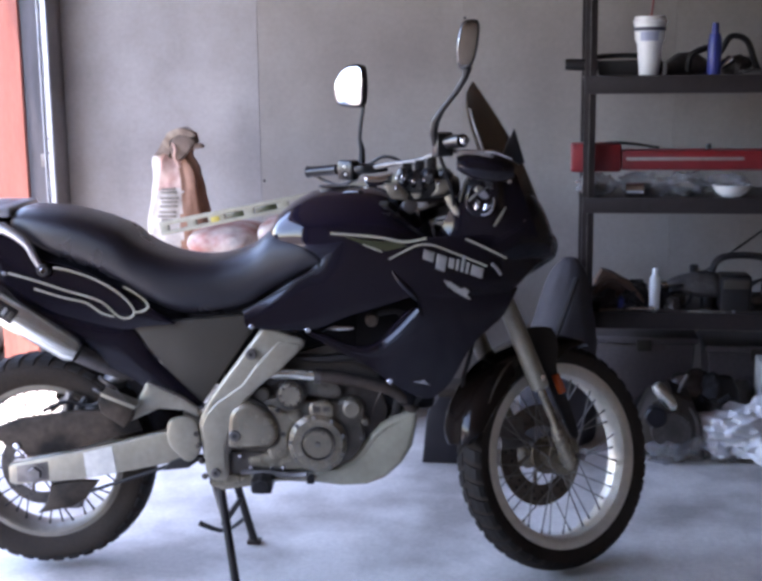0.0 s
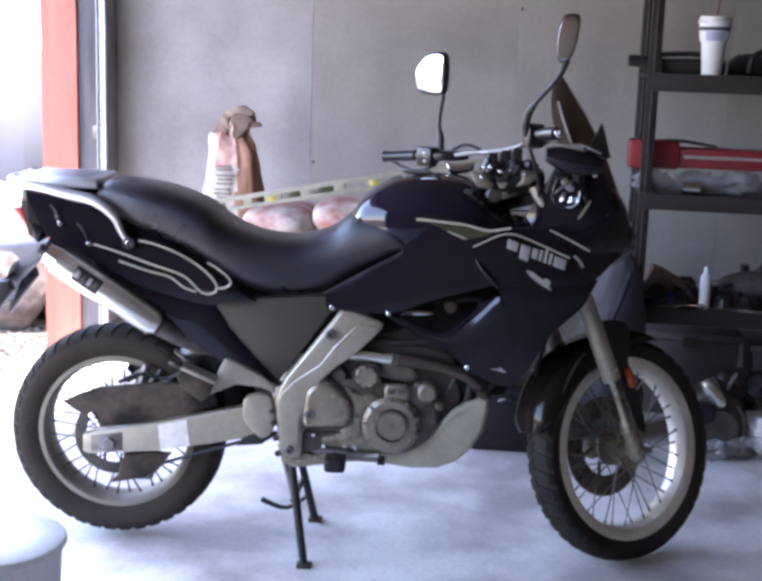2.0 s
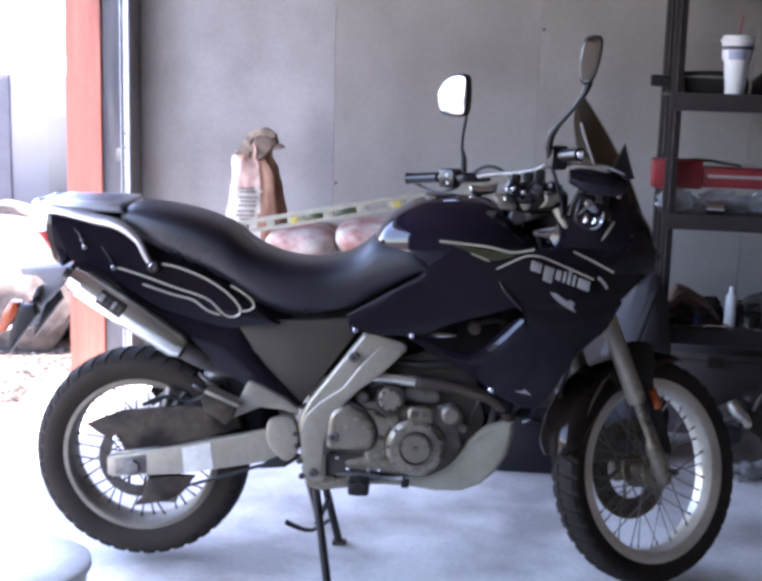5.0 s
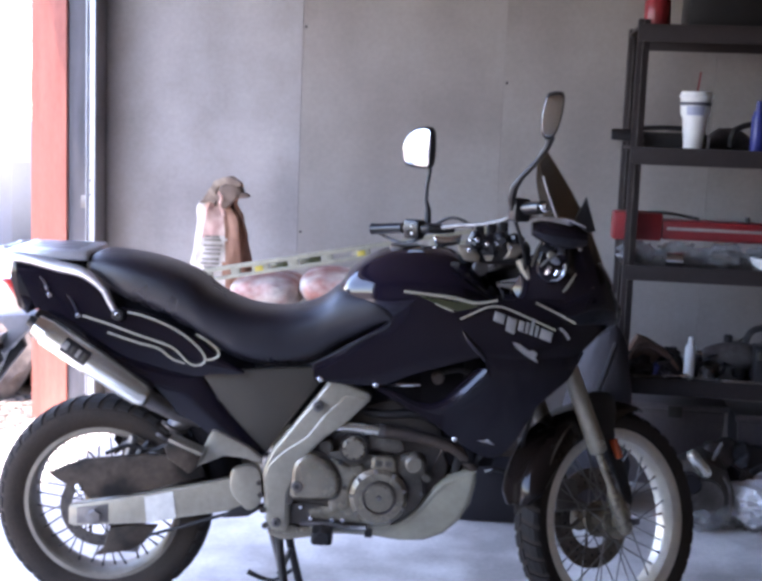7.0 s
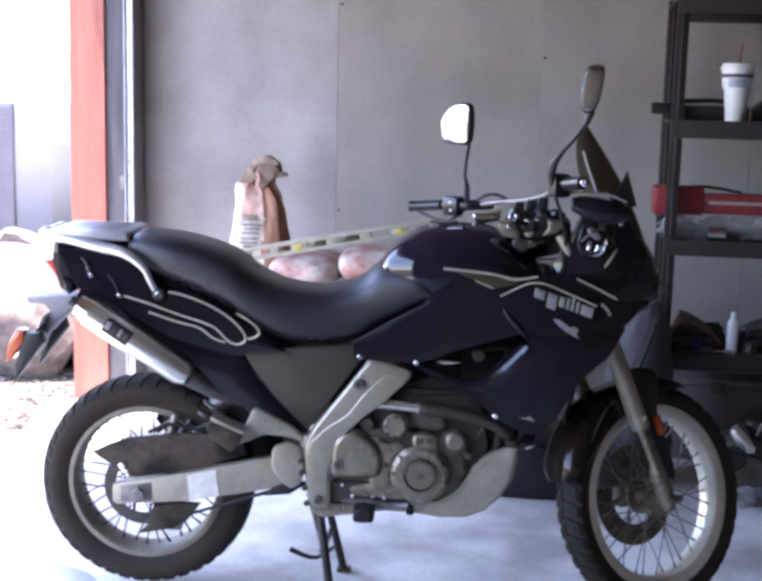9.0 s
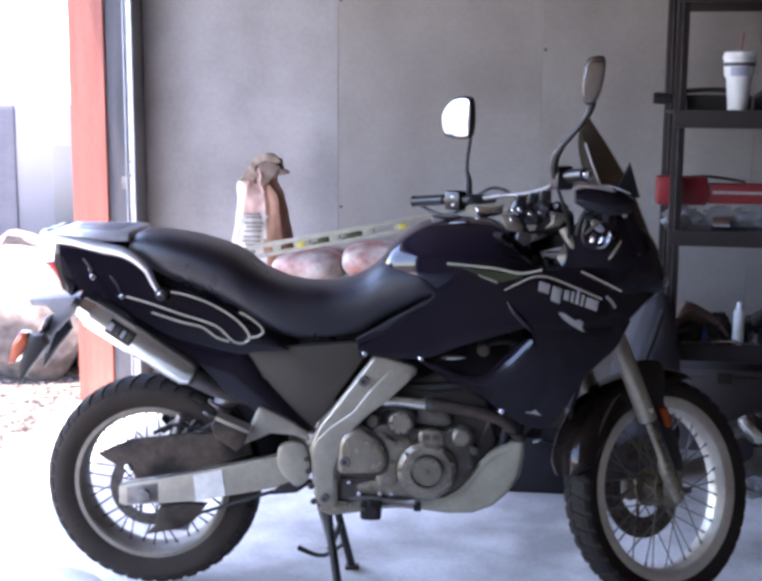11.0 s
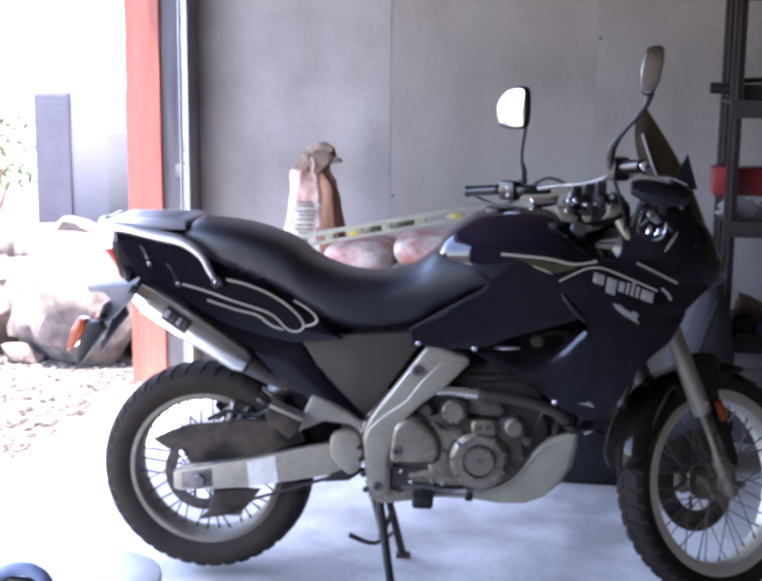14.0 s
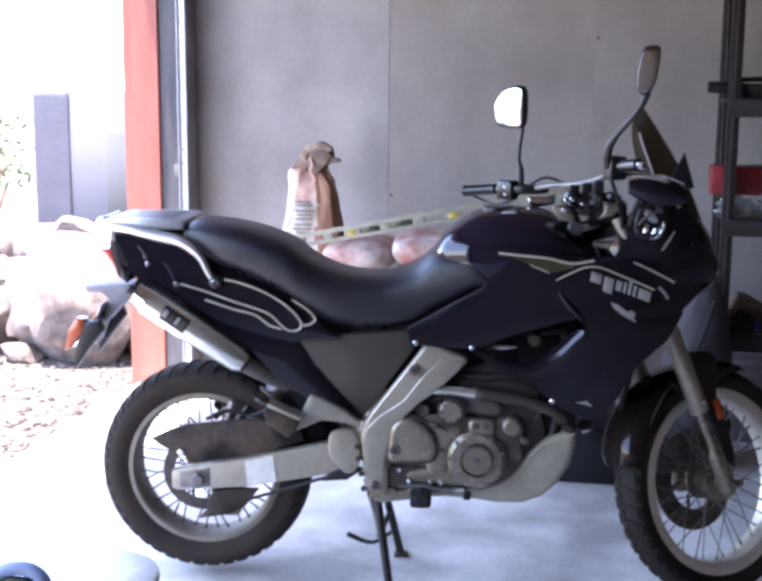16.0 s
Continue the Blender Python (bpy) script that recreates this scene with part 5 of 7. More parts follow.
part("tail_pipe", tube([SIL1, (-0.50, -0.12, 0.63), (-0.40, -0.08, 0.60)], [0.026, 0.022, 0.02], 12, 10), STEEL, bike)

# handlebar, grips, levers, mirrors, instruments
part("handlebar", tube([(0.075, 0.285, 1.150), (0.15, 0.235, 1.160), (0.215, 0.17, 1.165), (0.28, 0.09, 1.182), (0.35, -0.01, 1.197), (0.405, -0.09, 1.222), (0.41, -0.15, 1.250), (0.425, -0.24, 1.262), (0.475, -0.35, 1.272)], 0.0078, 12, 50), STEEL, bike, "bright metal handlebar turned to the left")
part("grip", tube([(0.022, 0.325, 1.143), (0.032, 0.318, 1.144), (0.115, 0.26, 1.155)], [0.019, 0.0165, 0.016], 14), BARBLACK, bike, "black rubber grip")
part("grip", tube([(0.434, -0.255, 1.262), (0.465, -0.325, 1.270)], 0.0175, 14), BARBLACK, bike, "black rubber grip")
part("bar_end", disc((0.465, -0.325, 1.270), (0.35, -0.93, 0.06), 0.012, 0.018, 0.004, 16), CHROME, bike, "bright bar end plug")
part("switch_housing", block(-0.028, 0.028, -0.022, 0.022, -0.03, 0.03, 0.008, m=pose(0.150, 0.235, 1.155, 0, 0, -33)), BARBLACK, bike, "black switch housing")
part("switch_housing", block(-0.024, 0.024, -0.024, 0.024, -0.032, 0.032, 0.008, m=pose(0.418, -0.215, 1.255, 0, 0, -70)), BARBLACK, bike, "black switch housing")
for dx, dz in ((-0.010, 0.012), (-0.008, -0.012)):
    part("switch_mark", block(-0.004, 0.004, -0.002, 0.002, -0.004, 0.004, 0.001, m=pose(0.150 + dx, 0.213, 1.155 + dz, 0, 0, -33)), FOAMCUP, bike)
part("clutch_lever", tube([(0.175, 0.245, 1.130), (0.125, 0.285, 1.105), (0.085, 0.315, 1.110), (0.040, 0.345, 1.130)], 0.006, 8, 16), BARBLACK, bike, "black clutch lever")
part("brake_lever", tube([(0.45, -0.20, 1.235), (0.505, -0.25, 1.235), (0.54, -0.33, 1.232)], 0.006, 8, 12), STEEL, bike, "grey brake lever")
part("brake_reservoir", loft([(0.455, 1.235, 1.20, 0.02), (0.50, 1.245, 1.175, 0.035), (0.56, 1.24, 1.165, 0.035), (0.605, 1.215, 1.175, 0.02)], 14, 10, 3, m=Matrix.Translation((0, -0.21, -0.012))), BLACKPAINT, bike, "black hand guard and brake reservoir")
# chrome tube acts as the highlight on the guard's top edge
part("reservoir_glint", tube([(0.495, -0.215, 1.232), (0.545, -0.225, 1.235), (0.60, -0.215, 1.215)], [0.003, 0.005, 0.003], 6, 10), CHROME, bike)
part("throttle_cable", tube([(0.41, -0.21, 1.225), (0.43, -0.20, 1.17), (0.45, -0.16, 1.10), (0.44, -0.10, 1.02)], 0.005, 6, 18), DARKPLASTIC, bike, "black throttle cable")
part("clutch_cable", tube([(0.18, 0.235, 1.14), (0.26, 0.16, 1.20), (0.34, 0.10, 1.16), (0.40, 0.06, 1.05)], 0.005, 6, 18), DARKPLASTIC, bike, "black clutch cable")
part("clutch_perch", loft([(0.17, 1.172, 1.152, 0.015), (0.20, 1.180, 1.148, 0.025), (0.24, 1.176, 1.150, 0.025), (0.27, 1.168, 1.155, 0.012)], 12, 10, 3, m=Matrix.Translation((0, 0.17, 0))), BARBLACK, bike)
dash = part("instrument_panel", loft([(0.30, 1.15, 1.09, 0.08), (0.34, 1.165, 1.085, 0.115), (0.42, 1.165, 1.085, 0.12), (0.47, 1.15, 1.09, 0.10)], 18, 14, 3.2), DARKPLASTIC, bike, "black instrument panel with chrome knobs")
for outline in ([(0.263, 1.145), (0.298, 1.146), (0.328, 1.116), (0.323, 1.098), (0.281, 1.105), (0.270, 1.122)], [(0.400, 1.158), (0.444, 1.151), (0.449, 1.134), (0.427, 1.117), (0.389, 1.109), (0.404, 1.130)]):
    part("riser_clamp", prism(outline, -0.132, -0.095, 0.008, 0, 3), CAPDUST, dash, "silver handlebar riser clamp")
part("riser_clamp", prism([(0.336, 1.119), (0.364, 1.119), (0.358, 1.106), (0.344, 1.104)], -0.140, -0.10, 0.004), ALLOY, dash)
for x, z, r in ((0.297, 1.132, 0.006), (0.346, 1.150, 0.006), (0.372, 1.153, 0.005), (0.410, 1.147, 0.006), (0.318, 1.160, 0.007), (0.30, 1.158, 0.005)):
    part("knob", disc((x, -0.134, z), (-0.3, -1, 0.4), r, 0.012, 0.003, 14), CHROME, dash)
for k, (x, z, r) in enumerate(((0.318, 1.158, 0.022), (0.350, 1.150, 0.025), (0.388, 1.160, 0.023), (0.425, 1.165, 0.020), (0.372, 1.130, 0.018))):
    part("cable_boot", lump(r, 20 + k, 0.5, (1, 1, 1.1), 3, Matrix.Translation((x, -0.105, z))), BARBLACK, dash)
part("bar_fitting", prism([(0.200, 1.152), (0.249, 1.151), (0.286, 1.160), (0.281, 1.131), (0.252, 1.124), (0.220, 1.119), (0.207, 1.130)], 0.045, 0.070, 0.010, 0, 3), CHROME, dash, "bright bar fitting")
for x, z in ((0.325, 1.175), (0.36, 1.182), (0.392, 1.19)):
    part("bar_clamp", block(-0.014, 0.014, -0.018, 0.018, -0.03, 0.022, 0.006, m=pose(x, -0.07, z, 0, 0, 0)), DARKPLASTIC, dash)
part("steering_lock", tube([(0.438, -0.135, 1.112), (0.448, -0.14, 1.093), (0.473, -0.14, 1.048)], 0.0155, 14), ALLOY, bike, "silver fork tube top")
part("ignition", disc((0.33, -0.07, 1.075), (0.1, -1, 0.2), 0.022, 0.03, 0.004, 18), STEEL, bike)


def mirror(outline, y, tilt, stem, base_r, label):
    """A mirror: rounded shell, glass set into its rear face, cranked stem."""
    cx = sum(p[0] for p in outline) / len(outline)
    cz = sum(p[1] for p in outline) / len(outline)
    m = Matrix.Translation((cx, y, cz)) @ Matrix.Rotation(radians(tilt), 4, "Z")
    local = [(p[0] - cx, p[1] - cz) for p in outline]
    shell = prism(local, 0.0, 0.030, 0.010, 40, 3)
    shell.transform(m)
    ob = part("mirror", shell, DARKPLASTIC, bike, label)
    glass = prism([(x * 0.86, z * 0.89) for x, z in local], -0.002, 0.004, 0.001, 40)
    glass.transform(m)
    part("glass", glass, MIRROR, ob, "mirror glass")
    part("stem", tube(stem, base_r, 8), DARKPLASTIC, ob, "black cranked mirror stem")
    return ob


mirror([(0.100, 1.360), (0.098, 1.415), (0.135, 1.460), (0.190, 1.468), (0.203, 1.44), (0.203, 1.375), (0.190, 1.342), (0.125, 1.343)], 0.30, -28, [(0.190, 0.31, 1.375), (0.194, 0.305, 1.335), (0.186, 0.29, 1.285), (0.183, 0.27, 1.245), (0.190, 0.25, 1.215), (0.190, 0.235, 1.165)], [0.009, 0.006, 0.0055, 0.0055, 0.010, 0.012], "black mirror catching the bright doorway")
OUT = [(0.455, 1.452), (0.450, 1.465), (0.448, 1.505), (0.457, 1.550), (0.468, 1.566), (0.494, 1.569), (0.505, 1.560), (0.504, 1.525), (0.496, 1.480), (0.482, 1.452), (0.465, 1.445)]
mirror(OUT, -0.335, -6, [(0.478, -0.32, 1.455), (0.470, -0.315, 1.425), (0.448, -0.295, 1.388), (0.415, -0.265, 1.345), (0.398, -0.245, 1.315), (0.394, -0.235, 1.285), (0.400, -0.225, 1.255)], [0.012, 0.008, 0.007, 0.007, 0.011, 0.011, 0.010], "black mirror on a long cranked stem")


# ---- along the back wall ----
def room_xy(x, y):
    """World place to the garage's own axes."""
    p = ROOM.inverted() @ Vector((x, y, 0))
    return p.x, p.y


# steel shelving: posts, shelves with lips
SH = ROOM @ pose(*room_xy(1.02, 1.30), 0)
shelving = thing("shelving_unit", "black steel shelving unit crowded with tools and parts", "shelf", SH)
SH_W, SH_D = 1.85, 0.50
for x in (0, SH_W - 0.045):
    for y in (0, SH_D - 0.045):
        bm = block(x, x + 0.045, y, y + 0.004, 0, 1.92, 0.001, bm=block(x if x == 0 else x + 0.041, x + 0.004 if x == 0 else x + 0.045, y, y + 0.045, 0, 1.92, 0.001))
        post = part("post", bm, SHELFPAINT, shelving)
        part("post_edge", block(x + 0.018, x + 0.023, y - 0.003, y, 0.0, 1.92, 0.001), JUNKMETAL, post)
# lips are made deeper to cover the shadow band below each shelf
for z, t in ((0.50, 0.066), (0.955, 0.060), (1.425, 0.068), (1.90, 0.066)):
    shelf = part("shelf", block(0.003, SH_W - 0.003, 0.006, SH_D, z - 0.012, z, 0.003), SHELFPAINT, shelving)
    part("lip", block(0.003, SH_W - 0.003, -0.006, 0.004, z - t, z + 0.002, 0.002, bm=block(0.003, SH_W - 0.003, SH_D - 0.006, SH_D, z - t, z, 0.002)), SHELFPAINT, shelf)
SHELF_Z = (0.50, 0.955, 1.425, 1.90)


def on_shelf(x, y, z, turn=0):
    """A pose on the shelving: along it, back from its front, at a height."""
    return SH @ pose(x, y, z, 0, 0, turn)


cup = thing("foam_cup", "white foam drinks cup with lid and red straw", "cup", on_shelf(0.245, 0.06, 1.426))
part("cup_body", (lambda b: (b.transform(Matrix.Rotation(radians(90), 4, "X")), b)[1])(lathe([(0.0005, 0), (0.036, 0), (0.038, 0.004), (0.047, 0.12), (0.056, 0.135), (0.060, 0.20), (0.0005, 0.20)], 32)), FOAMCUP, cup)
part("cup_print", (lambda b: (b.transform(Matrix.Rotation(radians(90), 4, "X")), b)[1])(lathe([(0.0595, 0.168), (0.0605, 0.168), (0.0612, 0.182), (0.0602, 0.182)], 32, closed=True)), CUPPRINT, cup)
part("cup_picture", (lambda b: (b.transform(Matrix.Rotation(radians(90), 4, "X")), b)[1])(lathe([(0.0535, 0.13), (0.0565, 0.131), (0.0605, 0.165), (0.0595, 0.165)], 10, closed=True, start=radians(60), sweep=radians(70))), BLUEGREY, cup)
part("lid", (lambda b: (b.transform(Matrix.Rotation(radians(90), 4, "X")), b)[1])(lathe([(0.0005, 0.198), (0.061, 0.196), (0.065, 0.200), (0.065, 0.206), (0.060, 0.210), (0.058, 0.222), (0.0005, 0.222)], 32)), FOAMCUP, cup)
part("straw", tube([(0.004, 0, 0.22), (0.012, 0, 0.30)], 0.004, 8), REDPAINT, cup)


def upright(profile, n=28, bm=None):
    """Turned about the vertical: profile of (radius, z)."""
    b = lathe(profile, n)
    b.transform(Matrix.Rotation(radians(90), 4, "X"))
    return b


# top shelf
solo("paint_tin", upright([(0.0005, 0), (0.05, 0), (0.052, 0.004), (0.052, 0.10), (0.049, 0.104), (0.0005, 0.104)]), REDPAINT, "small dull red paint tin on the top shelf", "tin", on_shelf(0.08, 0.12, 1.901))
solo("storage_bin", block(0, 0.34, 0, 0.26, 0, 0.18, 0.012), DARKPLASTIC, "dark plastic storage bin on the top shelf", "bin", on_shelf(0.20, 0.10, 1.901))
solo("cardboard_box", block(0, 0.40, 0, 0.28, 0, 0.16, 0.004), PAPERBROWN, "brown cardboard box on the top shelf", "box", on_shelf(0.62, 0.09, 1.901))

# second shelf from the top, round the cup
tool = thing("tube_tool", "long black tool with a round handle lying on the shelf", "tool", on_shelf(0, 0.10, 1.426))
part("handle", tube([(-0.075, -0.03, 0.045), (-0.06, -0.03, 0.045), (0.06, -0.02, 0.040)], [0.020, 0.023, 0.021], 14), DARKPLASTIC, tool)
part("tool_body", block(0.05, 0.30, -0.045, 0.03, 0.0, 0.060, 0.012), DARKPLASTIC, tool)
part("tool_bar", tube([(0.03, -0.02, 0.072), (0.16, -0.02, 0.078), (0.26, -0.02, 0.070)], 0.010, 8, 10), DARKPLASTIC, tool)
solo("angle_grinder", loft([(0.0, 0.05, 0.0, 0.03), (0.05, 0.085, 0.0, 0.035), (0.12, 0.085, 0.0, 0.035), (0.17, 0.05, 0.0, 0.03)], 14, 12, 3.2), JUNKMETAL, "dark oily angle grinder behind the cup", "tool", on_shelf(0.32, 0.20, 1.426, 8))
hose = thing("coiled_hose", "black rubber hose in a loose loop with a chrome fitting", "hose", on_shelf(0.50, 0.14, 1.426))
part("loop", tube([(-0.10, -0.02, 0.014), (-0.09, -0.03, 0.075), (-0.02, -0.02, 0.105), (0.02, 0.0, 0.085), (0.06, 0.0, 0.145), (0.12, 0.0, 0.130), (0.15, 0.0, 0.06), (0.17, 0.02, 0.014)], 0.012, 10, 50), DARKPLASTIC, hose)
part("fitting", tube([(0.02, -0.05, 0.03), (0.06, -0.055, 0.06)], [0.014, 0.018], 12), CHROME, hose)
bottle = thing("blue_bottle", "slim dark blue plastic bottle standing on the shelf", "bottle", on_shelf(0.490, 0.055, 1.426))
part("bottle_body", upright([(0.0005, 0), (0.024, 0), (0.026, 0.006), (0.026, 0.13), (0.020, 0.155), (0.0005, 0.158)]), BLUEPLASTIC, bottle)
part("cap", upright([(0.0005, 0.155), (0.013, 0.155), (0.012, 0.195), (0.0005, 0.196)]), BLUEPLASTIC, bottle)
pliers = thing("pliers", "grey steel pliers lying beside the hose", "pliers", on_shelf(0.66, 0.06, 1.426, 12))
for s in (-1, 1):
    part("arm", tube([(-0.07, s * 0.018, 0.012), (0.0, s * 0.006, 0.014), (0.05, s * 0.010, 0.014), (0.10, s * 0.022, 0.012)], [0.006, 0.010, 0.008, 0.007], 8, 16), STEEL, pliers)
for k, (x, y, r) in enumerate(((0.60, 0.26, 0.05), (0.78, 0.16, 0.06), (0.93, 0.22, 0.055), (0.40, 0.33, 0.05))):
    solo("machine_part", lump(r, 3 + k, 0.45, (1.2, 0.9, 0.9), 3, Matrix.Translation((0, 0, r * 0.72))), JUNKMETAL, "dark oily machine part on a shelf", "machine part", on_shelf(x, y, 1.426, 20 * k))

# third shelf: red jack over film-wrapped parts
for k, (x, w) in enumerate(((0.06, 0.13), (0.23, 0.15), (0.40, 0.14), (0.57, 0.13))):
    pack = thing("wrapped_part", "crumpled clear film pack with metal parts inside", "packet", on_shelf(x, 0.10, 0.956, 7 * k - 8), group="film packs on the shelf")
    part("film", lump(0.05, 20 + k, 0.55, (w / 0.09, 1.1, 0.80), 4, Matrix.Translation((0, 0, 0.045)), 3.2), FILM, pack)
    part("metal_insert", lump(0.028, 30 + k, 0.4, (1.6, 1.0, 0.8), 2, Matrix.Translation((0, 0, 0.034))), BRUSHED, pack)
jack = thing("hydraulic_jack", "long red steel jack with a pale stripe lying across packets", "jack", on_shelf(0, 0.12, 1.045))
part("head", block(-0.045, 0.150, -0.06, 0.07, 0.005, 0.118, 0.010), REDPAINT, jack, "darker red boxy head")
part("beam", block(0.148, 1.02, -0.05, 0.06, 0.012, 0.092, 0.014), REDPAINT, jack)
part("beam_stripe", block(0.17, 0.62, -0.054, -0.049, 0.052, 0.064, 0.001), WHITEDECAL, jack)
part("beam_cover", tube([(0.06, 0, 0.112), (0.16, 0.0, 0.118), (0.30, 0.0, 0.098)], 0.006, 6, 10), DARKPLASTIC, jack)
part("beam_nut", upright([(0.0005, 0), (0.012, 0), (0.010, 0.022), (0.0005, 0.022)], 12), DARKPLASTIC, jack).location = (0.49, 0, 0.092)
can = thing("metal_canister", "short chrome canister lying on the shelf", "canister", on_shelf(0.20, 0.035, 0.983))
part("shell", tube([(-0.035, 0, 0), (-0.03, 0, 0), (0.035, 0, 0), (0.04, 0, 0)], [0.020, 0.027, 0.027, 0.020], 18), CHROME, can)
dish = solo("plastic_dish", upright([(0.0005, 0.003), (0.035, 0.0), (0.060, 0.018), (0.075, 0.045), (0.072, 0.046), (0.058, 0.022), (0.034, 0.005), (0.0005, 0.006)]), FOAMCUP, "shallow white plastic dish at the shelf edge", "dish", on_shelf(0.575, 0.055, 0.957))
jar = thing("white_jar", "tall white plastic jar with a pale blue label", "jar", on_shelf(0.80, 0.05, 0.957))
part("jar_body", upright([(0.0005, 0), (0.045, 0), (0.048, 0.01), (0.050, 0.20), (0.042, 0.212), (0.0005, 0.213)]), FOAMCUP, jar)
part("jar_label", lathe([(0.0495, 0), (0.0510, 0.0), (0.0515, 0.10), (0.0500, 0.10)], 14, closed=True, start=radians(200), sweep=radians(140), m=Matrix.Translation((0, 0, 0.08)) @ Matrix.Rotation(radians(90), 4, "X")), BLUEGREY, jar)
part("jar_lid", upright([(0.0005, 0.211), (0.045, 0.211), (0.045, 0.238), (0.0005, 0.24)]), FOAMCUP, jar)

# fourth shelf: tools and a spray can
spray = thing("spray_can", "slim white and blue spray can", "spray can", on_shelf(0.292, 0.035, 0.501))
part("can_body", upright([(0.0005, 0), (0.0205, 0), (0.0215, 0.004), (0.0215, 0.125), (0.016, 0.140), (0.0005, 0.142)]), FOAMCUP, spray)
part("can_label", lathe([(0.0213, 0), (0.0222, 0), (0.0222, 0.10), (0.0213, 0.10)], 10, closed=True, start=radians(-80), sweep=radians(90), m=Matrix.Translation((0, 0, 0.012)) @ Matrix.Rotation(radians(90), 4, "X")), BLUEPLASTIC, spray)
part("nozzle", upright([(0.0005, 0.14), (0.011, 0.14), (0.010, 0.170), (0.0005, 0.172)], 16), FOAMCUP, spray)
solo("steel_rod", tube([(0, 0, 0), (0.30, 0.10, 0.205), (0.60, 0.2, 0.41)], 0.0045, 8), DARKPLASTIC, "thin dark steel rod leaning up across the shelf", "rod", on_shelf(0.305, 0.12, 0.503))
drill = thing("power_drill", "dark grey power drill lying on the lower shelf", "drill", on_shelf(0.45, 0.11, 0.501))
part("drill_body", loft([(-0.11, 0.10, 0.08, 0.010), (-0.08, 0.125, 0.06, 0.022), (0.0, 0.150, 0.045, 0.034), (0.08, 0.150, 0.04, 0.036), (0.10, 0.13, 0.05, 0.03)], 16, 16, 2.6), JUNKMETAL, drill)
part("drill_grip", block(0.03, 0.075, -0.022, 0.022, 0.0, 0.07, 0.012), DARKPLASTIC, drill)
part("chuck", tube([(-0.14, 0, 0.088), (-0.10, 0, 0.09)], [0.010, 0.018], 12), CHROME, drill)
part("trigger_knob", disc((0.0, 0, 0.148), (0, 0, 1), 0.018, 0.03, 0.006, 14), DARKPLASTIC, drill)
part("support_block", block(-0.10, -0.03, -0.03, 0.03, 0.0, 0.062, 0.006), ENGINEDARK, drill)
box = thing("battery_charger", "black charger with a pale grey top panel", "charger", on_shelf(0.605, 0.06, 0.501))
part("case", block(-0.06, 0.06, -0.04, 0.09, 0.0, 0.145, 0.012), DARKPLASTIC, box)
part("face", block(-0.05, 0.05, -0.046, -0.039, 0.095, 0.13, 0.004), GREYPLASTIC, box)
part("carry_handle", tube([(-0.09, 0.05, 0.10), (-0.07, 0.05, 0.19), (0.0, 0.05, 0.215), (0.12, 0.05, 0.205), (0.17, 0.05, 0.15)], 0.014, 8, 24), DARKPLASTIC, box)
solo("leather_pouch", prism([(0.0, 0.0), (0.0, 0.10), (0.03, 0.155), (0.07, 0.145), (0.16, 0.095), (0.18, 0.0)], -0.04, 0.04, 0.012), POUCH, "worn brown leather tool pouch", "pouch", on_shelf(0.055, 0.12, 0.501))
solo("leather_strap", tube([(0.0, 0, 0.012), (0.03, 0, 0.10), (0.09, 0, 0.125), (0.16, 0, 0.085), (0.21, 0, 0.03)], [0.006, 0.012, 0.012, 0.011, 0.006], 8, 24), POUCH, "tan leather strap curling over dark tools", "strap", on_shelf(0.045, 0.055, 0.501))
for k, (x, y, turn, size) in enumerate(((0.13, 0.012, 8, 0.10), (0.34, 0.015, -5, 0.13), (0.66, 0.012, 4, 0.12))):
    wr = thing("combination_wrench", "oily steel combination wrench lying at the shelf edge", "wrench", on_shelf(x, y, 0.501, turn), group="wrenches on the shelf")
    part("shank", tube([(-size / 2, 0, 0.006), (size / 2, 0, 0.006)], 0.005, 8), STEEL, wr)
    for e in (-1, 1):
        part("jaw", disc((e * size / 2, 0, 0.002), (0, 0, 1), 0.012, 0.008, 0.002, 14), STEEL, wr)
for k, (x, z, r) in enumerate(((0.09, 0.05, 0.045), (0.395, 0.045, 0.042), (0.70, 0.06, 0.055))):
    ring = [(r * math.cos(a) * (1 + 0.15 * math.sin(3 * a)), 0.02 * math.sin(2 * a), z + 0.01 + r * math.sin(a) * 0.95) for a in np.linspace(0, 2 * math.pi, 14)[:-1]]
    solo("cable_coil", tube(ring, 0.006, 8, 48, bm=tube([(p[0] * 0.85 + 0.012, p[1] + 0.014, p[2]) for p in ring], 0.006, 8, 48, closed=True), closed=True), BARBLACK, "black rubber cable coiled among the tools", "cable", on_shelf(x, 0.075, 0.501))
for k, (x, y, r, h, mat) in enumerate(((0.165, 0.05, 0.018, 0.055, BLUEPLASTIC), (0.335, 0.09, 0.026, 0.085, NAVY), (0.395, 0.20, 0.030, 0.11, JUNKMETAL), (0.545, 0.20, 0.028, 0.12, DARKPLASTIC), (0.245, 0.19, 0.030, 0.10, NAVY))):
    solo("oil_tin", upright([(0.0005, 0), (r, 0), (r * 1.03, 0.004), (r * 1.03, h * 0.8), (r * 0.55, h * 0.9), (r * 0.5, h), (0.0005, h)]), mat, "small dark oil tin among the tools", "tin", on_shelf(x, y, 0.501))
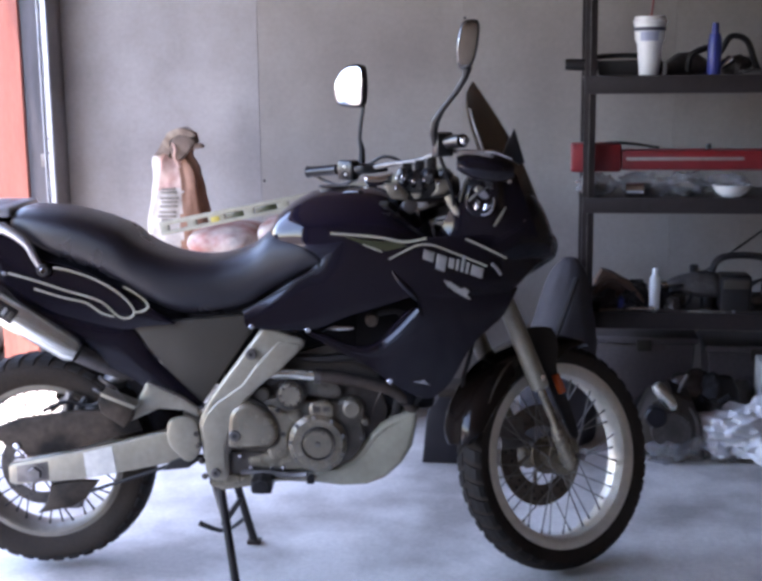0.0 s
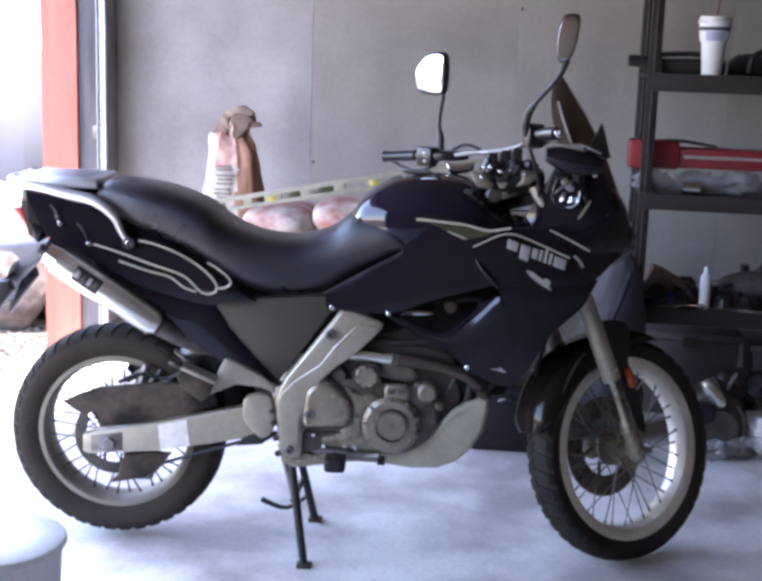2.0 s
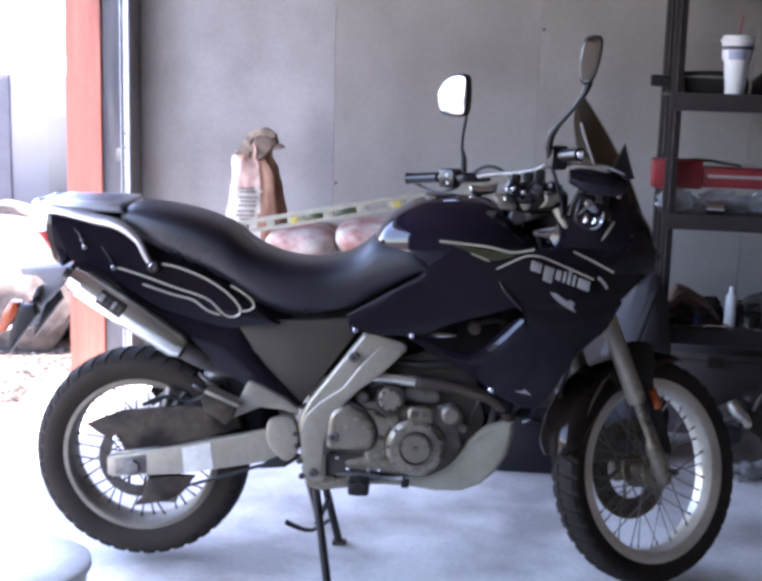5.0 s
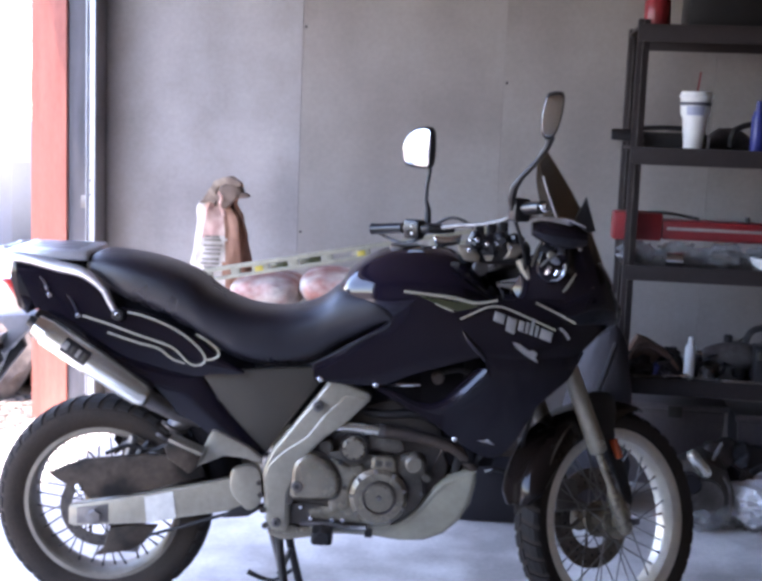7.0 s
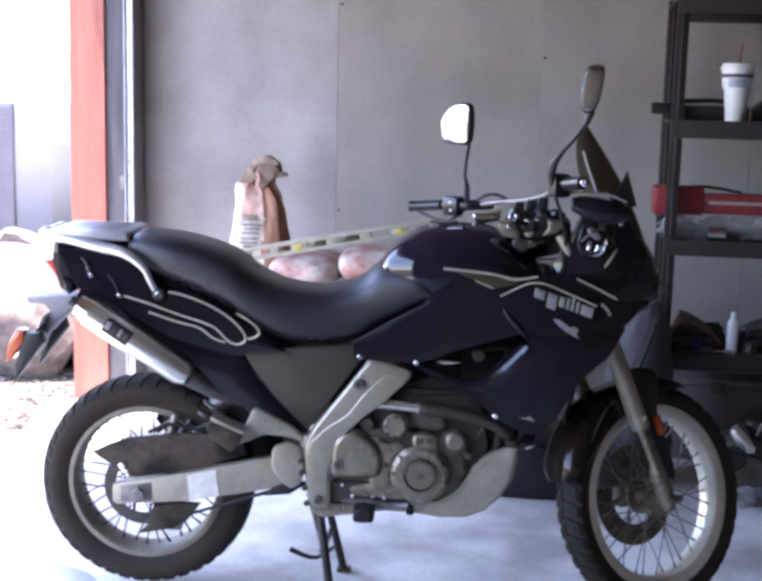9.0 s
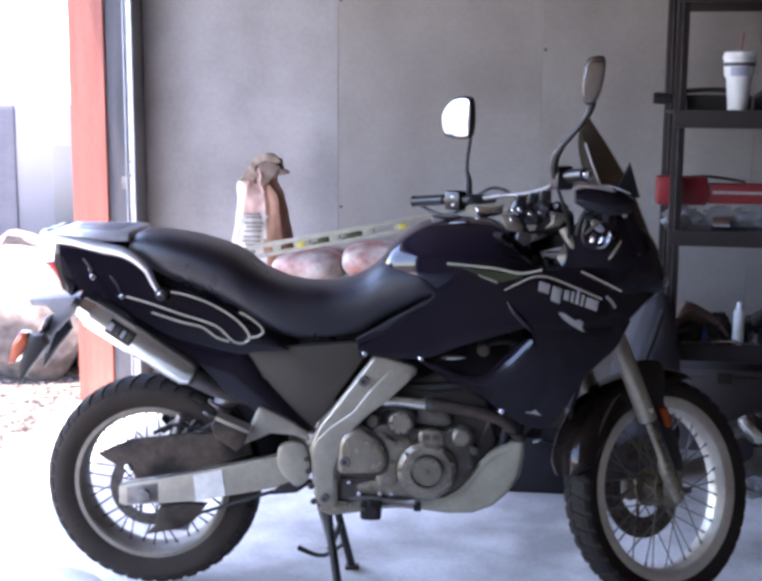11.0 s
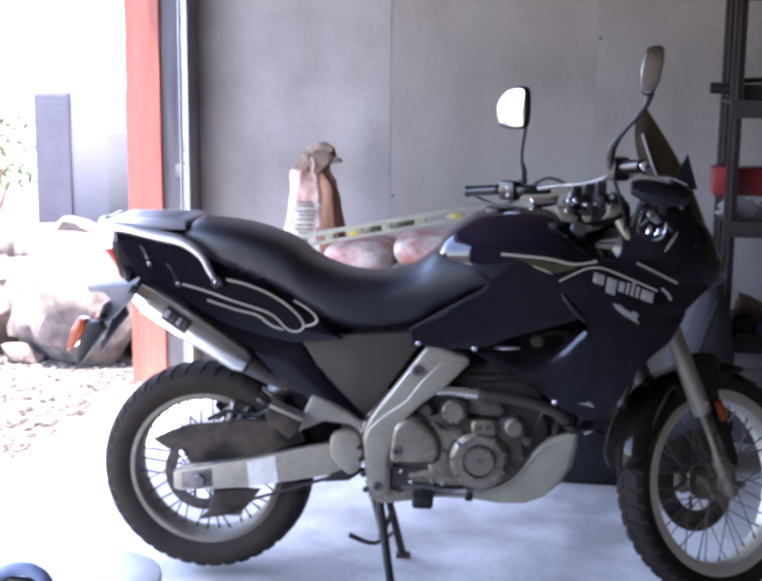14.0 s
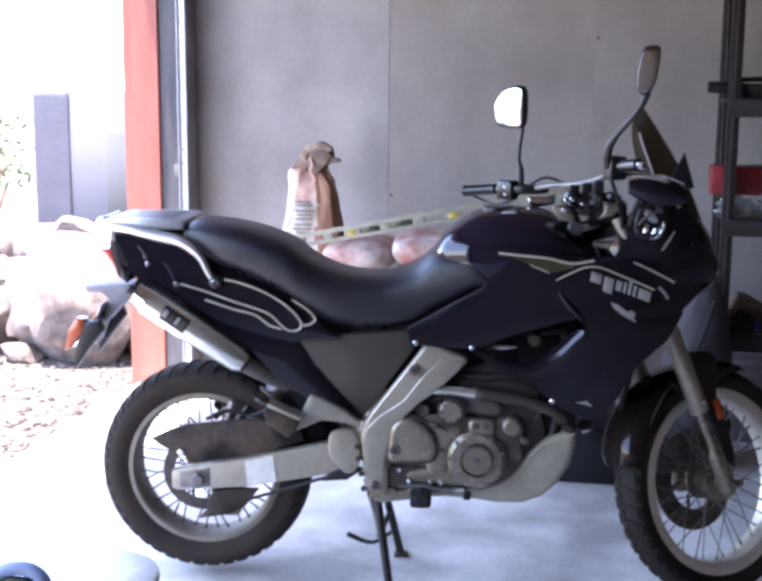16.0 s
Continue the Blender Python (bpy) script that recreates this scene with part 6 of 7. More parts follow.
for k, (x, y, r, mat) in enumerate(((0.10, 0.045, 0.045, NAVY), (0.03, 0.06, 0.035, JUNKMETAL), (0.215, 0.11, 0.062, DARKPLASTIC), (0.19, 0.04, 0.028, NAVY), (0.36, 0.05, 0.03, JUNKMETAL), (0.76, 0.09, 0.06, JUNKMETAL), (0.92, 0.12, 0.07, DARKPLASTIC))):
    solo("spare_part", lump(r, 50 + k, 0.5, (1.15, 0.9, 0.95), 3, Matrix.Translation((0, 0, r * 0.74))), mat, "dark greasy spare part on the lower shelf", "spare part", on_shelf(x, y, 0.501, 31 * k))
solo("socket_wrench", tube([(-0.05, 0, 0.010), (0.03, 0, 0.010), (0.045, 0, 0.012), (0.06, 0, 0.012)], [0.006, 0.006, 0.014, 0.014], 10), CHROME, "small chrome socket wrench", "wrench", on_shelf(0.235, 0.02, 0.501, 5))
solo("steel_strip", block(-0.10, 0.12, -0.012, 0.012, 0, 0.006, 0.002), BRUSHED, "thin bright steel strip on the shelf edge", "strip", on_shelf(0.52, 0.018, 0.501, 4))

# on the floor before the shelving
def on_floor(x, y, turn=0):
    return ROOM @ pose(*room_xy(x, y), 0.0, 0, 0, turn)


gear = thing("gearbox", "oily dark gearbox casting with bright starter motor", "gearbox", on_floor(1.33, 1.06))
part("casing", prism([(-0.12, 0.0), (0.11, 0.0), (0.12, 0.12), (0.08, 0.22), (0.0, 0.26), (-0.08, 0.22), (-0.13, 0.10)], -0.10, 0.12, 0.03), ENGINEDARK, gear)
part("starter_motor", tube([(-0.06, -0.09, 0.285), (-0.05, -0.09, 0.27), (0.0, -0.10, 0.205), (0.01, -0.10, 0.195)], [0.018, 0.026, 0.026, 0.016], 16), BRUSHED, gear)
part("lever", tube([(0.02, -0.05, 0.20), (0.035, -0.05, 0.26), (0.06, -0.05, 0.315)], 0.007, 8, 10), STEEL, gear)
part("flange", disc((0.0, -0.10, 0.11), (0, -1, 0), 0.075, 0.02, 0.004, 28), JUNKMETAL, gear)
part("hose_bend", tube([(0.06, -0.09, 0.20), (0.09, -0.10, 0.16), (0.10, -0.10, 0.09), (0.09, -0.10, 0.05)], 0.007, 8, 16), STEEL, gear)
part("housing", disc((-0.06, -0.10, 0.17), (0, -1, 0), 0.040, 0.05, 0.006, 20), NAVY, gear)
for k in range(5):
    part("stud", disc((-0.09 + 0.045 * k, -0.102, 0.02), (0, -1, 0), 0.008, 0.014, 0.002, 8), STEEL, gear)
carb = thing("carburettor_body", "small grey cast carburettor body on the floor", "carburettor", on_floor(1.50, 1.12))
part("bowl", lump(0.055, 71, 0.35, (0.9, 0.9, 1.3), 3, Matrix.Translation((0, 0, 0.075))), CAST, carb)
part("intake", tube([(0, -0.03, 0.13), (0.02, -0.05, 0.19)], [0.028, 0.024], 14), JUNKMETAL, carb)
film = thing("plastic_bag", "crumpled translucent white plastic bag on the floor", "plastic bag", on_floor(1.72, 0.98))
bm = lump(0.17, 81, 0.45, (1.45, 0.9, 0.62), 6, Matrix.Translation((0, 0, 0.085)), 2.2)
for v in bm.verts:
    q = v.co * 7.5
    fold = (1 - 2 * abs(noise.noise(q))) * 0.030 + (1 - 2 * abs(noise.noise(q * 2.3 + Vector((4, 1, 7))))) * 0.010
    v.co += v.co.normalized() * fold
    v.co.z = max(0.001, v.co.z + 0.10 * max(0, v.co.x) * max(0, 0.2 - abs(v.co.y)))
part("folds", bm, PLASTICBAG, film, angle=25)
for k, (x, y, r) in enumerate(((1.30, 0.93, 0.055), (1.40, 0.99, 0.075), (1.52, 0.96, 0.055), (1.58, 1.06, 0.075))):
    wrap = solo("film_scrap", lump(r, 90 + k, 0.5, (1.3, 1.0, 0.75), 4, Matrix.Translation((0, 0, r * 0.5)), 2.2), FILM, "crumpled clear film scrap lying on the floor", "plastic film", on_floor(x, y, 40 * k), group="film scraps on the floor", angle=25)
for k, (x, y, r, z) in enumerate(((1.29, 1.20, 0.085, 0.5), (1.46, 1.26, 0.11, 1.0), (1.56, 1.22, 0.10, 1.3), (1.64, 1.28, 0.09, 1.2))):
    old = thing("engine_casting", "black oily engine casting heaped under the shelving", "engine part", on_floor(x, y, 23 * k), group="castings under the shelving")
    part("body", lump(r, 130 + k, 0.30, (1.0, 0.8, 1 + z * 0.3), 4, Matrix.Translation((0, 0, r * (0.85 + z * 0.25))), 1.3), (NAVY, JUNKMETAL, DARKPLASTIC, ENGINEDARK)[k], old)
    part("cover", disc((0.01, -0.7 * r, r * 0.9), (0.25, -1, 0.2), 0.5 * r, 0.03, 0.005, 20), (STEEL, CAPDUST, JUNKMETAL, STEEL)[k], old)
    for j in range(5):
        a = 1.25 * j + k
        part("bolt", disc((0.01 + 0.40 * r * math.cos(a), -0.7 * r - 0.028, r * 0.9 + 0.4 * r * math.sin(a)), (0.25, -1, 0.2), 0.007, 0.010, 0.002, 6), STEEL, old)
    part("pipe", tube([(-0.6 * r, -0.5 * r, 0.5 * r), (-0.9 * r, -0.9 * r, r), (-0.3 * r, -r, 1.5 * r), (0.3 * r, -0.6 * r, 1.7 * r)], 0.011, 8, 20), (DARKPLASTIC, RUSTY, BARBLACK, STEEL)[k], old)
crate = solo("low_crate", block(-0.14, 0.14, -0.10, 0.16, 0, 0.115, 0.006), DARKPLASTIC, "dark low crate under the carton", "crate", on_floor(1.84, 1.22))
carton = thing("white_carton", "white cardboard carton with a dark slot", "carton", on_floor(1.80, 1.20) @ pose(0, 0, 0.116))
part("carton_body", block(-0.085, 0.085, -0.07, 0.10, 0, 0.20, 0.004), WHITEBOX, carton)
part("slot", block(-0.02, 0.012, -0.0715, -0.069, 0.155, 0.168, 0.0005), DARKPLASTIC, carton)
part("flap", block(-0.088, 0.088, -0.074, 0.0, 0.198, 0.202, 0.001), WHITEBOX, carton)
black = thing("battery_box", "black plastic battery box on the floor behind the wheel", "battery box", on_floor(0.50, 0.98, 2))
part("case", prism([(-0.115, 0.0), (0.14, 0.0), (0.14, 0.21), (0.09, 0.26), (-0.05, 0.26), (-0.095, 0.20)], -0.08, 0.12, 0.012), NAVY, black)
part("case_lid", block(-0.055, 0.10, -0.075, 0.115, 0.255, 0.285, 0.006), DUSTPLASTIC, black)
part("grip", tube([(-0.02, -0.09, 0.20), (0.02, -0.105, 0.215), (0.06, -0.09, 0.20)], 0.008, 8, 12), BARBLACK, black)


# a dark padded bag standing between the wall and the shelving, and added bins under the lowest shelf
bag = thing("duffel_bag", "tall slumped dark blue fabric bag beside the shelving", "bag", ROOM @ pose(*room_xy(0.925, 1.22), 0, 0, 0, 4))
rows = []
for z, hw, hd, dx in curve_points([(0.0, 0.135, 0.13, 0.0), (0.03, 0.150, 0.14, 0.0), (0.25, 0.145, 0.135, 0.005), (0.45, 0.125, 0.115, 0.015), (0.60, 0.095, 0.085, 0.025), (0.69, 0.060, 0.055, 0.035), (0.73, 0.025, 0.022, 0.040)], 40):
    ring = []
    for k in range(44):
        a = 2 * math.pi * k / 44
        w = 1 + 0.10 * noise.noise(Vector((2.2 * math.cos(a), 2.2 * math.sin(a), z * 6))) + 0.05 * noise.noise(Vector((5 * math.cos(a), 5 * math.sin(a), z * 15)))
        ring.append((dx + hw * w * math.cos(a), hd * w * math.sin(a), z))
    rows.append(ring)
bm = bmesh.new()
grid_into(bm, rows, close_u=True, cap=True)
part("sack", bm, BAGCLOTH, bag)
part("strap", tube([(-0.06, -0.115, 0.30), (-0.03, -0.135, 0.42), (0.02, -0.125, 0.56), (0.06, -0.075, 0.66)], 0.011, 8, 20), DARKPLASTIC, bag)
# tubs added in place of the shade below the lowest shelf
for x, w, h in ((0.06, 0.42, 0.36), (0.53, 0.40, 0.33)):
    tub = thing("filler_tub", "added dark grey tub that darkens the space under the shelf", "tub", on_shelf(x, 0.20, 0.0), group="tubs under the shelving")
    part("tub_body", prism([(0.02, 0.0), (w - 0.02, 0.0), (w, h - 0.03), (0.0, h - 0.03)], 0.0, 0.26, 0.015), TUB, tub)
    part("tub_lid", block(-0.012, w + 0.012, -0.012, 0.272, h - 0.03, h, 0.008), TUB, tub)
    part("clip", block(w / 2 - 0.03, w / 2 + 0.03, -0.020, -0.008, h - 0.06, h - 0.012, 0.004), GREYPLASTIC, tub)


# dark engine parts heaped on the floor
rng = random.Random(31)
for k, (x, y) in enumerate([(1.376, 1.24), (1.405, 1.10), (1.475, 1.13)]):
    eng_part = thing("engine_part", "dark oily engine part lying on the floor", "engine part", pose(x, y, 0, 0, 0, 57 * k), group="engine parts on the floor")
    h = 0.06 + 0.02 * (k % 3)
    part("casting", lump(h, 40 + k, 0.4, (1.1, 0.8, 0.95), 4, Matrix.Translation((0, 0, h * 0.85)), 1.9), (JUNKMETAL, DARKPLASTIC, NAVY)[k % 3], eng_part)
    for j in range(4):
        a = rng.uniform(0, 6.28)
        p0 = Vector((0.3 * h * math.cos(a), 0.3 * h * math.sin(a), h))
        p1 = p0 + Vector((h * math.cos(a), h * math.sin(a), rng.uniform(-0.3, 1.3) * h))
        part("shaft", tube([p0, p0.lerp(p1, 0.5) + Vector((0, 0, 0.02)), p1], rng.uniform(0.006, 0.016), 8, 8), (JUNKMETAL, DARKPLASTIC, STEEL)[j % 3], eng_part)
    part("flange", disc((0, -0.7 * h, h * 0.7), (0.3, -1, 0.3), 0.4 * h, 0.02, 0.004, 18), (STEEL, JUNKMETAL)[k % 2], eng_part)

# ---- cement bags by the wall ----
def sack(w, d, h, seed):
    """A plump filled paper sack lying flat, its end towards -y."""
    bm = bmesh.new()
    rows = []
    for i in range(25):
        q = i / 24 * 2 - 1
        f = (1 - abs(q) ** 3.2) ** 0.42 if abs(q) < 1 else 0.0
        f = max(f, 0.12)
        ring = []
        for k in range(36):
            a = 2 * math.pi * k / 36
            c, s = math.cos(a), math.sin(a)
            x = w / 2 * f ** 0.5 * math.copysign(abs(c) ** 0.65, c)
            z = h / 2 + h / 2 * f * math.copysign(abs(s) ** 0.8, s)
            p = Vector((x, q * d / 2, z))
            nz = noise.noise(p * 9 + Vector((seed * 3.7, seed, 0)))
            p.x += 0.012 * nz + 0.005 * noise.noise(p * 30)
            p.z += 0.009 * noise.noise(p * 11 + Vector((0, seed * 2.3, seed))) + 0.005 * noise.noise(p * 34)
            p.y += 0.008 * noise.noise(p * 22 + Vector((seed, 0, 0)))
            ring.append(p)
        rows.append(ring)
    grid_into(bm, rows, close_u=True, cap=True)
    return bm


for cx, top, count, turn in ((-0.72, 0.615, 5, 3), (-0.425, 0.825, 6, -4), (-0.150, 0.853, 6, 5), (0.130, 0.92, 7, -2)):
    h = top / count
    for k in range(count):
        last = k == count - 1
        sk = thing("cement_bag", "plump paper cement bag with faded red print", "bag", ROOM @ pose(*room_xy(cx + 0.012 * math.sin(3 * k + cx), 1.60), k * h, 0, 0, turn + 4 * math.sin(5 * k)), group="stacked cement bags")
        part("sack", sack(0.285, 0.44, h * 1.06, cx * 9 + k), PAPERRED if last else PAPER, sk)


# one bag standing on end with its neck twisted shut
stand = thing("upright_bag", "opened paper cement bag standing on end, neck twisted", "bag", ROOM @ pose(*room_xy(-0.645, 1.70), 0.622, 0, 0, 4))
rows = []
NECK = [(0.0, 0.122, 0.09, 0.0), (0.02, 0.130, 0.10, 0.0), (0.15, 0.128, 0.10, 0.0), (0.28, 0.118, 0.09, -0.002), (0.38, 0.100, 0.075, -0.002), (0.45, 0.082, 0.06, -0.008), (0.485, 0.068, 0.05, -0.012), (0.51, 0.058, 0.045, 0.0), (0.54, 0.055, 0.04, 0.020), (0.565, 0.048, 0.035, 0.03), (0.585, 0.035, 0.022, 0.032), (0.59, 0.012, 0.01, 0.030)]
for z, hw, hd, dx in curve_points(NECK, 60):
    ring = []
    for k in range(72):
        a = 2 * math.pi * k / 72
        c, s = math.cos(a), math.sin(a)
        p = Vector((dx + hw * math.copysign(abs(c) ** 0.7, c), hd * math.copysign(abs(s) ** 0.7, s), z))
        amount = 0.010 + 0.018 * max(0, (z - 0.33) / 0.27)
        w = noise.noise(Vector((a * 2.6, z * 4, 4.0))) + 0.7 * noise.noise(Vector((c * 5, s * 5, z * 12))) + 0.5 * (1 - 2 * abs(noise.noise(Vector((c * 7 + z * 6, s * 7, z * 5)))))
        p.x += amount * w * c
        p.y += amount * w * s
        ring.append(p)
    rows.append(ring)
bm = bmesh.new()
vs = grid_into(bm, rows, close_u=True, cap=True)
me = finish("sack", bm, PAPER, True, 60)
me.materials.append(PAPERPINK)
me.materials.append(PAPERBROWN)
for p in me.polygons:
    c = p.center
    wob = 0.016 * noise.noise(Vector((c.x * 20, c.y * 9, c.z * 18)))
    if c.y < 0.04 and c.x > 0.030 + 0.25 * max(0, c.z - 0.40) * -0.6 + wob:
        p.material_index = 2
    elif c.y < 0.0 and c.x > -0.062 + wob and 0.352 + wob < c.z < 0.50 + wob:
        p.material_index = 1
ob = new("sack", me)
ob.parent = stand
def crumple(bm, amount, seed):
    for v in bm.verts:
        q = v.co * 26 + Vector((seed, seed * 2, 0))
        v.co += Vector((noise.noise(q), noise.noise(q + Vector((9, 0, 0))), noise.noise(q + Vector((0, 9, 0))))) * amount
    return bm


part("folded_top", crumple(prism([(-0.080, 0.490), (-0.066, 0.520), (-0.035, 0.562), (-0.003, 0.596), (0.030, 0.602), (0.060, 0.604), (0.090, 0.575), (0.060, 0.572), (0.022, 0.578), (-0.004, 0.560), (-0.016, 0.525), (-0.020, 0.490), (-0.012, 0.474), (-0.034, 0.500)], -0.076, -0.015, 0.014, 48, 3), 0.010, 3), PAPERTAN, stand, "tan folded-over mouth of the bag")
# brown paper of fold and tip is darkened to include their shadow
part("fold_shadow", crumple(prism([(-0.014, 0.520), (-0.002, 0.556), (0.022, 0.578), (0.060, 0.574), (0.096, 0.556), (0.085, 0.525), (0.050, 0.490), (0.020, 0.474), (-0.006, 0.484)], -0.080, -0.02, 0.010, 40, 3), 0.010, 5), PAPERDARK, stand, "brown inside of the fold, its shade painted in")
part("fold_crease", tube([(-0.004, -0.082, 0.545), (0.012, -0.086, 0.520), (0.006, -0.082, 0.492), (0.014, -0.080, 0.470)], [0.003, 0.008, 0.007, 0.003], 6, 12), PAPERPINK, stand)
part("folded_tip", prism([(0.03, 0.540), (0.07, 0.545), (0.115, 0.540), (0.128, 0.527), (0.105, 0.520), (0.07, 0.516), (0.04, 0.505)], -0.072, -0.03, 0.008, 30), PAPERDARK, stand)
for j, (z, w) in enumerate(((0.352, 0.062), (0.338, 0.070), (0.314, 0.080), (0.298, 0.066), (0.280, 0.075), (0.256, 0.070), (0.238, 0.078), (0.222, 0.05))):
    part("print_bar", block(-w / 2, w / 2, -0.003, 0.003, -0.0045, 0.0045, 0.001, m=pose(-0.026 + 0.006 * math.sin(7 * j), -0.100 + 0.016 * max(0, (z - 0.25) / 0.13), z, -6, 0, 3)), INK, stand, "dark printed line")

# spirit level lying across the bags
level = thing("spirit_level", "pale yellow box-beam spirit level resting on cement bags", "spirit level", ROOM @ pose(*room_xy(-0.675, 1.46), 0.798, 0, -11.2, 1.5))
part("top_rail", block(0, 1.2, -0.012, 0.012, 0.038, 0.056, 0.002), LEVELPAINT, level)
part("bottom_rail", block(0, 1.2, -0.012, 0.012, 0.0, 0.015, 0.002), LEVELPAINT, level)
for x0, x1 in ((0.0, 0.035), (0.115, 0.155), (0.205, 0.275), (0.36, 0.40), (0.50, 0.545), (0.63, 0.70), (0.80, 0.84), (0.95, 1.0), (1.15, 1.2)):
    part("web", block(x0, x1, -0.010, 0.010, 0.009, 0.043, 0.002), LEVELPAINT, level)
for x in (0.235, 0.665):
    v = part("vial_block", block(x - 0.018, x + 0.018, -0.013, 0.013, 0.012, 0.036, 0.004), YELLOWVIAL, level, "bright yellow vial block")
for x0, x1 in ((0.28, 0.355), (0.405, 0.495)):
    part("label", block(x0, x1, -0.004, 0.004, 0.0105, 0.0375, 0.001), GREENDECAL, level)

# ---- by the door opening ----
bucket = thing("bucket", "white plastic bucket with its lid on", "bucket", pose(-0.812, -0.885, 0))
part("pail", upright([(0.0005, 0), (0.128, 0), (0.132, 0.006), (0.146, 0.33), (0.152, 0.335), (0.152, 0.345), (0.0005, 0.345)], 44), BUCKET, bucket)
part("lid", upright([(0.0005, 0.362), (0.08, 0.361), (0.150, 0.358), (0.156, 0.354), (0.157, 0.340), (0.150, 0.340)], 44), BUCKET, bucket)
case = thing("tool_case", "pale tool case with a blue and black carrying handle", "tool case", pose(-0.985, -1.20, 0, 0, 0, -6))
part("case_body", block(-0.135, 0.135, -0.11, 0.11, 0.0, 0.405, 0.03), BUCKET, case)
part("handle", tube([(0.035, 0.07, 0.395), (0.045, 0.075, 0.448), (0.075, 0.08, 0.470), (0.120, 0.085, 0.470), (0.150, 0.085, 0.448), (0.160, 0.085, 0.395)], 0.015, 12, 30), BLUECASE, case, "grey-blue handle")
part("handle_grip", block(0.050, 0.146, 0.072, 0.092, 0.398, 0.455, 0.012), NAVY, case, "black inner grip")

# ---- outside ----
def rock(x, y, r, squash, seed, sink=0.2, z=-0.03, turn=0):
    bm = lump(r, seed, 0.42, squash, 4, Matrix.Translation((0, 0, r * squash[2] * (1 - sink))), 1.25)
    rng = random.Random(int(seed * 10))
    mid = Vector((0, 0, r * squash[2] * (1 - sink)))
    for k in range(15):
        n = Vector((rng.uniform(-1, 1), rng.uniform(-1, 0.6), rng.uniform(-0.4, 1))).normalized()
        reach = r * rng.uniform(0.56, 0.82) * (abs(n.x) * squash[0] + abs(n.y) * squash[1] + abs(n.z) * squash[2]) / (abs(n.x) + abs(n.y) + abs(n.z))
        for v in bm.verts:
            over = (v.co - mid).dot(n) - reach
            if over > 0:
                v.co -= n * over * 0.9
    solo("boulder", bm, ROCK, "pale angular granite boulder in full sunlight", "boulder", pose(x, y, z, 0, 0, turn), group="boulders outside the garage", angle=32)


rock(-2.12, 2.86, 0.47, (1.12, 0.75, 0.92), 1.0, 0.15)
rock(-2.72, 2.98, 0.34, (1.25, 0.8, 0.72), 2.3, 0.2, turn=15)
rock(-2.52, 3.35, 0.30, (1.2, 0.9, 0.95), 3.1, 0.15)
rock(-2.95, 3.30, 0.33, (1.2, 0.9, 0.9), 4.4, 0.2)
rock(-2.15, 3.50, 0.32, (1.3, 0.8, 0.9), 5.2, 0.2)
rock(-1.72, 3.10, 0.30, (1.0, 0.8, 1.1), 6.6, 0.15)
rock(-3.25, 2.90, 0.26, (1.2, 0.9, 0.9), 7.7, 0.25)
rock(-3.6, 3.5, 0.36, (1.2, 0.9, 0.9), 8.5, 0.2)
rock(-2.86, 2.66, 0.14, (1.2, 0.9, 0.8), 9.5, 0.25)
rock(-2.84, 3.70, 0.30, (1.10, 0.80, 0.90), 21.0, 0.3, 0.30, 0)
rock(-2.58, 3.65, 0.26, (1.30, 0.80, 0.80), 22.3, 0.3, 0.32, 17)
rock(-2.30, 3.55, 0.28, (1.50, 0.80, 0.90), 23.6, 0.3, 0.28, 34)
rock(-2.05, 3.50, 0.26, (1.10, 0.80, 0.80), 24.9, 0.3, 0.33, 51)
rock(-2.66, 3.40, 0.27, (1.30, 0.80, 0.90), 26.2, 0.3, 0.10, 68)
rock(-2.37, 3.35, 0.24, (1.50, 0.80, 0.80), 27.5, 0.3, 0.10, 85)
rock(-2.10, 3.30, 0.24, (1.10, 0.80, 0.90), 28.8, 0.3, 0.11, 102)
rock(-2.40, 2.72, 0.10, (1.3, 0.9, 0.7), 12.5, 0.25)
bm = lump(1.0, 11, 0.10, (4.6, 1.6, 0.62), 5, Matrix.Translation((0, 0, -0.12)), 2.2)
bank = solo("bank", bm, GRAVEL, "raised bank of pale earth behind the boulders", "bank", pose(-3.6, 4.9, -0.03), kind="structure", angle=70)

unit = thing("air_conditioner", "beige outdoor air conditioning unit with dark louvres", "air conditioner", ROOM @ pose(-1.63, 1.40, 0.50))
part("housing", block(0.0, 0.95, 0.0, 0.75, 0.0, 0.925, 0.012), UNIT, unit)
part("louvre_panel", block(0.004, 0.252, -0.012, 0.002, 0.012, 0.915, 0.004), UNITDARK, unit)
for k in range(23):
    part("louvre", block(0.010, 0.247, -0.0132, -0.010, 0.022 + 0.038 * k, 0.057 + 0.038 * k, 0.0004, 1), UNITDARK, unit)
part("service_panel", block(0.505, 0.80, -0.010, 0.001, 0.03, 0.665, 0.004), UNITSTEP, unit)
part("badge", block(0.44, 0.53, -0.006, 0.001, 0.78, 0.87, 0.006), WHITEBOX, unit)
part("pad", block(-0.05, 1.0, -0.06, 0.80, -0.20, -0.002, 0.01), WALL, unit, "concrete pad")

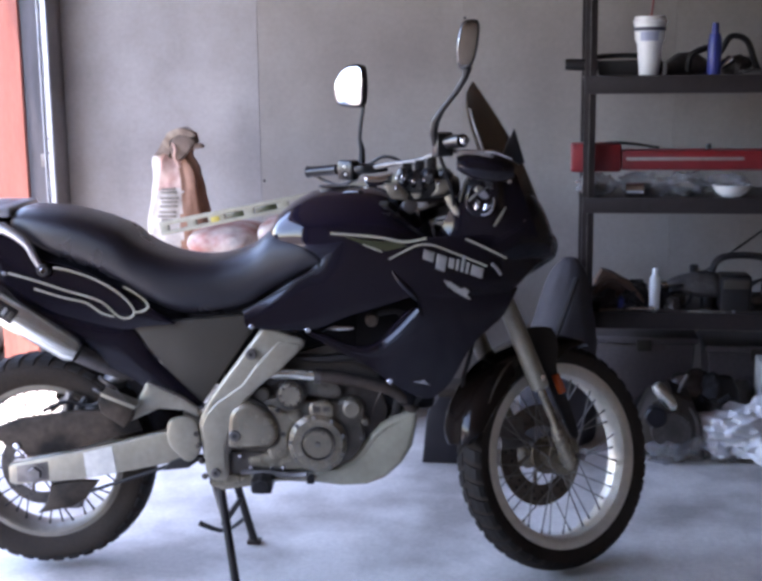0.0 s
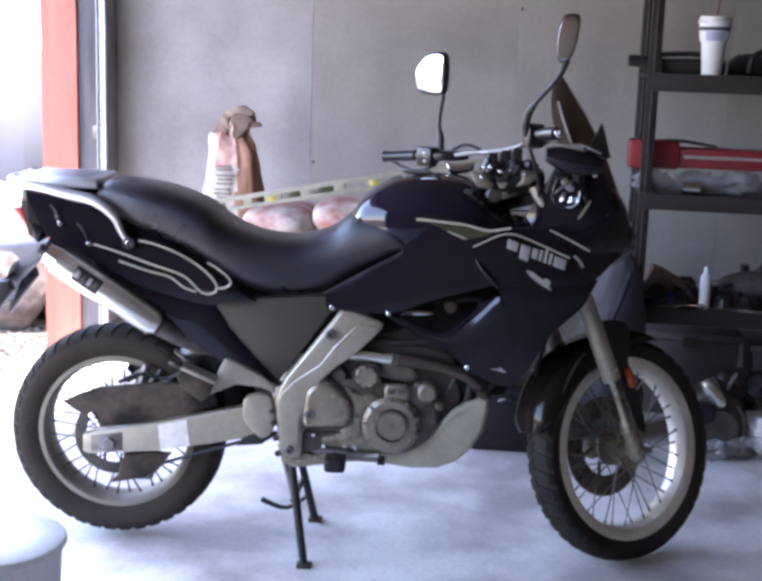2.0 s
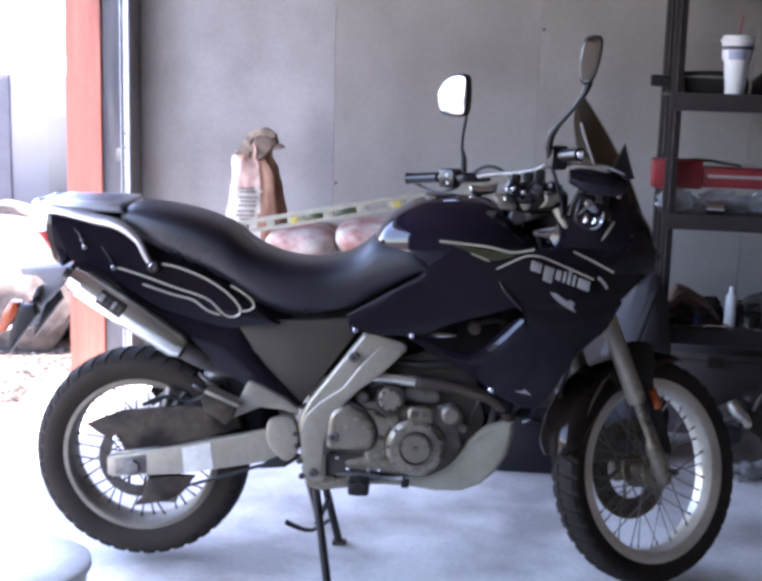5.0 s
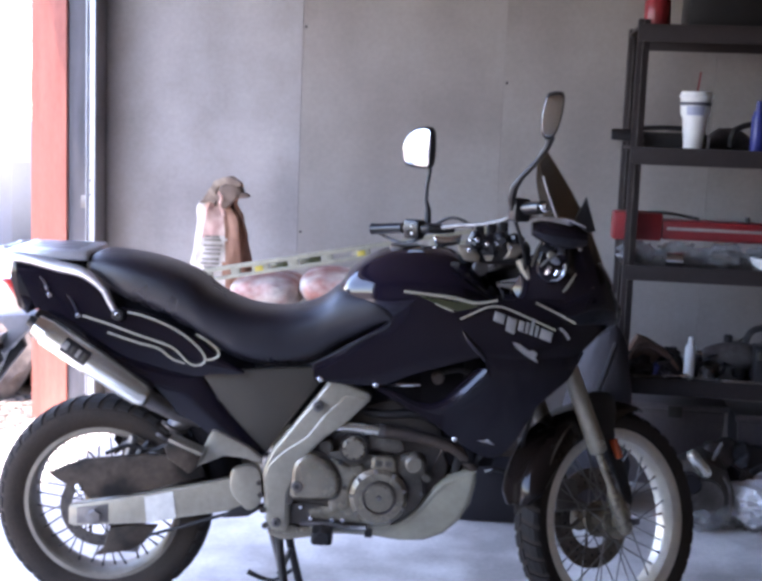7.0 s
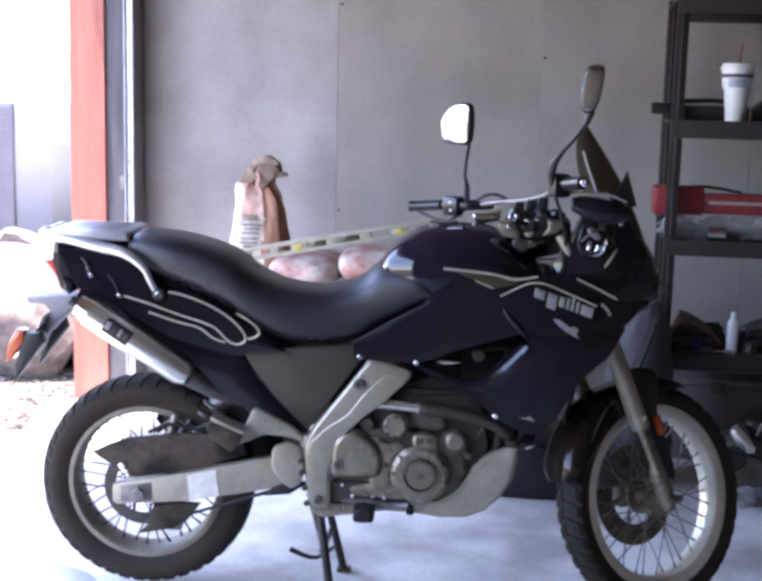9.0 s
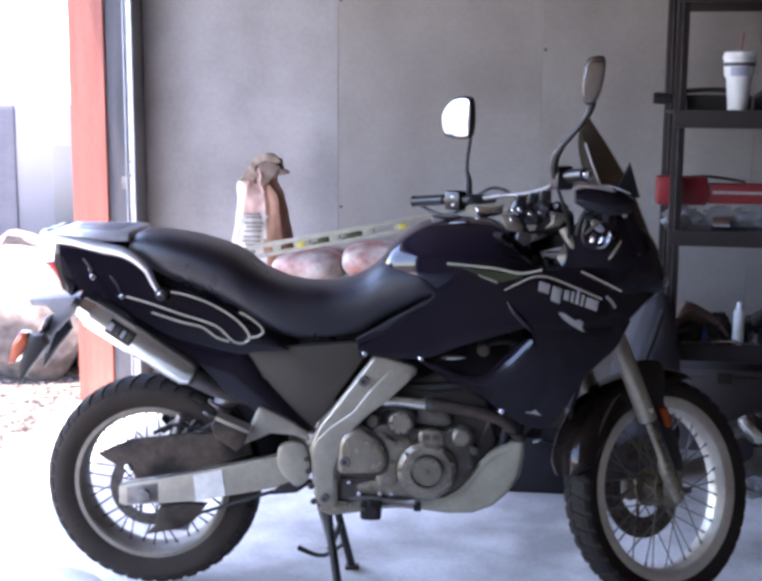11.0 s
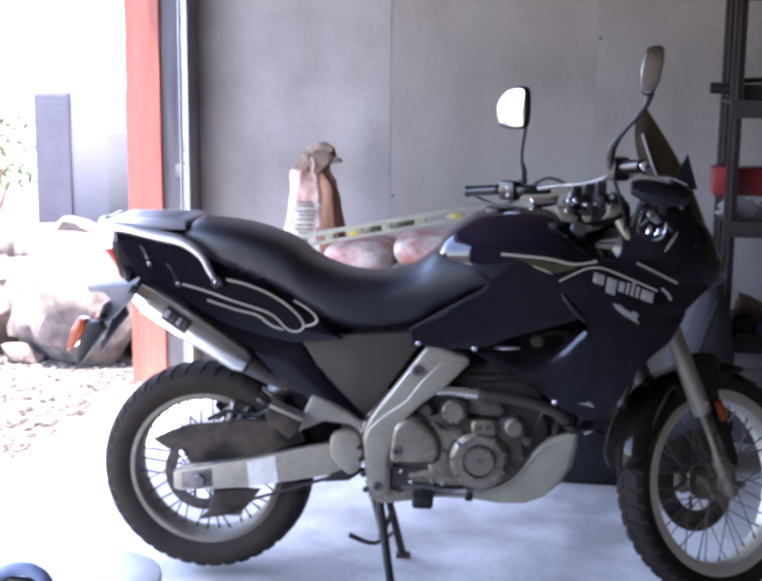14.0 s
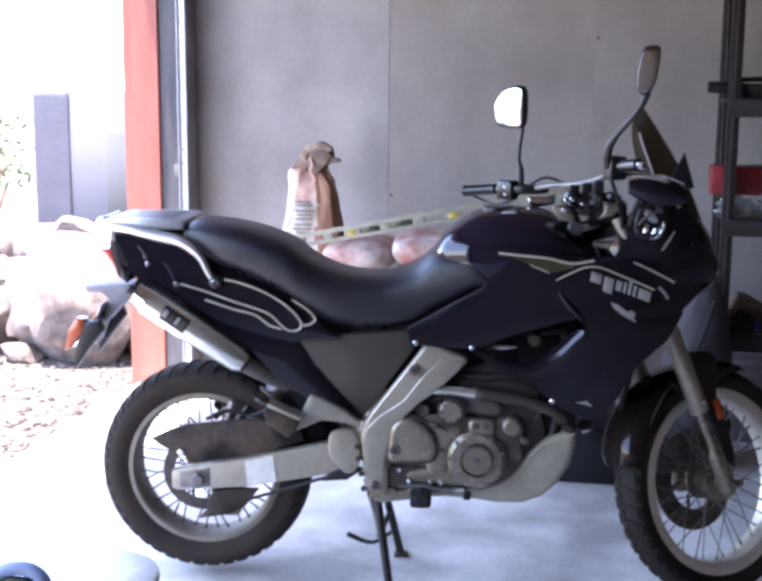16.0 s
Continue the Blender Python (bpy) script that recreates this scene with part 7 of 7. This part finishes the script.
# a dusty shrub beyond the unit
rng = random.Random(4)
bm = bmesh.new()
shrub = thing("shrub", "sparse dusty green shrub in the bright yard", "shrub", pose(-3.75, 5.6, 0.35))
for k in range(7):
    a = rng.uniform(0, 6.28)
    tip = (0.30 * math.cos(a), 0.30 * math.sin(a), 0.55 + 0.3 * rng.random())
    part("stem", tube([(0.03 * math.cos(a), 0.03 * math.sin(a), 0), tuple(0.5 * c for c in tip), tip], [0.010, 0.007, 0.003], 5, 6), PAPERBROWN, shrub)
for k in range(420):
    a, q = rng.uniform(0, 6.28), rng.random()
    c = Vector((0.42 * q * math.cos(a), 0.42 * q * math.sin(a), 0.30 + 0.55 * rng.random()))
    d = Vector((rng.uniform(-1, 1), rng.uniform(-1, 1), rng.uniform(-0.3, 1))).normalized()
    e = d.orthogonal().normalized()
    w = 0.045
    vs = [bm.verts.new(c + d * w * u + e * w * 0.35 * v) for u, v in ((-1, 0), (0, 1), (1, 0), (0, -1))]
    bm.faces.new(vs)
tagged(part("leaves", bm, LEAF, shrub, smooth=False), kind="stuff")

# loose stones on the gravel beside the slab
bm = bmesh.new()
rng = random.Random(9)
for k in range(4200):
    x, y = -0.20 - 2.3 * rng.random() ** 1.3, rng.uniform(-2.2, 0.9)
    r = 0.006 + 0.017 * rng.random() ** 2.2
    m = pose(x, y, -0.028, 0, 0, rng.uniform(0, 360)) @ Matrix.Diagonal((1.3, 0.9, 0.75, 1))
    t = [bm.verts.new(m @ Vector((r * a * (1 + 0.3 * rng.uniform(-1, 1)), r * b * (1 + 0.3 * rng.uniform(-1, 1)), r * c))) for a, b, c in ((1, 0, 0.2), (0.2, 1, 0.3), (-1, 0.2, 0.2), (-0.1, -1, 0.25), (0.1, 0, 1), (0, 0, -0.6))]
    for i in range(4):
        bm.faces.new((t[i], t[(i + 1) % 4], t[4]))
        bm.faces.new((t[(i + 1) % 4], t[i], t[5]))
solo("loose_gravel", bm, STONES, "loose pale stones scattered beside the slab", "gravel", ROOM, kind="stuff", smooth=False)

# wall marks: dark tie holes left by the formwork
for x, z in ((2.022, 1.69), (2.022, 0.75), (1.068, 1.92), (1.068, 0.95)):
    part("tie_hole", disc((x, -0.1998, z), (0, -1, 0), 0.007, 0.0012, 0.0003, 10), DARKPLASTIC, wall_n)
